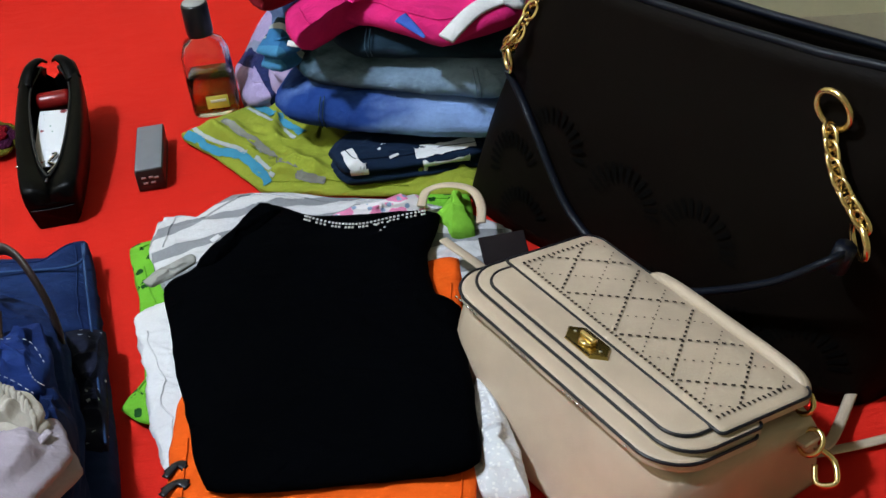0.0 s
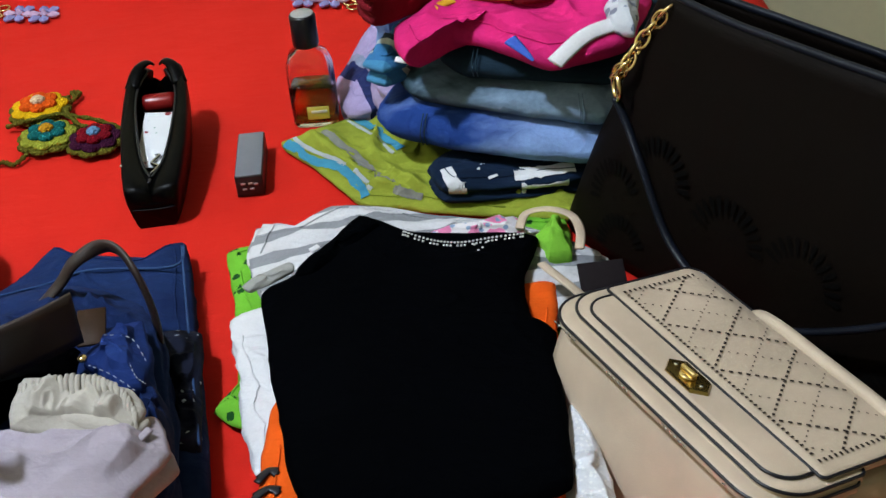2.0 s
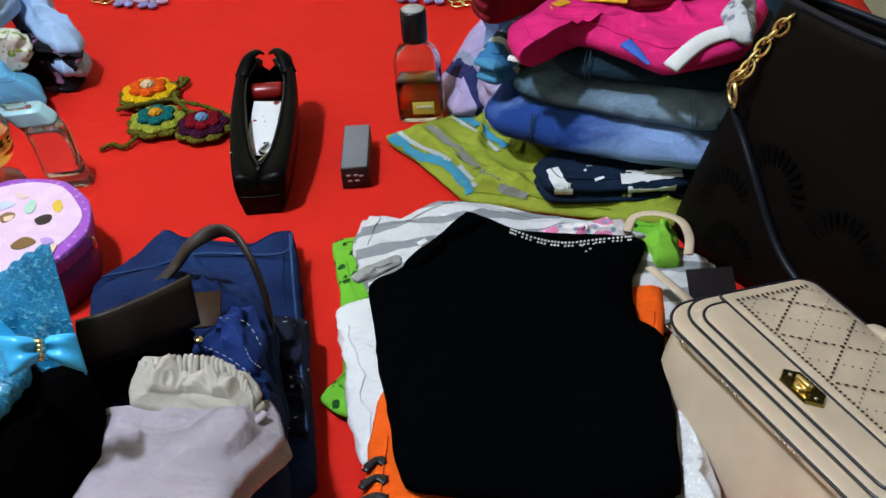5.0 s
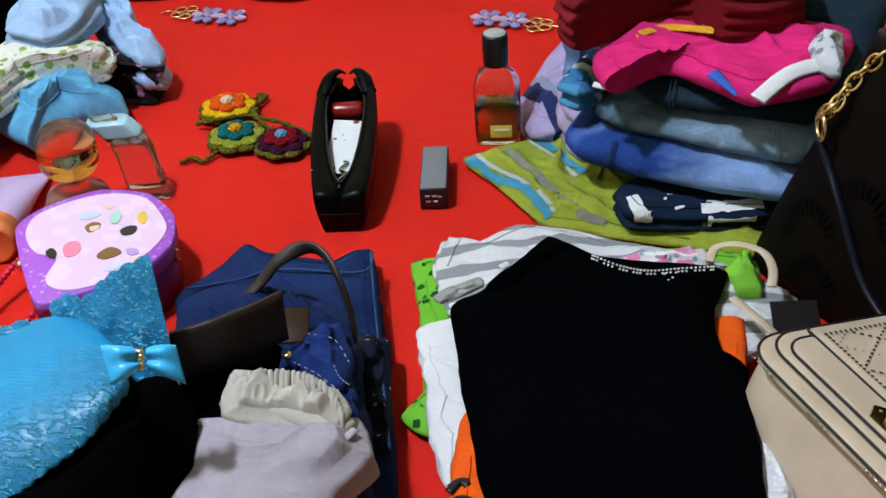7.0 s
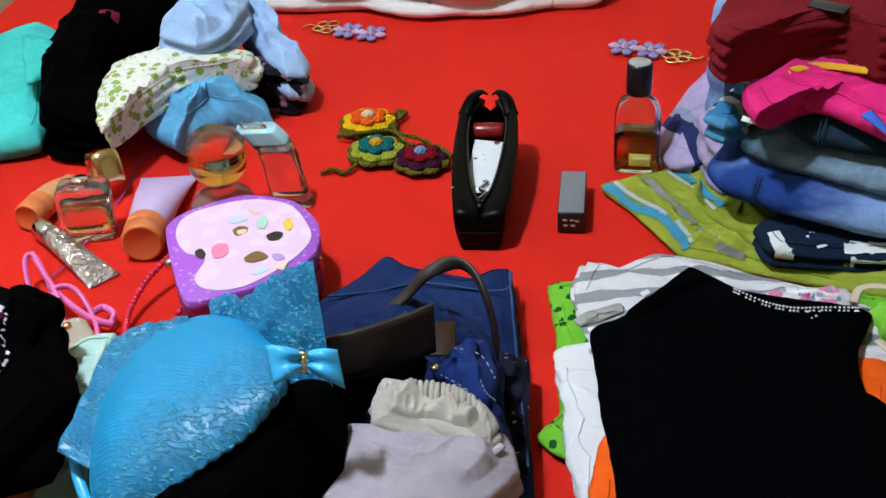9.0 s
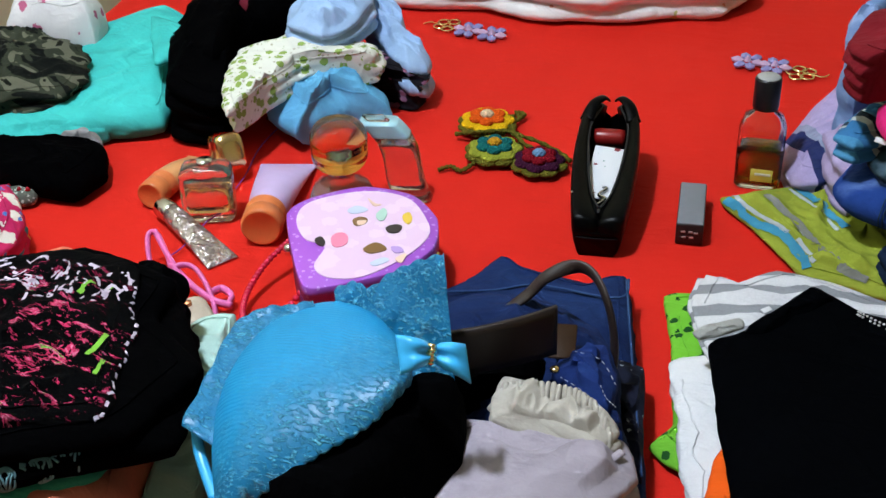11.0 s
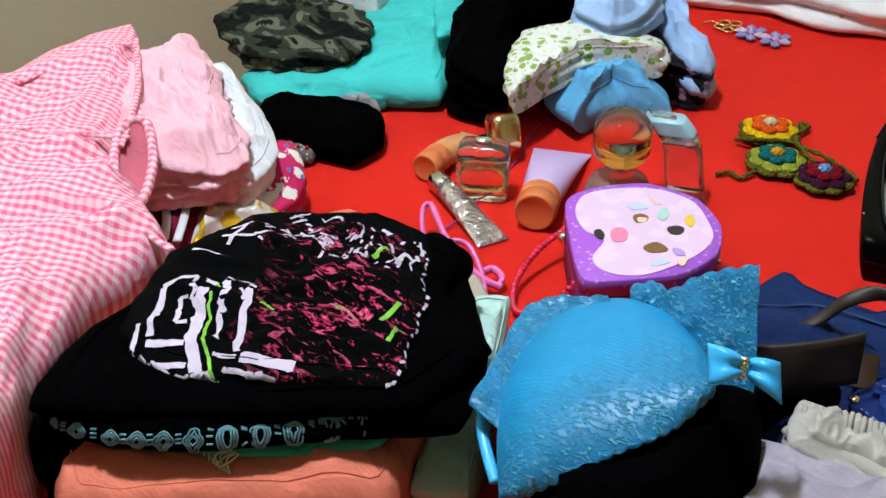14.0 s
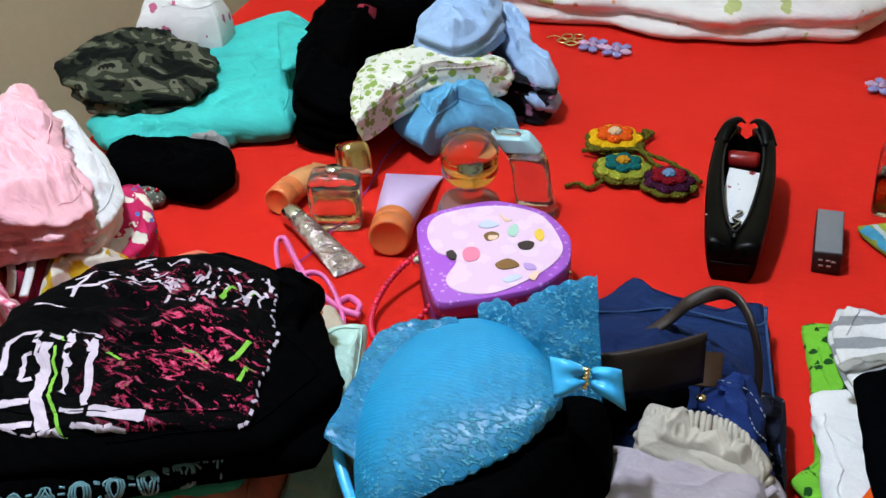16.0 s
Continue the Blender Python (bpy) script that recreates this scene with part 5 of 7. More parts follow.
def cream_tube(name, crimp, cap, wide, radius, body_mat, cap_mat, label):
    """A squeeze tube lying down, from its flat crimped end to its round cap."""
    a, c = Vector(crimp), Vector(cap)
    d = c - a
    ln = d.length
    t = thing(name, (a.x, a.y, 0.0), label, "tube", turn=math.degrees(math.atan2(d.y, d.x)))
    bm = bmesh.new()
    rows = []
    for k in range(16):
        u = k / 15
        ww = wide * (1 - u) + radius * u
        hh = 0.0015 * (1 - u) ** 2 + radius * (1 - (1 - u) ** 1.7)
        hh = max(hh, 0.0015)
        x = (ln - 0.026) * u
        rows.append([bm.verts.new((x, ww * math.cos(q), hh * math.sin(q) + max(hh, radius * u))) for q in [2 * math.pi * i / 28 for i in range(28)]])
    for r, q in zip(rows, rows[1:]):
        for i in range(28):
            bm.faces.new((r[i], r[(i + 1) % 28], q[(i + 1) % 28], q[i]))
    bm.faces.new(rows[0][::-1])
    bm.faces.new(rows[-1])
    part("body", bm, body_mat, t)
    part("crimp", block((0.006, wide * 2, 0.0024), (0.001, 0, 0.0004), 0.0006), body_mat, t)
    cp = part("cap", lathe([(0, 0), (radius * 1.02, 0), (radius * 1.04, 0.0006), (radius * 1.05, 0.002), (radius * 1.05, 0.012), (radius * 1.02, 0.0125), (radius * 1.02, 0.0135), (radius * 1.05, 0.014), (radius * 1.05, 0.0275), (radius * 1.03, 0.0295), (radius * 0.98, 0.0308), (radius * 0.90, 0.0312), (radius * 0.88, 0.0310), (0, 0.0309)], 48), cap_mat, t)
    cp.matrix_local = pose(ln - 0.027, 0, radius * 1.05, 0, 90, 0)
    return t


ORANGE_PLASTIC = plain_mat("orange_plastic", (0.62, 0.17, 0.05), 0.35)
cream_tube("cream_tube", (-0.798, 0.976), (-0.744, 0.829), 0.031, 0.0195, plain_mat("lilac_plastic", (0.58, 0.44, 0.70), 0.4), ORANGE_PLASTIC, "lilac squeeze tube with an orange cap")
cream_tube("cream_tube", (-0.893, 0.955), (-0.886, 0.850), 0.020, 0.0145, plain_mat("tan_plastic", (0.62, 0.30, 0.12), 0.4), ORANGE_PLASTIC, "tan squeeze tube with an orange cap")


def sachet():
    s = thing("lip_gloss", (-0.868, 0.840, 0), "silver and clear lip gloss tube lying on the sheet", "lip gloss", turn=-28)
    silver = Nodes("crinkled_silver_foil")
    silver.bump(silver.noise(90, 3, 0.6, None, 1.0), 0.8, 0.006)
    silver = silver.finish(silver.mix(silver.noise(80, 3), (0.75, 0.72, 0.7), (0.25, 0.16, 0.14)), 0.2, 0.8)
    bm = bmesh.new()
    rows = []
    for k in range(14):
        u = k / 13
        w, hh = 0.011 + 0.006 * u, 0.010 * (1 - u) ** 0.8 + 0.001
        rows.append([bm.verts.new((0.024 + 0.096 * u, w * math.cos(q), hh * (1 + math.sin(q)) + 0.0006 * noise.noise((u * 20, q, 2)))) for q in [2 * math.pi * i / 24 for i in range(24)]])
    for r, q in zip(rows, rows[1:]):
        for i in range(24):
            bm.faces.new((r[i], r[(i + 1) % 24], q[(i + 1) % 24], q[i]))
    bm.faces.new(rows[0][::-1])
    bm.faces.new(rows[-1])
    part("body", bm, silver, s)
    cp = part("cap", lathe([(0, 0), (0.0095, 0), (0.011, 0.003), (0.011, 0.018), (0.0095, 0.024), (0, 0.025)], 24), CHROME, s, "clear silver cap")
    cp.matrix_local = pose(0.0, 0, 0.0112, 0, 90, 0)
    for k in range(5):
        part("crystal", block((0.008, 0.007, 0.005), (0.03 + k * 0.014, 0.004 * (-1) ** k, 0.016 - 0.0025 * k), 0.002, 1), CHROME, s)


sachet()


# ---- heart-topped trinket box ----
def trinket_box():
    edge = [(-0.700, 0.806), (-0.694, 0.842), (-0.656, 0.880), (-0.606, 0.882), (-0.566, 0.850), (-0.549, 0.804), (-0.562, 0.757), (-0.618, 0.706), (-0.642, 0.722)]
    c = (-0.628, 0.79)
    b = thing("trinket_box", (c[0], c[1], 0), "purple heart-topped children's trinket box with beaded handle", "box")
    pts = spline([(x - c[0], y - c[1], 0) for x, y in edge], 80, True, 0.35)
    purple = spot_mat("purple_dotted_card", (0.36, 0.09, 0.55), (0.55, 0.28, 0.72), 150, 0.28, crease=0)
    side = plain_mat("deep_purple_card", (0.16, 0.03, 0.22), 0.5)

    def prism(z0, z1, grow):
        bm = bmesh.new()
        lo = [bm.verts.new((p.x * grow, p.y * grow, z0)) for p in pts]
        hi = [bm.verts.new((p.x * grow, p.y * grow, z1 - 0.001)) for p in pts]
        ins = [bm.verts.new((p.x * grow * 0.985, p.y * grow * 0.985, z1)) for p in pts]
        m = len(pts)
        for i in range(m):
            j = (i + 1) % m
            bm.faces.new((lo[i], lo[j], hi[j], hi[i]))
            bm.faces.new((hi[i], hi[j], ins[j], ins[i]))
        bm.faces.new(ins)
        bm.faces.new(lo[::-1])
        return bm

    part("body", prism(0, 0.040, 0.975), side, b, "deep purple card box body")
    part("lid", prism(0.040, 0.056, 1.0), purple, b, "bright purple lid with fine dots")

    def flat(points, z, mat, name, n=60, crisp=0.0, thick=0.0008, label=""):
        q = spline([(x, y, 0) for x, y in points], n, True, crisp)
        bm = bmesh.new()
        lo = [bm.verts.new((p.x, p.y, z - thick)) for p in q]
        hi = [bm.verts.new((p.x, p.y, z)) for p in q]
        for i in range(n):
            bm.faces.new((lo[i], lo[(i + 1) % n], hi[(i + 1) % n], hi[i]))
        bm.faces.new(hi)
        return part(name, bm, mat, b, label, smooth=False)

    w = lambda t: [(x - c[0], y - c[1]) for x, y in t]
    flat(w([(-0.685, 0.798), (-0.691, 0.829), (-0.668, 0.858), (-0.638, 0.874), (-0.605, 0.872), (-0.578, 0.848), (-0.561, 0.82), (-0.565, 0.781), (-0.586, 0.738), (-0.614, 0.725), (-0.634, 0.737), (-0.64, 0.769), (-0.662, 0.773)]), 0.0568, spot_mat("pale_pink_card", (0.74, 0.52, 0.70), (0.78, 0.58, 0.72), 45, 0.4, crease=0), "heart_panel", label="pale pink heart-shaped printed panel")
    tint = {"brown": (0.20, 0.10, 0.03), "skin": (0.78, 0.55, 0.42), "dark": (0.03, 0.02, 0.02), "yellow": (0.75, 0.50, 0.06), "rose": (0.80, 0.22, 0.35), "mint": (0.40, 0.62, 0.52), "sky": (0.55, 0.6, 0.75), "mauve": (0.45, 0.28, 0.62)}
    mats = {k: plain_mat("print_" + k, v, 0.5) for k, v in tint.items()}
    shapes = [
        ("brown", [(-0.64, 0.816), (-0.635, 0.828), (-0.623, 0.827), (-0.62, 0.815), (-0.629, 0.805)]),
        ("skin", [(-0.634, 0.818), (-0.623, 0.823), (-0.622, 0.813), (-0.629, 0.809)]),
        ("mint", [(-0.623, 0.833), (-0.621, 0.852), (-0.611, 0.842), (-0.607, 0.824), (-0.614, 0.821)]),
        ("skin", [(-0.646, 0.861), (-0.63, 0.852), (-0.621, 0.852), (-0.629, 0.845)]),
        ("sky", [(-0.653, 0.83), (-0.646, 0.845), (-0.628, 0.842), (-0.633, 0.83), (-0.644, 0.824)]),
        ("dark", [(-0.606, 0.815), (-0.598, 0.827), (-0.587, 0.826), (-0.585, 0.811), (-0.596, 0.805)]),
        ("skin", [(-0.599, 0.818), (-0.588, 0.823), (-0.588, 0.813), (-0.595, 0.81)]),
        ("yellow", [(-0.6, 0.843), (-0.595, 0.853), (-0.584, 0.839), (-0.583, 0.825), (-0.593, 0.83)]),
        ("brown", [(-0.61, 0.773), (-0.603, 0.792), (-0.589, 0.791), (-0.581, 0.782), (-0.596, 0.767)]),
        ("skin", [(-0.603, 0.781), (-0.59, 0.787), (-0.59, 0.777), (-0.598, 0.773)]),
        ("mauve", [(-0.587, 0.789), (-0.576, 0.793), (-0.567, 0.784), (-0.577, 0.778)]),
        ("skin", [(-0.574, 0.773), (-0.566, 0.787), (-0.562, 0.766), (-0.569, 0.766)]),
        ("sky", [(-0.593, 0.756), (-0.583, 0.773), (-0.573, 0.77), (-0.583, 0.752)]),
        ("rose", [(-0.645, 0.783), (-0.643, 0.796), (-0.633, 0.799), (-0.624, 0.791), (-0.619, 0.776), (-0.626, 0.765), (-0.635, 0.767)]),
        ("dark", [(-0.656, 0.775), (-0.652, 0.784), (-0.641, 0.776), (-0.638, 0.765), (-0.647, 0.765)]),
    ]
    for n, (k, px) in enumerate(shapes):
        mx, my = sum(x for x, _ in px) / len(px), sum(y for _, y in px) / len(px)
        px = [(mx + 0.68 * (x - mx), my + 0.68 * (y - my)) for x, y in px]
        flat(w(px), 0.0573 + 0.0002 * (n % 3), mats[k], "printed_motif", 24, thick=0.0006)
    for x, y in ([(-0.69, 0.789)][0], [(-0.639, 0.73)][0]):
        part("handle_knob", lathe([(0.002, 0), (0.005, 0.002), (0.006, 0.006), (0.0045, 0.010), (0.001, 0.0115)], 18), CHROME, b).location = (x - c[0], y - c[1], 0.024)
    loop = spline([(x - c[0], y - c[1], z) for (x, y), z in zip([(-0.697, 0.804), (-0.705, 0.769), (-0.705, 0.735), (-0.695, 0.709), (-0.68, 0.696), (-0.66, 0.707), (-0.646, 0.741)], (0.03, 0.022, 0.012, 0.006, 0.005, 0.012, 0.03))], 46)
    bead = lathe([(0.0012, -0.0028), (0.0026, -0.0018), (0.0031, 0), (0.0026, 0.0018), (0.0012, 0.0028)], 12)
    first = part("bead", bead, plain_mat("red_bead", (0.62, 0.02, 0.06), 0.25), b)
    first.location = loop[0]
    for q in loop[1:]:
        o = first.copy()
        scene.collection.objects.link(o)
        o.location = q
    part("hinge", block((0.006, 0.004, 0.012), (0.078, 0.02, 0.034), 0.001), GOLD, b)
    return b


trinket_box()


# ---- pink sunglasses ----
def sunglasses():
    c = (-0.767, 0.727, 0.02)
    g = thing("sunglasses", (c[0], c[1], 0), "pink plastic children's spectacles lying folded", "glasses")
    pink = plain_mat("pink_plastic", (0.72, 0.16, 0.42), 0.3)
    tube = lambda name, pts, r=0.0024, closed=False: part(name, sweep(spline([(x - c[0], y - c[1], z) for (x, y), z in pts], 40, closed), r, 8, closed, flat=1.5), pink, g)
    tube("lens_rim", list(zip([(-0.827, 0.761), (-0.818, 0.764), (-0.79, 0.74), (-0.77, 0.713), (-0.784, 0.715), (-0.811, 0.738)], (0.03, 0.032, 0.02, 0.006, 0.006, 0.018))), closed=True)
    tube("lens_rim", list(zip([(-0.777, 0.729), (-0.76, 0.735), (-0.734, 0.719), (-0.716, 0.696), (-0.729, 0.689), (-0.755, 0.705)], (0.024, 0.026, 0.014, 0.004, 0.004, 0.012))), closed=True)
    tube("bridge", list(zip([(-0.787, 0.736), (-0.778, 0.73), (-0.767, 0.721)], (0.02, 0.024, 0.022))))
    tube("temple", list(zip([(-0.823, 0.767), (-0.776, 0.732), (-0.734, 0.715), (-0.709, 0.714)], (0.032, 0.020, 0.012, 0.010))), 0.0028)
    tube("temple", list(zip([(-0.735, 0.724), (-0.73, 0.732), (-0.717, 0.727), (-0.717, 0.716)], (0.012, 0.012, 0.010, 0.006))), 0.0028)


sunglasses()


# ---- crocheted flower necklace ----
def flower_necklace():
    nk = thing("flower_necklace", (-0.593, 1.09, 0), "crocheted flower necklace in orange, teal and dark red", "necklace")

    def yarn(name, c):
        n = Nodes(name)
        n.bump(n.voronoi(420).outputs["Distance"], 0.9, 0.0025)
        return n.finish(n.mix(n.noise(300, 2), shade(c, 0.6), c), 0.95, 0, 0.05)

    olive = yarn("olive_yarn", (0.13, 0.12, 0.015))
    sets = (((-0.630, 1.133), (yarn("yellow_yarn", (0.85, 0.50, 0.01)), yarn("orange_yarn", (0.85, 0.11, 0.01)), yarn("cream_yarn", (0.85, 0.62, 0.4))), 0.034, 0.012),
            ((-0.598, 1.074), (yarn("lime_yarn", (0.33, 0.36, 0.04)), yarn("teal_yarn", (0.01, 0.14, 0.14)), yarn("gold_yarn", (0.7, 0.32, 0.02))), 0.033, 0.010),
            ((-0.545, 1.068), (yarn("plum_yarn", (0.05, 0.008, 0.03)), yarn("crimson_yarn", (0.22, 0.006, 0.015)), yarn("blue_yarn", (0.16, 0.33, 0.55))), 0.031, 0.008))

    def petal(r, w, h):
        bm = bmesh.new()
        bmesh.ops.create_uvsphere(bm, u_segments=12, v_segments=8, radius=1)
        for v in bm.verts:
            v.co = Vector((v.co.x * r, v.co.y * w, v.co.z * h + 0.10 * v.co.x * h))
        return bm

    for (fx, fy), (m0, m1, m2), r, z in sets:
        lx, ly = fx + 0.593, fy - 1.09
        for ring, (mat, rr, count, lift) in enumerate(((olive, r * 1.0, 8, 0.0), (m0, r * 0.88, 7, 0.004), (m1, r * 0.62, 6, 0.009))):
            for k in range(count):
                a = 2 * math.pi * (k + 0.4 * ring) / count
                p = part("petal", petal(rr * 0.42, rr * 0.40, 0.0042), mat, nk)
                p.location = (lx + math.cos(a) * rr * 0.62, ly + math.sin(a) * rr * 0.62, z * 0.3 + 0.004 + lift)
                p.rotation_euler = (0, 0, a)
        part("flower_centre", lathe([(0.001, 0), (r * 0.22, 0.001), (r * 0.24, 0.004), (r * 0.15, 0.007), (0.001, 0.008)], 16), m2, nk).location = (lx, ly, z * 0.3 + 0.013)
    cord = lambda pts: part("cord", sweep(spline([(x + 0.593, y - 1.09, z) for x, y, z in pts], 40), lambda u: 0.0024 + 0.0006 * math.sin(u * 60), 8), olive, nk, "olive green crocheted cord")
    cord([(-0.642, 1.022, 0.003), (-0.632, 1.032, 0.004), (-0.618, 1.028, 0.004), (-0.610, 1.045, 0.006)])
    cord([(-0.612, 1.168, 0.004), (-0.606, 1.15, 0.008), (-0.590, 1.115, 0.012), (-0.56, 1.105, 0.012), (-0.53, 1.095, 0.008), (-0.515, 1.085, 0.006)])
    cord([(-0.655, 1.10, 0.006), (-0.625, 1.10, 0.014), (-0.595, 1.112, 0.014), (-0.565, 1.09, 0.012), (-0.53, 1.092, 0.008)])
    cord([(-0.602, 1.165, 0.005), (-0.612, 1.178, 0.004), (-0.600, 1.172, 0.006), (-0.604, 1.15, 0.006)])


flower_necklace()


# ---- earrings ----
def earring(at, turn):
    e = thing("earring", at, "earring of violet crystal flowers with gold drops", "earring", "pair of crystal earrings", turn=turn)
    crystal = plain_mat("violet_crystal", (0.30, 0.30, 0.62), 0.12, 0.3)
    rose = plain_mat("rose_crystal", (0.62, 0.42, 0.62), 0.12, 0.3)
    e.scale = (1.3, 1.3, 1.2)
    for fx in (0.0, 0.026):
        for k in range(6):
            a = k * math.pi / 3
            p = part("crystal", lathe([(0.001, 0), (0.006, 0.002), (0.0065, 0.004), (0.001, 0.007)], 8, 0.75), rose if k % 3 == 0 else crystal, e, "pale violet faceted crystal", smooth=False)
            p.location, p.rotation_euler = (fx + 0.010 * math.cos(a), 0.012 * math.sin(a), 0), (0, 0, a)
        part("stud", lathe([(0.001, 0), (0.004, 0.003), (0.001, 0.008)], 8), rose, e, smooth=False).location = (fx, 0, 0.001)
    for k in range(5):
        a = k * 1.3
        part("gold_drop", sweep([Vector((-0.026 + 0.008 * math.cos(a) + 0.006 * math.cos(t), 0.004 + 0.010 * math.sin(a) + 0.006 * math.sin(t), 0.002)) for t in [2 * math.pi * i / 14 for i in range(14)]], 0.0012, 6, True), GOLD, e)
    part("hook", sweep(spline([(-0.03, 0, 0.002), (-0.045, 0.004, 0.002), (-0.05, -0.004, 0.002)], 14), 0.0009, 6), GOLD, e)


earring((-0.757, 1.385, 0.0), -5)
earring((-0.362, 1.408, 0.0), 175)


# ---- turquoise lace bra ----
def lace_nodes(n):
    """Flowered lace: a mask of raised threads, and its colour, glints painted paler."""
    rows = n.coords(1, -32, (0.55, 1.5, 1))
    fl = n.ramp(n.noise(330, 3, 0.65, rows, 0.4), [(0.50, (0, 0, 0)), (0.66, (1, 1, 1))])
    patch = n.ramp(n.noise(42, 3, 0.6), [(0.40, (0.25, 0.25, 0.25)), (0.58, (1, 1, 1))])
    mk = n.math("MULTIPLY", fl, patch)
    return mk, n.mix(mk, (0.003, 0.17, 0.35), (0.15, 0.58, 0.80))


LACE = Nodes("turquoise_lace")
_mk, _lc = lace_nodes(LACE)
LACE.bump(_mk, 0.8, 0.003)
LACE = LACE.finish(_lc, 0.40, 0, 0.5)
SATIN = Nodes("turquoise_cup")
_mk, _lc = lace_nodes(SATIN)
_w = SATIN.add("ShaderNodeTexWave", bands="BANDS", direction="Y")
_w.inputs["Scale"].default_value, _w.inputs["Distortion"].default_value = 95, 3
SATIN.link(SATIN.coords(1, 12), _w.inputs["Vector"])
_o = SATIN.coords()
_side = SATIN.math("ADD", SATIN.math("MULTIPLY", SATIN.axis(_o, 0), 0.78), SATIN.math("MULTIPLY", SATIN.axis(_o, 1), -0.62))
_side = SATIN.math("ADD", _side, SATIN.math("MULTIPLY", SATIN.math("SUBTRACT", SATIN.noise(45, 3), 0.5), 0.05))
_on = SATIN.ramp(SATIN.math("ADD", _side, 0.5), [(0.49, (0, 0, 0)), (0.55, (1, 1, 1))])
SATIN.bump(SATIN.mix(_on, SATIN.math("MULTIPLY", _w.outputs["Fac"], 0.09), _mk), 0.8, 0.003)
_pl = SATIN.mix(SATIN.noise(40, 3), (0.005, 0.21, 0.43), (0.008, 0.27, 0.53))
SATIN = SATIN.finish(SATIN.mix(_on, _pl, _lc), 0.42, 0, 0.45)
BOW_SATIN = plain_mat("bright_blue_satin", (0.05, 0.46, 0.88), 0.3)


def bra():
    rim_line = [(-0.521, 0.407, 0.100), (-0.550, 0.451, 0.110), (-0.569, 0.500, 0.120), (-0.568, 0.552, 0.130), (-0.539, 0.583, 0.140), (-0.497, 0.575, 0.150), (-0.452, 0.539, 0.158), (-0.430, 0.507, 0.160)]
    hem_line = [(-0.511, 0.412, 0.100), (-0.490, 0.428, 0.115), (-0.468, 0.449, 0.130), (-0.443, 0.472, 0.145), (-0.429, 0.503, 0.160)]
    home, out = Vector((-0.497, 0.49, 0)), Vector((0.36, -0.62, 0.70))
    nu, nv = 120, 40
    back = spline([Vector(p) - home for p in rim_line], nu)
    front = spline([Vector(p) - home for p in hem_line], nu)
    bm = bmesh.new()
    grid = []
    for i, (p, q) in enumerate(zip(back, front)):
        u = i / (nu - 1)
        q = q + Vector((0.4, -0.5, -0.5)) * 0.0022 * abs(math.sin(i * 0.42))
        row = []
        for j in range(nv):
            v = j / (nv - 1)
            rise = 0.044 * math.sin(math.pi * u) ** 0.6 * math.sin(math.pi * (0.02 + 0.86 * v)) ** 0.8
            c = p.lerp(q, v) + out * rise
            row.append(bm.verts.new(c + out * 0.0007 * noise.noise((c.x * 70, c.y * 70, c.z * 70))))
        grid.append(row)
    for a, b in zip(grid, grid[1:]):
        for j in range(nv - 1):
            bm.faces.new((a[j], a[j + 1], b[j + 1], b[j]))
    ext = bmesh.ops.extrude_face_region(bm, geom=bm.faces[:])
    for v in ext["geom"]:
        if isinstance(v, bmesh.types.BMVert):
            v.co -= out * 0.004
    cup = tagged(part("bra", bm, SATIN), "turquoise lace bra with padded cups and satin bow", "bra")
    cup.location = home

    def sheet_between(name, low, high, label, seed, puff=0.003, scallop=0.0022):
        """A thin lace sheet between two edges, its upper edge scalloped."""
        nu, nv = 48, 14
        lo = spline([Vector(p) - cup.location for p in low], nu)
        hi = spline([Vector(p) - cup.location for p in high], nu)
        bm = bmesh.new()
        grid = []
        for i, (p, q) in enumerate(zip(lo, hi)):
            q = q + (q - p).normalized() * scallop * abs(math.sin(i * 0.55))
            row = []
            for j in range(nv):
                v = p.lerp(q, j / (nv - 1))
                f = puff * noise.noise((v.x * 60, v.y * 60 + v.z * 45, seed)) + 0.4 * puff * noise.noise((v.x * 160, v.y * 160, v.z * 160 + seed))
                row.append(bm.verts.new(v + Vector((0.45, -0.75, 0.45)) * f))
            grid.append(row)
        for a, b in zip(grid, grid[1:]):
            for j in range(nv - 1):
                bm.faces.new((a[j], a[j + 1], b[j + 1], b[j]))
        ext = bmesh.ops.extrude_face_region(bm, geom=bm.faces[:])
        for v in ext["geom"]:
            if isinstance(v, bmesh.types.BMVert):
                v.co += Vector((-0.0005, 0.0009, -0.0004))
        return part(name, bm, LACE, cup, label)

    sheet_between("lace_wing", [(-0.518, 0.572, 0.125), (-0.500, 0.566, 0.132), (-0.482, 0.558, 0.138), (-0.457, 0.548, 0.130), (-0.432, 0.540, 0.118), (-0.409, 0.530, 0.108)],
                  [(-0.529, 0.588, 0.150), (-0.513, 0.589, 0.160), (-0.495, 0.579, 0.166), (-0.479, 0.583, 0.180), (-0.458, 0.580, 0.196), (-0.436, 0.574, 0.210)], "raised scalloped lace wing", 63.0, 0.005)
    sheet_between("lace_band", [(-0.540, 0.446, 0.112), (-0.552, 0.486, 0.118), (-0.554, 0.520, 0.126), (-0.548, 0.545, 0.132), (-0.538, 0.558, 0.138), (-0.528, 0.566, 0.142)],
                  [(-0.573, 0.452, 0.119), (-0.581, 0.499, 0.125), (-0.590, 0.549, 0.130), (-0.575, 0.567, 0.137), (-0.556, 0.570, 0.142), (-0.539, 0.575, 0.147)], "sheer turquoise lace side band", 67.0, 0.0035)
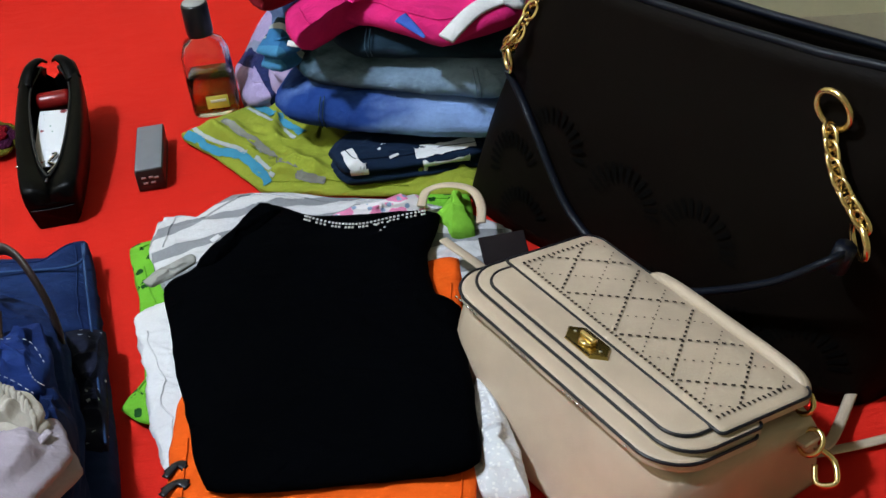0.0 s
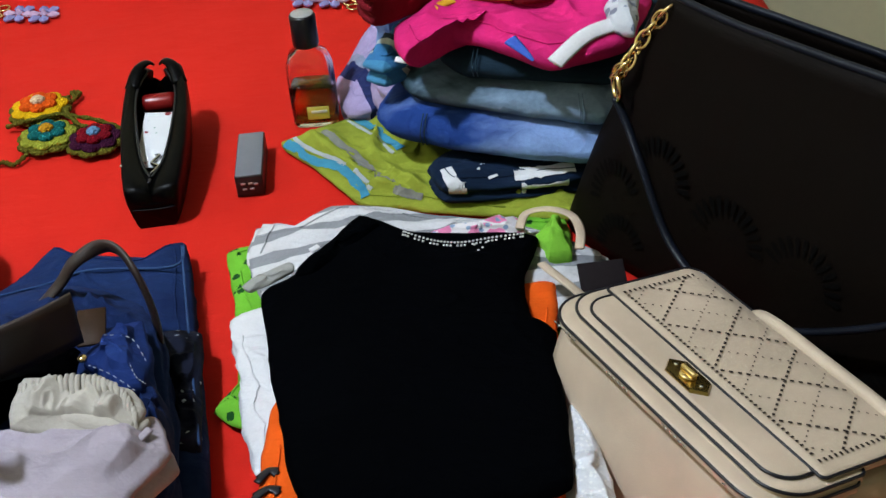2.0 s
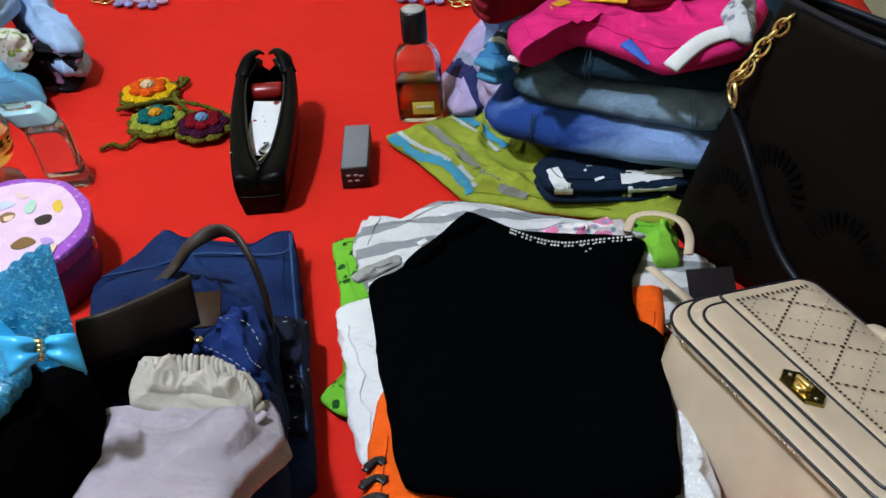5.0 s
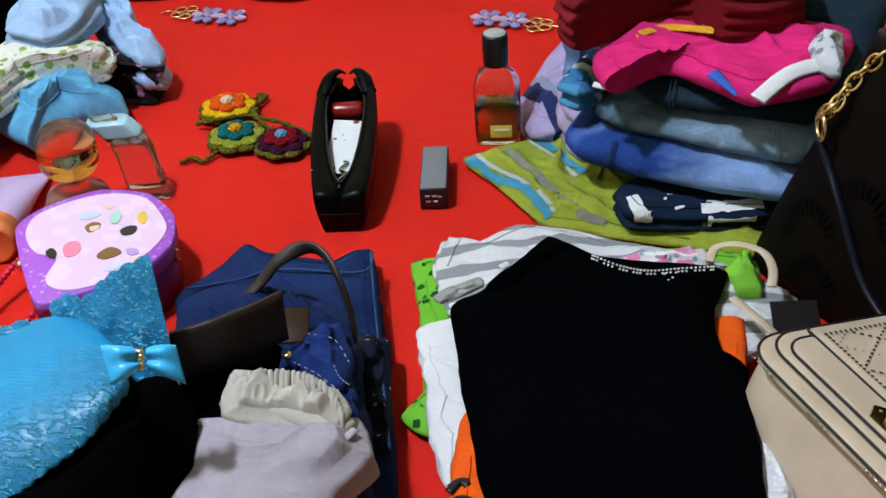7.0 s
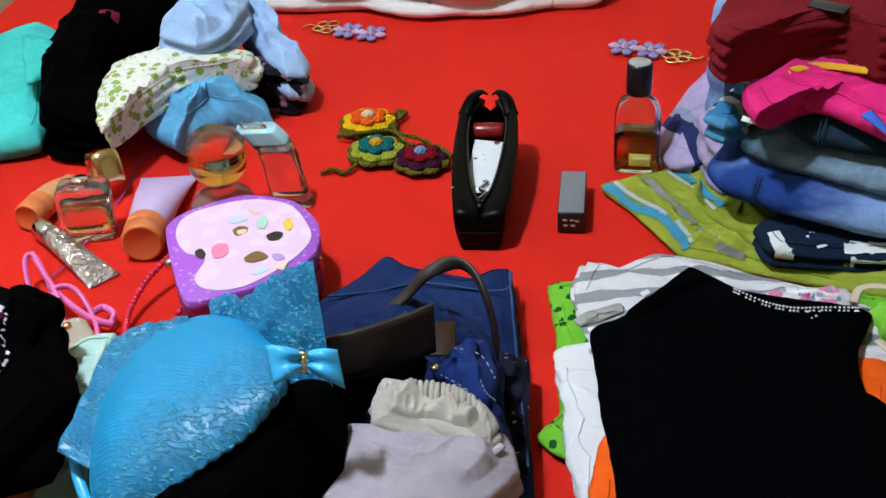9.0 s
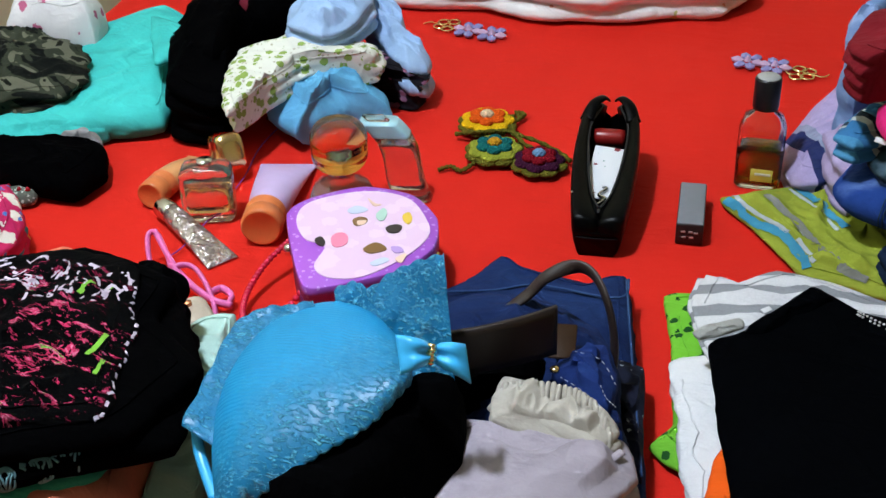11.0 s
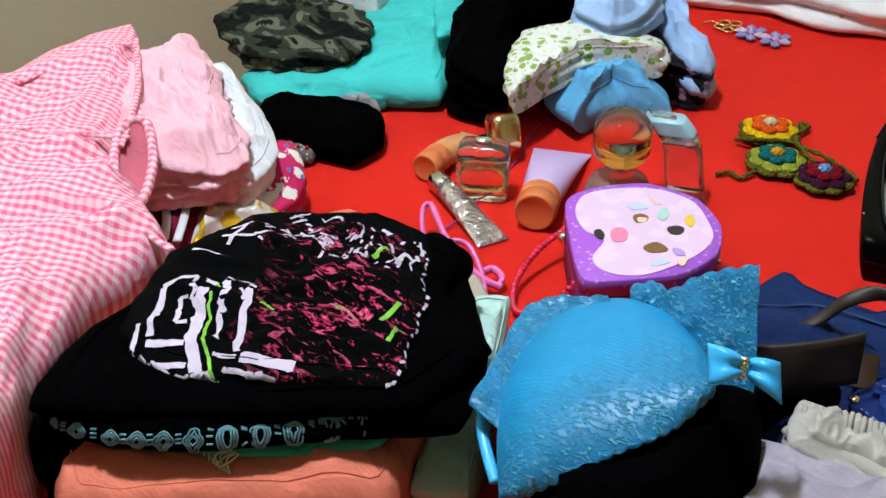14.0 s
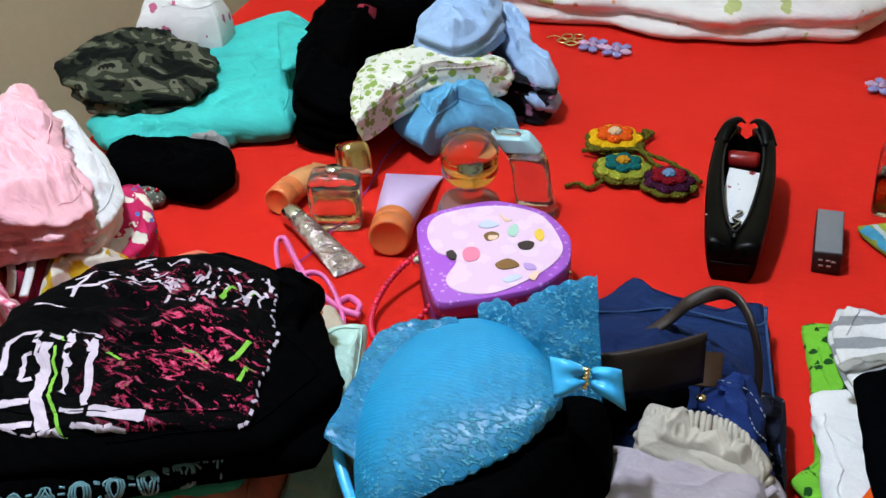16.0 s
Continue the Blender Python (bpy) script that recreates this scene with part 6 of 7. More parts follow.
    # Black cloth gives the cup's dark inside its shade by colour.
    piece(cup, "inner_cup", [(-0.509, 0.42), (-0.473, 0.483), (-0.436, 0.548), (-0.408, 0.542), (-0.391, 0.498), (-0.403, 0.446), (-0.432, 0.405), (-0.477, 0.402)], 0.004, 0.127, BLACK_CLOTH, "black inner cup, shade put into its colour", wrinkle=0.003, seed=65, slope=(0.3, 0.05))
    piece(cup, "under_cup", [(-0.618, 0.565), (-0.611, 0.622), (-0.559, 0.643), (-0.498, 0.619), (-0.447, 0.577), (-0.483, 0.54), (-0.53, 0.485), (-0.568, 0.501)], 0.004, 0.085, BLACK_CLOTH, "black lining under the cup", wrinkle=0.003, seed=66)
    side = [Vector(p) - cup.location for p in ((-0.57, 0.464, 0.115), (-0.562, 0.452, 0.1), (-0.536, 0.427, 0.09))]
    part("elastic", sweep(spline(side, 20), 0.004, 8, flat=0.6), BOW_SATIN, cup, "bright blue elastic")
    centre = Vector((-0.412, 0.500, 0.189)) - cup.location
    for sx in (-1, 1):
        bm = bmesh.new()
        rows = []
        for k in range(12):
            u = k / 11
            hh = 0.0055 + 0.0070 * u ** 0.6
            row = []
            for j in range(9):
                v = j / 8 * 2 - 1
                row.append(bm.verts.new((sx * (0.002 + 0.0205 * u - 0.0022 * u * v * sx), -0.004 - 0.006 * math.sin(u * math.pi) + 0.003 * math.cos(v * 6) * (1 - u), v * hh - 0.006 * u * (1 if sx > 0 else 0.3))))
            rows.append(row)
        for r, q in zip(rows, rows[1:]):
            for j in range(8):
                bm.faces.new((r[j], r[j + 1], q[j + 1], q[j]))
        ext = bmesh.ops.extrude_face_region(bm, geom=bm.faces[:])
        for v in ext["geom"]:
            if isinstance(v, bmesh.types.BMVert):
                v.co.y += 0.0025
        lp = part("bow_loop", bm, BOW_SATIN, cup, "bright blue satin ribbon loop")
        lp.matrix_local = Matrix.Translation(centre) @ pose(0, 0, 0, -40, 7, 27) @ Matrix.Scale(0.96, 4)
    for k in range(5):
        part("stone", block((0.0055, 0.0032, 0.0030), (centre.x + 0.0006 * (k % 2), centre.y - 0.006 + 0.0010 * k, centre.z - 0.004 + 0.0024 * k), 0.001, 1), GOLD, cup, "gold stone clasp")


bra()

# ---- brown bag handles and denim details ----
def leather_handle():
    h = thing("leather_handle", (-0.4, 0.656, 0.095), "dark brown leather bag handles on the denim", "handle")
    base = Vector(h.location)
    arch = [Vector(p) - base for p in ((-0.452, 0.688, 0.074), (-0.427, 0.709, 0.095), (-0.413, 0.715, 0.112), (-0.394, 0.723, 0.121), (-0.377, 0.718, 0.121), (-0.361, 0.703, 0.110), (-0.352, 0.695, 0.085), (-0.350, 0.690, 0.060), (-0.353, 0.684, 0.045))]
    part("arched_handle", sweep(spline(arch, 40), 0.0058, 10, flat=0.45, up=(0.75, 0.65, 0.1)), BROWN_LEATHER, h, "narrow arched brown leather handle")
    bm = bmesh.new()
    rows = []
    lo, hi = [(-0.442, 0.573), (-0.412, 0.602), (-0.375, 0.629)], [(-0.436, 0.577), (-0.408, 0.607), (-0.377, 0.634)]
    for k in range(24):
        u = k / 23 * 2
        i = min(int(u), 1)
        f = u - i
        p = Vector((*lo[i], 0.108)).lerp(Vector((*lo[i + 1], 0.108)), f) - base
        q = Vector((*hi[i], 0.145)).lerp(Vector((*hi[i + 1], 0.145)), f) - base
        bow = 0.010 * math.sin(k / 23 * math.pi)
        row = []
        for j in range(7):
            v = p.lerp(q, j / 6) + Vector((0.5, -0.8, 0.3)) * bow
            row.append(bm.verts.new(v))
        rows.append(row)
    for r, q in zip(rows, rows[1:]):
        for j in range(6):
            bm.faces.new((r[j], r[j + 1], q[j + 1], q[j]))
    ext = bmesh.ops.extrude_face_region(bm, geom=bm.faces[:])
    for v in ext["geom"]:
        if isinstance(v, bmesh.types.BMVert):
            v.co += Vector((-0.002, 0.003, 0.0))
    part("wide_strap", bm, BROWN_LEATHER, h, "wide flat brown leather strap")


leather_handle()


def denim_details():
    jk = bpy.data.objects["denim_jacket"]
    mat = leather_mat("tan_leather_patch", (0.032, 0.016, 0.008), spec=0.05)
    p = part("leather_patch", block((0.020, 0.030, 0.002), (0, 0, 0), 0.0007), mat, jk, "brown leather waistband patch")
    p.location = Vector((-0.378, 0.65, 0.1035)) - jk.location
    p.rotation_euler = (0.35, 0, 0.25)
    r = part("rivet", lathe([(0.0035, 0), (0.0035, 0.002), (0.002, 0.003), (0.0005, 0.0032)], 16), GOLD, jk, "brass trouser button")
    r.location = Vector((-0.371, 0.613, 0.106)) - jk.location
    thread = plain_mat("pale_thread", (0.30, 0.28, 0.25), 0.8)
    sk = bpy.data.objects["denim_skirt"]
    for pts in ([(-0.527, 0.773), (-0.487, 0.792), (-0.454, 0.813), (-0.384, 0.819), (-0.383, 0.85)], [(-0.385, 0.849), (-0.346, 0.734), (-0.303, 0.61)]):
        part("seam", sweep(spline([Vector((x, y, 0.0325)) - sk.location for x, y in pts], 30), 0.0011, 6), denim_mat("seam_denim", (0.02, 0.05, 0.14), (0.05, 0.1, 0.22)), sk)


denim_details()
DOTTED = spot_mat("navy_dotted", (0.006, 0.008, 0.02), (0.35, 0.4, 0.45), 95, 0.13)
garment("dotted_shirt", [(-0.369, 0.737), (-0.337, 0.736), (-0.318, 0.669), (-0.303, 0.61), (-0.317, 0.607), (-0.342, 0.672)], 0.02, 0.014, DOTTED, "navy cloth with tiny white dots", wrinkle=0.004, seed=70, group=DN)
INDIGO = denim_mat("bright_indigo_denim", (0.012, 0.03, 0.14), (0.03, 0.08, 0.24), 0.4)
garment("denim_shorts", [(-0.378, 0.662), (-0.352, 0.675), (-0.328, 0.628), (-0.324, 0.595), (-0.345, 0.594), (-0.369, 0.615), (-0.379, 0.62), (-0.38, 0.635)], 0.066, 0.034, INDIGO, "indigo denim shorts with stitched pocket", layers=2, wrinkle=0.006, seed=71, group=DN)
garment("denim_shorts", [(-0.338, 0.607), (-0.325, 0.615), (-0.31, 0.594), (-0.301, 0.559), (-0.318, 0.567)], 0.055, 0.034, DENIM_D, "dark denim waistband folded over", wrinkle=0.006, seed=72, group=DN)
# Black slab put in for the shadow between bra and denim.
garment("black_cloth", [(-0.46, 0.597), (-0.422, 0.619), (-0.387, 0.647), (-0.379, 0.619), (-0.408, 0.596), (-0.424, 0.561), (-0.427, 0.53), (-0.449, 0.543)], 0.024, 0.072, BLACK_CLOTH, "black slab standing in for shadow between bra and denim", wrinkle=0.005, seed=73, group=DN)

# waistband and hems on the lilac and beige trousers
lt = bpy.data.objects["lilac_trousers"]
for z, pts in ((0.109, [(-0.409, 0.534), (-0.377, 0.534), (-0.354, 0.533), (-0.326, 0.526), (-0.310, 0.530), (-0.302, 0.545)]),):
    part("hem", sweep(spline([Vector((x, y, z)) - lt.location for x, y in pts], 40), 0.0032, 8, flat=0.5), LILAC, lt, "stitched hem ridge")
bt = bpy.data.objects["beige_trousers"]
waist = spline([(-0.394, 0.571, 0.118), (-0.365, 0.572, 0.125), (-0.341, 0.571, 0.126), (-0.324, 0.565, 0.122), (-0.312, 0.553, 0.112)], 26)
for k, q in enumerate(waist):
    g = 0.8 + 0.5 * noise.noise((k * 2.3, 4, 0))
    q = q - bt.location + Vector((0, 0.003 * noise.noise((k * 1.7, 0, 0)), 0))
    lean = 0.0025 * noise.noise((k * 0.9, 7, 0))
    part("gather", sweep(spline([q + Vector((-0.002 + lean, 0.007 * g, -0.005)), q + Vector((0, 0, 0.0015)), q + Vector((0.002 - lean, -0.009 * g, -0.003)), q + Vector((0.003, -0.015 * g, -0.009))], 14), lambda v, g=g: 0.0019 * g * (1 - abs(2 * v - 1) * 0.5) + 0.0006, 7), BEIGE_COTTON, bt)
for z, pts in ((0.112, [(-0.394, 0.556), (-0.360, 0.552), (-0.335, 0.546), (-0.318, 0.540)]), (0.106, [(-0.398, 0.560), (-0.370, 0.546), (-0.340, 0.540), (-0.316, 0.545), (-0.308, 0.556)])):
    part("fold", sweep(spline([Vector((x, y, z)) - bt.location for x, y in pts], 30), lambda v: 0.0075 * math.sin(math.pi * (0.12 + 0.76 * v)) + 0.001, 10, flat=0.8), BEIGE_COTTON, bt, "soft rolled beige fold")

# ---- details on the shirt stack ----
bk = bpy.data.objects["black_shirt"]
rhine = plain_mat("rhinestone", (0.75, 0.75, 0.75), 0.15, 0.4)
neck = spline([(x, y, 0) for x, y in [(-0.189, 0.84), (-0.164, 0.828), (-0.141, 0.825), (-0.116, 0.832), (-0.091, 0.838)]], 34)
for k, q in enumerate(neck):
    for dy in (0, 0.0045):
        if k % 4 == 3 and dy:
            continue
        part("rhinestone", block((0.0022, 0.0022, 0.0016), (q.x - bk.location.x, q.y - dy - bk.location.y, 0.0535), 0.0006, 1), rhine, bk)
for x, y in [(-0.129, 0.822), (-0.125, 0.814), (-0.122, 0.818), (-0.126, 0.808), (-0.12, 0.825)]:
    part("rhinestone", block((0.0022, 0.0022, 0.0016), (x - bk.location.x, y - bk.location.y, 0.0535), 0.0006, 1), rhine, bk)
FLORAL_PINK = spot_mat("pink_floral_jersey", (0.72, 0.68, 0.70), (0.72, 0.22, 0.40), 70, 0.42, 0, (0.25, 0.35, 0.5))
garment("floral_vest", [(-0.173, 0.848), (-0.159, 0.857), (-0.131, 0.86), (-0.099, 0.876), (-0.09, 0.855), (-0.111, 0.846), (-0.138, 0.839)], 0.036, 0.014, FLORAL_PINK, "white vest with a pink floral print", wrinkle=0.003, seed=75, group=SS)
garment("sheer_label", [(-0.307, 0.763), (-0.298, 0.78), (-0.277, 0.798), (-0.27, 0.788), (-0.285, 0.771), (-0.3, 0.758)], 0.05, 0.005, cloth_mat("grey_satin_label", (0.35, 0.35, 0.33), 0.5), "translucent grey garment label", "label", wrinkle=0.001, seed=76)
garment("green_vest", [(-0.084, 0.853), (-0.071, 0.878), (-0.055, 0.871), (-0.051, 0.83), (-0.07, 0.828)], 0.02, 0.03, cloth_mat("lime_cotton", (0.22, 0.55, 0.05)), "lime green cotton vest under the strap", wrinkle=0.006, seed=77, group=SS)
garment("black_neckline", [(-0.269, 0.783), (-0.249, 0.826), (-0.229, 0.863), (-0.211, 0.853), (-0.236, 0.807), (-0.255, 0.782)], 0.046, 0.012, NAVY_BLACK, "black strap of the top folded back", "strap", wrinkle=0.002, seed=78, group=SS)
os_ = bpy.data.objects["orange_shirt"]
for k in range(5):
    a = [(-0.251, 0.574), (-0.239, 0.582), (-0.25, 0.558), (-0.234, 0.565), (-0.247, 0.543), (-0.23, 0.548)]
    p, q = a[(k % 3) * 2], a[(k % 3) * 2 + 1]
    part("print_bar", sweep(spline([Vector((p[0], p[1] - 0.004 * (k // 3), 0.0385)) - os_.location, Vector(((p[0] + q[0]) / 2, (p[1] + q[1]) / 2 + 0.003, 0.0392)) - os_.location, Vector((q[0], q[1] - 0.004 * (k // 3), 0.0385)) - os_.location], 12), 0.003, 6, flat=0.3, up=(0, 0, 1)), BLACK_EDGE, os_)
# silver-flecked white hem beside the purse
GLITTER = spot_mat("white_glitter_cotton", (0.68, 0.69, 0.72), (0.85, 0.85, 0.85), 260, 0.3)
garment("glitter_shirt", [(-0.048, 0.662), (-0.026, 0.621), (-0.014, 0.574), (-0.012, 0.549), (-0.041, 0.551), (-0.056, 0.586)], 0.018, 0.02, GLITTER, "white shirt with silver glitter print", wrinkle=0.004, seed=79, group=SS)

# ---- pink shirt trims and red shirt print ----
ps = bpy.data.objects["pink_shirt"]


def band(owner, points, z, width, mat, name, label=""):
    path = [Vector((x, y, z)) - owner.location for x, y in points] if isinstance(z, float) else [Vector((x, y, zz)) - owner.location for (x, y), zz in zip(points, z)]
    part(name, sweep(spline(path, 40), width, 8, flat=0.25, up=(0, -0.5, 0.85)), mat, owner, label)


band(ps, [(-0.067, 0.929), (-0.042, 0.963), (-0.01, 0.984)], (0.160, 0.168, 0.170), 0.0075, WHITE_CLOTH, "white_band", "white cotton band")
band(ps, [(-0.207, 0.974), (-0.187, 0.971), (-0.166, 1.001), (-0.117, 1.009)], (0.143, 0.143, 0.143, 0.143), 0.003, WHITE_CLOTH, "white_trim")
band(ps, [(-0.175, 1.015), (-0.15, 1.032), (-0.108, 1.03)], (0.172, 0.173, 0.173), 0.004, cloth_mat("yellow_trim", (0.80, 0.42, 0.03)), "yellow_trim", "yellow stripe")
band(ps, [(-0.105, 0.955), (-0.093, 0.938), (-0.084, 0.926)], (0.169, 0.167, 0.164), lambda u: 0.0062 - 0.005 * u, cloth_mat("royal_blue_print", (0.05, 0.12, 0.5)), "blue_print")
garment("grey_sock", [(-0.029, 1.008), (-0.017, 1.036), (0.002, 1.029), (-0.002, 0.962), (-0.02, 0.971)], 0.16, 0.02, spot_mat("grey_print", (0.5, 0.52, 0.55), (0.2, 0.22, 0.28), 80, 0.35), "white and grey printed cloth end", "sock", wrinkle=0.005, seed=80, group=RP)

lw = part("hanger_loop", block((0.009, 0.005, 0.0015), (0, 0, 0), 0.0005), WHITE_CLOTH, bk, "small white hanger loop")
lw.location = Vector((-0.258, 0.812, 0.056)) - bk.location
lw.rotation_euler = (0.2, 0, 0.9)
rs = bpy.data.objects["red_shirt"]
lab = part("neck_label", block((0.034, 0.016, 0.0014), (0, 0, 0), 0.0004), BLACK_EDGE, rs, "black woven neck label")
lab.location = Vector((-0.148, 1.055, 0.219)) - rs.location
lab.rotation_euler = (0.1, 0, -0.35)
for k in range(4):
    bar = part("print_bar", block((0.011, 0.009, 0.0012), (0, 0, 0), 0.0004), WHITE_CLOTH, rs, "white printed bar")
    bar.location = Vector((-0.112, 1.090, 0.219)) + Vector((0.013 * k, -0.004 * k, 0)) - rs.location
garment("folded_jeans", [(-0.262, 1.147), (-0.261, 1.214), (-0.222, 1.253), (-0.217, 1.163), (-0.241, 1.13)], 0.0, 0.16, denim_mat("light_blue_denim", (0.16, 0.26, 0.48), (0.4, 0.5, 0.7), 0.5), "light blue denim behind the red sweatshirt", layers=4, wrinkle=0.005, seed=81, group=RP)

# ---- embroidery on the black top ----
eb = bpy.data.objects["embroidered_top"]
eb_tree = BVHTree.FromPolygons([v.co for v in eb.data.vertices], [tuple(p.vertices) for p in eb.data.polygons])


def on_hem(p):
    spot, up = eb_tree.find_nearest(p)[:2]
    return spot + up * 0.0007


floss = plain_mat("blue_grey_floss", (0.12, 0.26, 0.30), 0.8)
row = spline([(x, y, 0) for x, y in [(-0.795, 0.299), (-0.751, 0.311), (-0.722, 0.33), (-0.691, 0.356), (-0.659, 0.384), (-0.632, 0.415)]], 11)
for k, q in enumerate(row):
    at = q - Vector((eb.location.x, eb.location.y, 0))
    for rr in (0.0062, 0.0044, 0.0026):
        loop = []
        for i in range(16):
            t = 2 * math.pi * i / 16
            r2 = rr * (1 + 0.12 * math.cos(4 * t))
            loop.append(on_hem(Vector((at.x + r2 * math.cos(t) * 0.8, at.y - 0.006 + r2 * math.cos(t) * 0.55 + r2 * 0.25 * math.sin(t), 0.108 + r2 * 0.95 * math.sin(t)))))
        part("embroidered_motif", sweep(loop, 0.0008, 6, True), floss, eb, "blue-grey embroidered loop")
    if k < 10:
        mid2 = (q + row[k + 1]) / 2 - Vector((eb.location.x, eb.location.y, 0))
        for dz in (-0.003, 0.0, 0.003):
            part("stitch", sweep([on_hem(Vector((mid2.x - 0.002, mid2.y - 0.006, 0.109 + dz))), on_hem(Vector((mid2.x + 0.002, mid2.y - 0.005, 0.110 + dz)))], 0.0009, 5), floss, eb)
fringe = bpy.data.objects["green_shirt.001"]
for k in range(9):
    x, y = [(-0.703, 0.354)][0]
    p = Vector((x, y, 0)) - fringe.location
    part("fringe_thread", sweep(spline([Vector((p.x + 0.002 * k, p.y, 0.092)), Vector((p.x - 0.010 + 0.003 * k, p.y - 0.006, 0.089)), Vector((p.x - 0.004 + 0.0025 * ((k * 5) % 9), p.y - 0.010, 0.082))], 14), 0.0007, 5), plain_mat("cream_thread", (0.6, 0.6, 0.45), 0.9), fringe)
garment("black_sleeve", [(-0.729, 0.618), (-0.721, 0.634), (-0.686, 0.622), (-0.678, 0.603), (-0.669, 0.554), (-0.693, 0.556)], 0.03, 0.078, BLACK_CLOTH, "black sleeve hanging off the heap", "sleeve", layers=3, wrinkle=0.005, seed=82, group=BP)
garment("black_jacket", [(-0.722, 0.587), (-0.692, 0.607), (-0.649, 0.581), (-0.63, 0.543), (-0.624, 0.5), (-0.647, 0.477)], 0.0, 0.1, BLACK_CLOTH, "black garment side of the heap", layers=3, wrinkle=0.008, seed=83, group=BP)
sd = thing("jewelled_sandal", (-0.706, 0.649, 0.03), "beige sandal with copper jewels half under the heap", "shoe", turn=-40)
part("sole", block((0.085, 0.05, 0.012), (0, 0, -0.03), 0.005), cloth_mat("cream_suede", (0.52, 0.44, 0.34)), sd)
part("strap", block((0.075, 0.046, 0.028), (0, 0, -0.018), 0.010, 3), cloth_mat("cream_leather", (0.55, 0.46, 0.36)), sd)
copper = plain_mat("copper_jewel", (0.55, 0.24, 0.12), 0.25, 0.9)
for k in range(9):
    part("jewel", lathe([(0.001, 0), (0.004, 0.001), (0.0035, 0.004), (0.001, 0.005)], 8), copper, sd, smooth=False).location = (-0.02 + 0.007 * (k % 4), -0.012 + 0.008 * (k // 4), 0.0095)

# ---- small things by the children's clothes ----
hc = thing("hair_clip", (-1.022, 0.811, 0), "grey beaded hair clip with red stones", "hair clip", turn=-15)
part("body", lathe([(0.001, 0), (0.018, 0.002), (0.021, 0.008), (0.016, 0.016), (0.001, 0.019)], 24, 0.7), spot_mat("grey_beads", (0.10, 0.11, 0.09), (0.45, 0.48, 0.42), 220, 0.35), hc)
for k in range(4):
    part("stone", lathe([(0.001, 0), (0.003, 0.001), (0.001, 0.004)], 8), plain_mat("red_stone", (0.4, 0.01, 0.02), 0.2), hc).location = (-0.012 + 0.008 * k, -0.004 + 0.005 * (k % 2), 0.0165)
thread_path = spline([(x, y, 0.0025) for x, y in [(-0.856, 1.099), (-0.853, 1.049), (-0.847, 0.995), (-0.827, 0.923), (-0.814, 0.807), (-0.815, 0.775)]], 50)
tagged(part("purple_thread", sweep(thread_path, 0.0008, 5), plain_mat("purple_yarn", (0.20, 0.04, 0.30), 0.8)), "thin purple thread lying on the sheet", "thread")
for z0, h, col, nm, sd_ in ((0.0, 0.014, (0.55, 0.02, 0.12), "crimson", 90), (0.012, 0.012, (0.05, 0.32, 0.42), "teal", 91), (0.022, 0.016, (0.5, 0.03, 0.16), "magenta", 92)):
    garment("childs_dress", [(-0.972, 0.665), (-1.005, 0.735), (-0.993, 0.764), (-0.959, 0.745), (-0.935, 0.709), (-0.938, 0.675)], z0, h, spot_mat(nm + "_kids_print", col, (0.7, 0.5, 0.1), 45, 0.25), nm + " printed children's dress in the heap", wrinkle=0.004, seed=sd_, group=GP)
garment("orange_dress", [(-0.992, 0.548), (-1.023, 0.586), (-1.011, 0.607), (-0.965, 0.567), (-0.962, 0.54)], 0.03, 0.035, cloth_mat("deep_orange", (0.75, 0.10, 0.02)), "orange cloth with a white trim", wrinkle=0.006, seed=93, group=GP)
garment("maroon_dress", [(-0.948, 0.544), (-1.004, 0.606), (-0.99, 0.621), (-0.946, 0.568)], 0.03, 0.035, cloth_mat("maroon", (0.22, 0.01, 0.04)), "maroon cloth with white piping", wrinkle=0.006, seed=94, group=GP)
for own, pts in (("orange_dress", [(-0.998, 0.593), (-0.967, 0.568), (-0.942, 0.54)]), ("maroon_dress", [(-0.978, 0.606), (-0.954, 0.577), (-0.93, 0.543)])):
    o = bpy.data.objects[own]
    part("white_trim", sweep(spline([Vector((x, y, 0.07)) - o.location for x, y in pts], 16), 0.004, 8, flat=0.5), WHITE_CLOTH, o)
garment("printed_dress", [(-0.928, 0.553), (-0.962, 0.598), (-0.972, 0.631), (-0.942, 0.652), (-0.905, 0.649), (-0.901, 0.621), (-0.921, 0.585)], 0.03, 0.034, spot_mat("yellow_kids_print", (0.62, 0.58, 0.50), (0.55, 0.36, 0.02), 38, 0.38), "cream children's dress with a yellow print", wrinkle=0.006, seed=98, group=GP)
garment("purple_dress", [(-0.929, 0.571), (-0.94, 0.603), (-0.921, 0.642), (-0.902, 0.652), (-0.907, 0.62)], 0.03, 0.024, spot_mat("purple_kids_print", (0.10, 0.03, 0.22), (0.6, 0.25, 0.05), 60, 0.35), "purple children's dress with an orange print", wrinkle=0.005, seed=99, group=GP)
# gingham sleeve opening, cuffs and placket
gg = bpy.data.objects["gingham_blouse"]
hole = [Vector((x, y, z)) - gg.location for (x, y), z in zip([(-0.995, 0.55), (-1.004, 0.575), (-0.988, 0.579), (-0.952, 0.549), (-0.928, 0.514), (-0.929, 0.497), (-0.964, 0.517)], (0.145, 0.15, 0.15, 0.14, 0.13, 0.128, 0.138))]
part("sleeve_hem", sweep(spline(hole, 40, True), 0.0045, 8, True), GINGHAM, gg, "rolled gingham sleeve hem")
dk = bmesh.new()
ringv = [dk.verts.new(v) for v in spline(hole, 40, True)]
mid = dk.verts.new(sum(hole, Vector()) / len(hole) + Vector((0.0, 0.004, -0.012)))
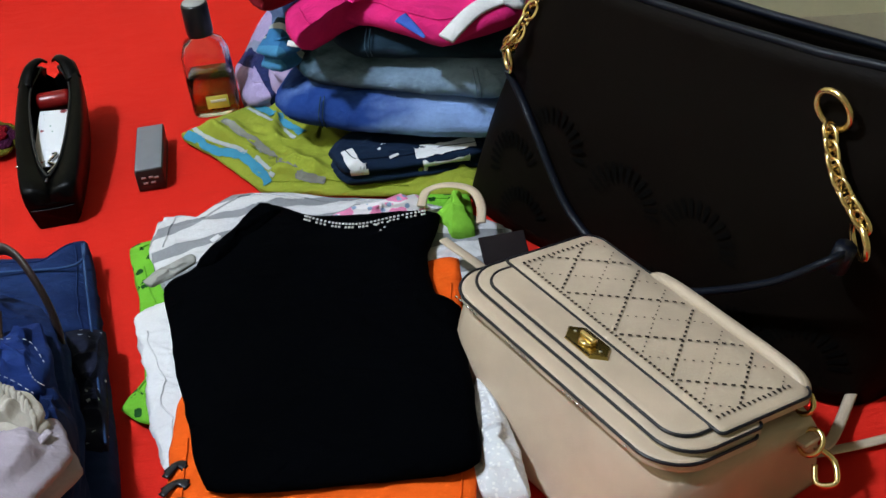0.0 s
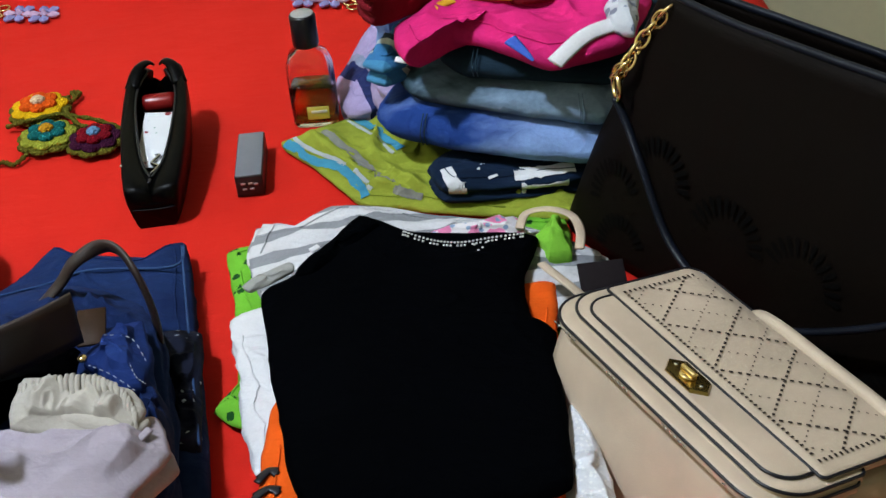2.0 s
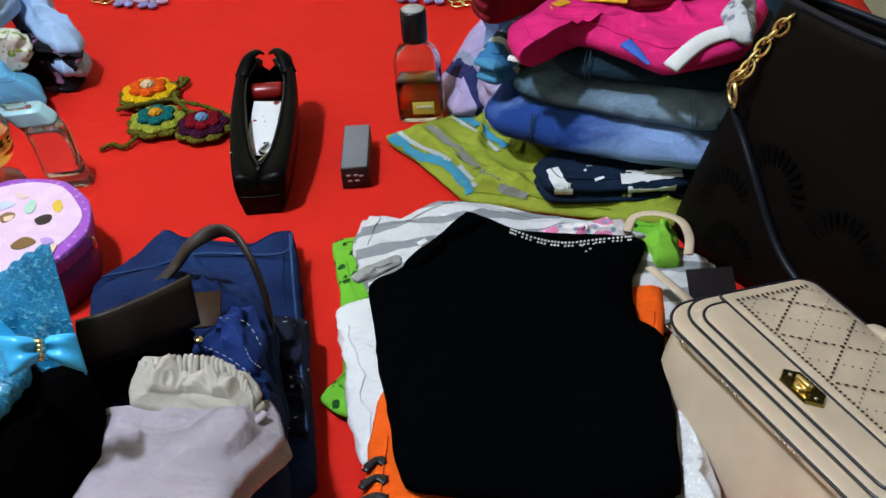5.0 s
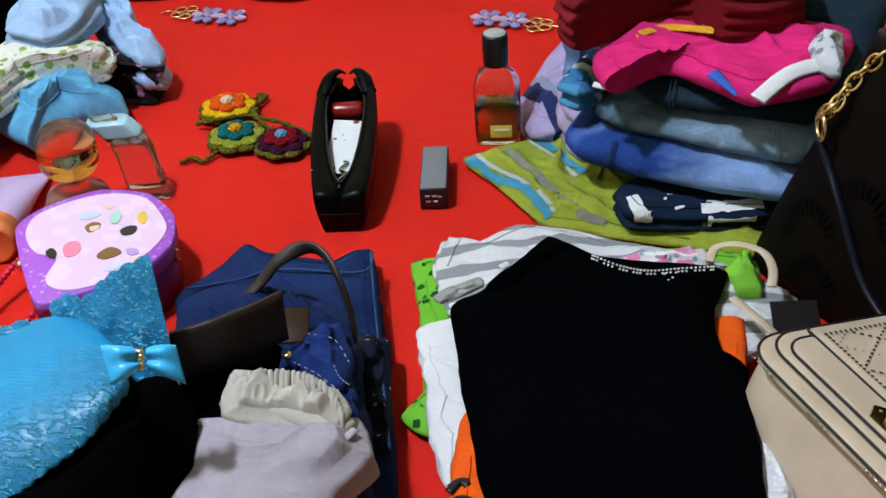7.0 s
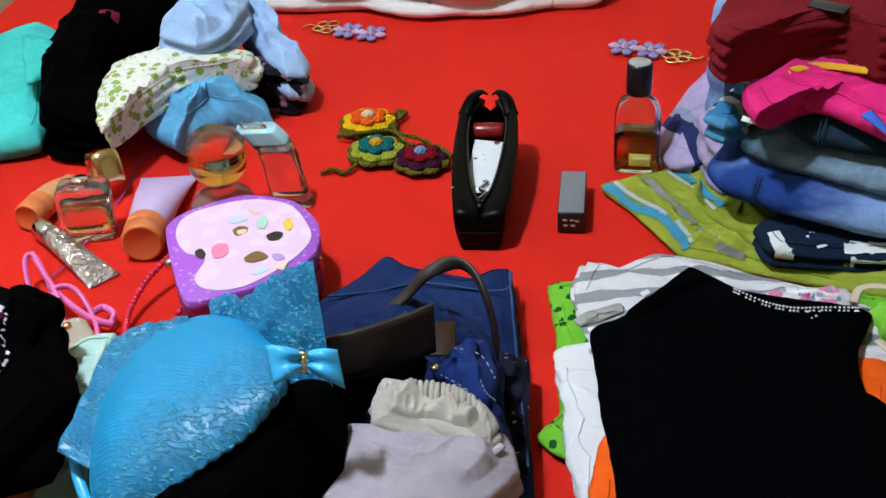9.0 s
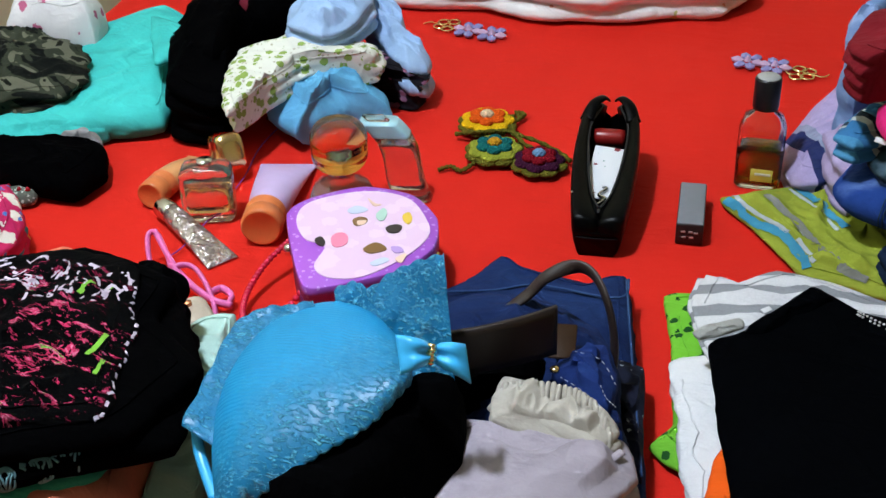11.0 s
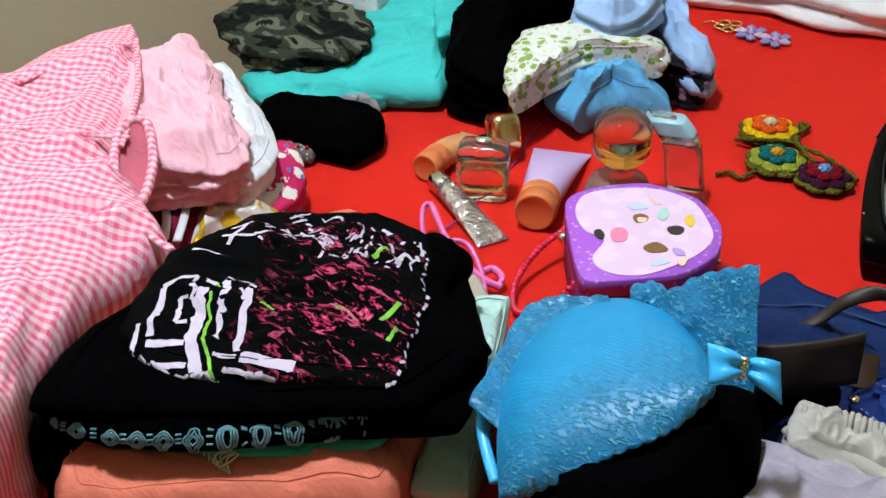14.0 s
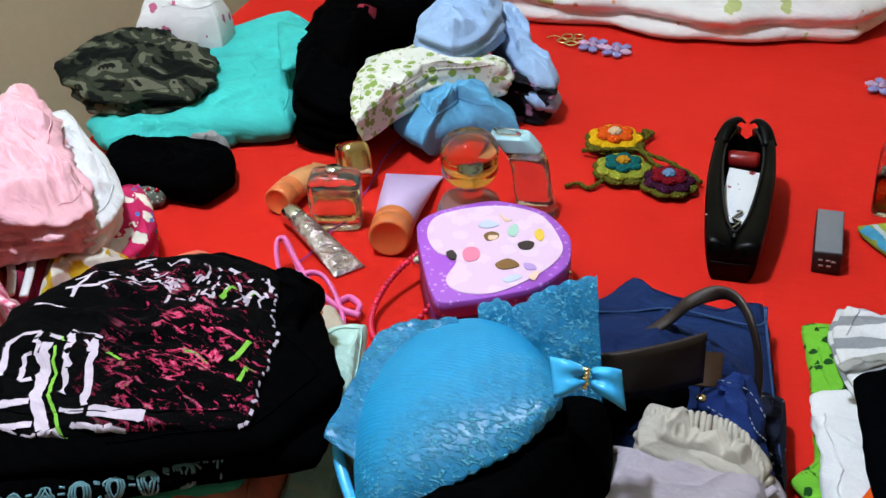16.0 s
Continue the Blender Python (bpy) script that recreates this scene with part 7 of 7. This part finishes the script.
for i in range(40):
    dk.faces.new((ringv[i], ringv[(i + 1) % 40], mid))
# The lining's deeper pink paints the shade inside the sleeve.
part("sleeve_lining", dk, cloth_mat("shaded_pink_lining", (0.5, 0.12, 0.16)), gg, "inside of the sleeve, its shade painted deep pink")
for pts, zz in (([(-1.16, 0.581), (-1.158, 0.62), (-1.153, 0.672), (-1.138, 0.711)], 0.142), ([(-1.082, 0.517), (-1.034, 0.537), (-0.987, 0.557)], 0.146), ([(-1.136, 0.709), (-1.05, 0.628), (-0.982, 0.542)], 0.146), ([(-0.934, 0.504), (-0.879, 0.469), (-0.843, 0.46)], 0.136)):
    part("seam", sweep(spline([Vector((x, y, zz)) - gg.location for x, y in pts], 30), 0.0032, 8, flat=0.7), GINGHAM, gg, "stitched gingham seam")
garment("gingham_cuff", [(-0.91, 0.474), (-0.914, 0.502), (-0.888, 0.505), (-0.876, 0.478), (-0.884, 0.458)], 0.07, 0.04, GINGHAM, "pink gingham cuff of the blouse", "cuff", wrinkle=0.006, seed=95, group=GP)
tqs = bpy.data.objects["turquoise_shirt"]
piece(tqs, "collar_point", [(-1.09, 1.159), (-1.048, 1.156), (-1.02, 1.157), (-1.012, 1.114), (-0.997, 1.058), (-1.007, 1.043)], 0.055, 0.010, TURQ, "pointed turquoise collar end", wrinkle=0.003, seed=102)
# patch on the black trousers by the far side
garment("grey_sock", [(-1.04, 0.888), (-1.009, 0.929), (-0.985, 0.905), (-1.012, 0.882)], 0.0, 0.035, cloth_mat("grey_marl", (0.32, 0.31, 0.31)), "grey marl sock under the turquoise shirt", "sock", wrinkle=0.004, seed=96, group=FP)
garment("black_trousers", [(-0.987, 1.077), (-1.054, 1.256), (-0.984, 1.355), (-0.91, 1.237), (-0.933, 1.114), (-0.917, 1.028)], 0.03, 0.07, BLACK_CLOTH, "black folded trousers with a small red patch", wrinkle=0.008, seed=97, group=FP)
bt2 = bpy.data.objects["black_trousers.002"]
strips(bt2, "patch", [(((-0.954, 1.132), (-0.932, 1.143)), 0.106, 0.009)], cloth_mat("dull_red_patch", (0.20, 0.015, 0.03)), label="small dull red sewn patch")

sh = bpy.data.objects["denim_shorts"]
pale = plain_mat("denim_stitch", (0.28, 0.30, 0.38), 0.8)
for pts in ([(-0.365, 0.64), (-0.345, 0.637), (-0.327, 0.614)], [(-0.365, 0.608), (-0.346, 0.599), (-0.325, 0.584)], [(-0.338, 0.612), (-0.329, 0.598), (-0.32, 0.591)]):
    path = spline([(x, y, 0) for x, y in pts], 16)
    for a_, b_ in zip(path[::2], path[1::2]):
        part("stitch", sweep([Vector((a_.x, a_.y, 0.1055)) - sh.location, Vector((b_.x, b_.y, 0.1055)) - sh.location], 0.0004, 5), pale, sh)
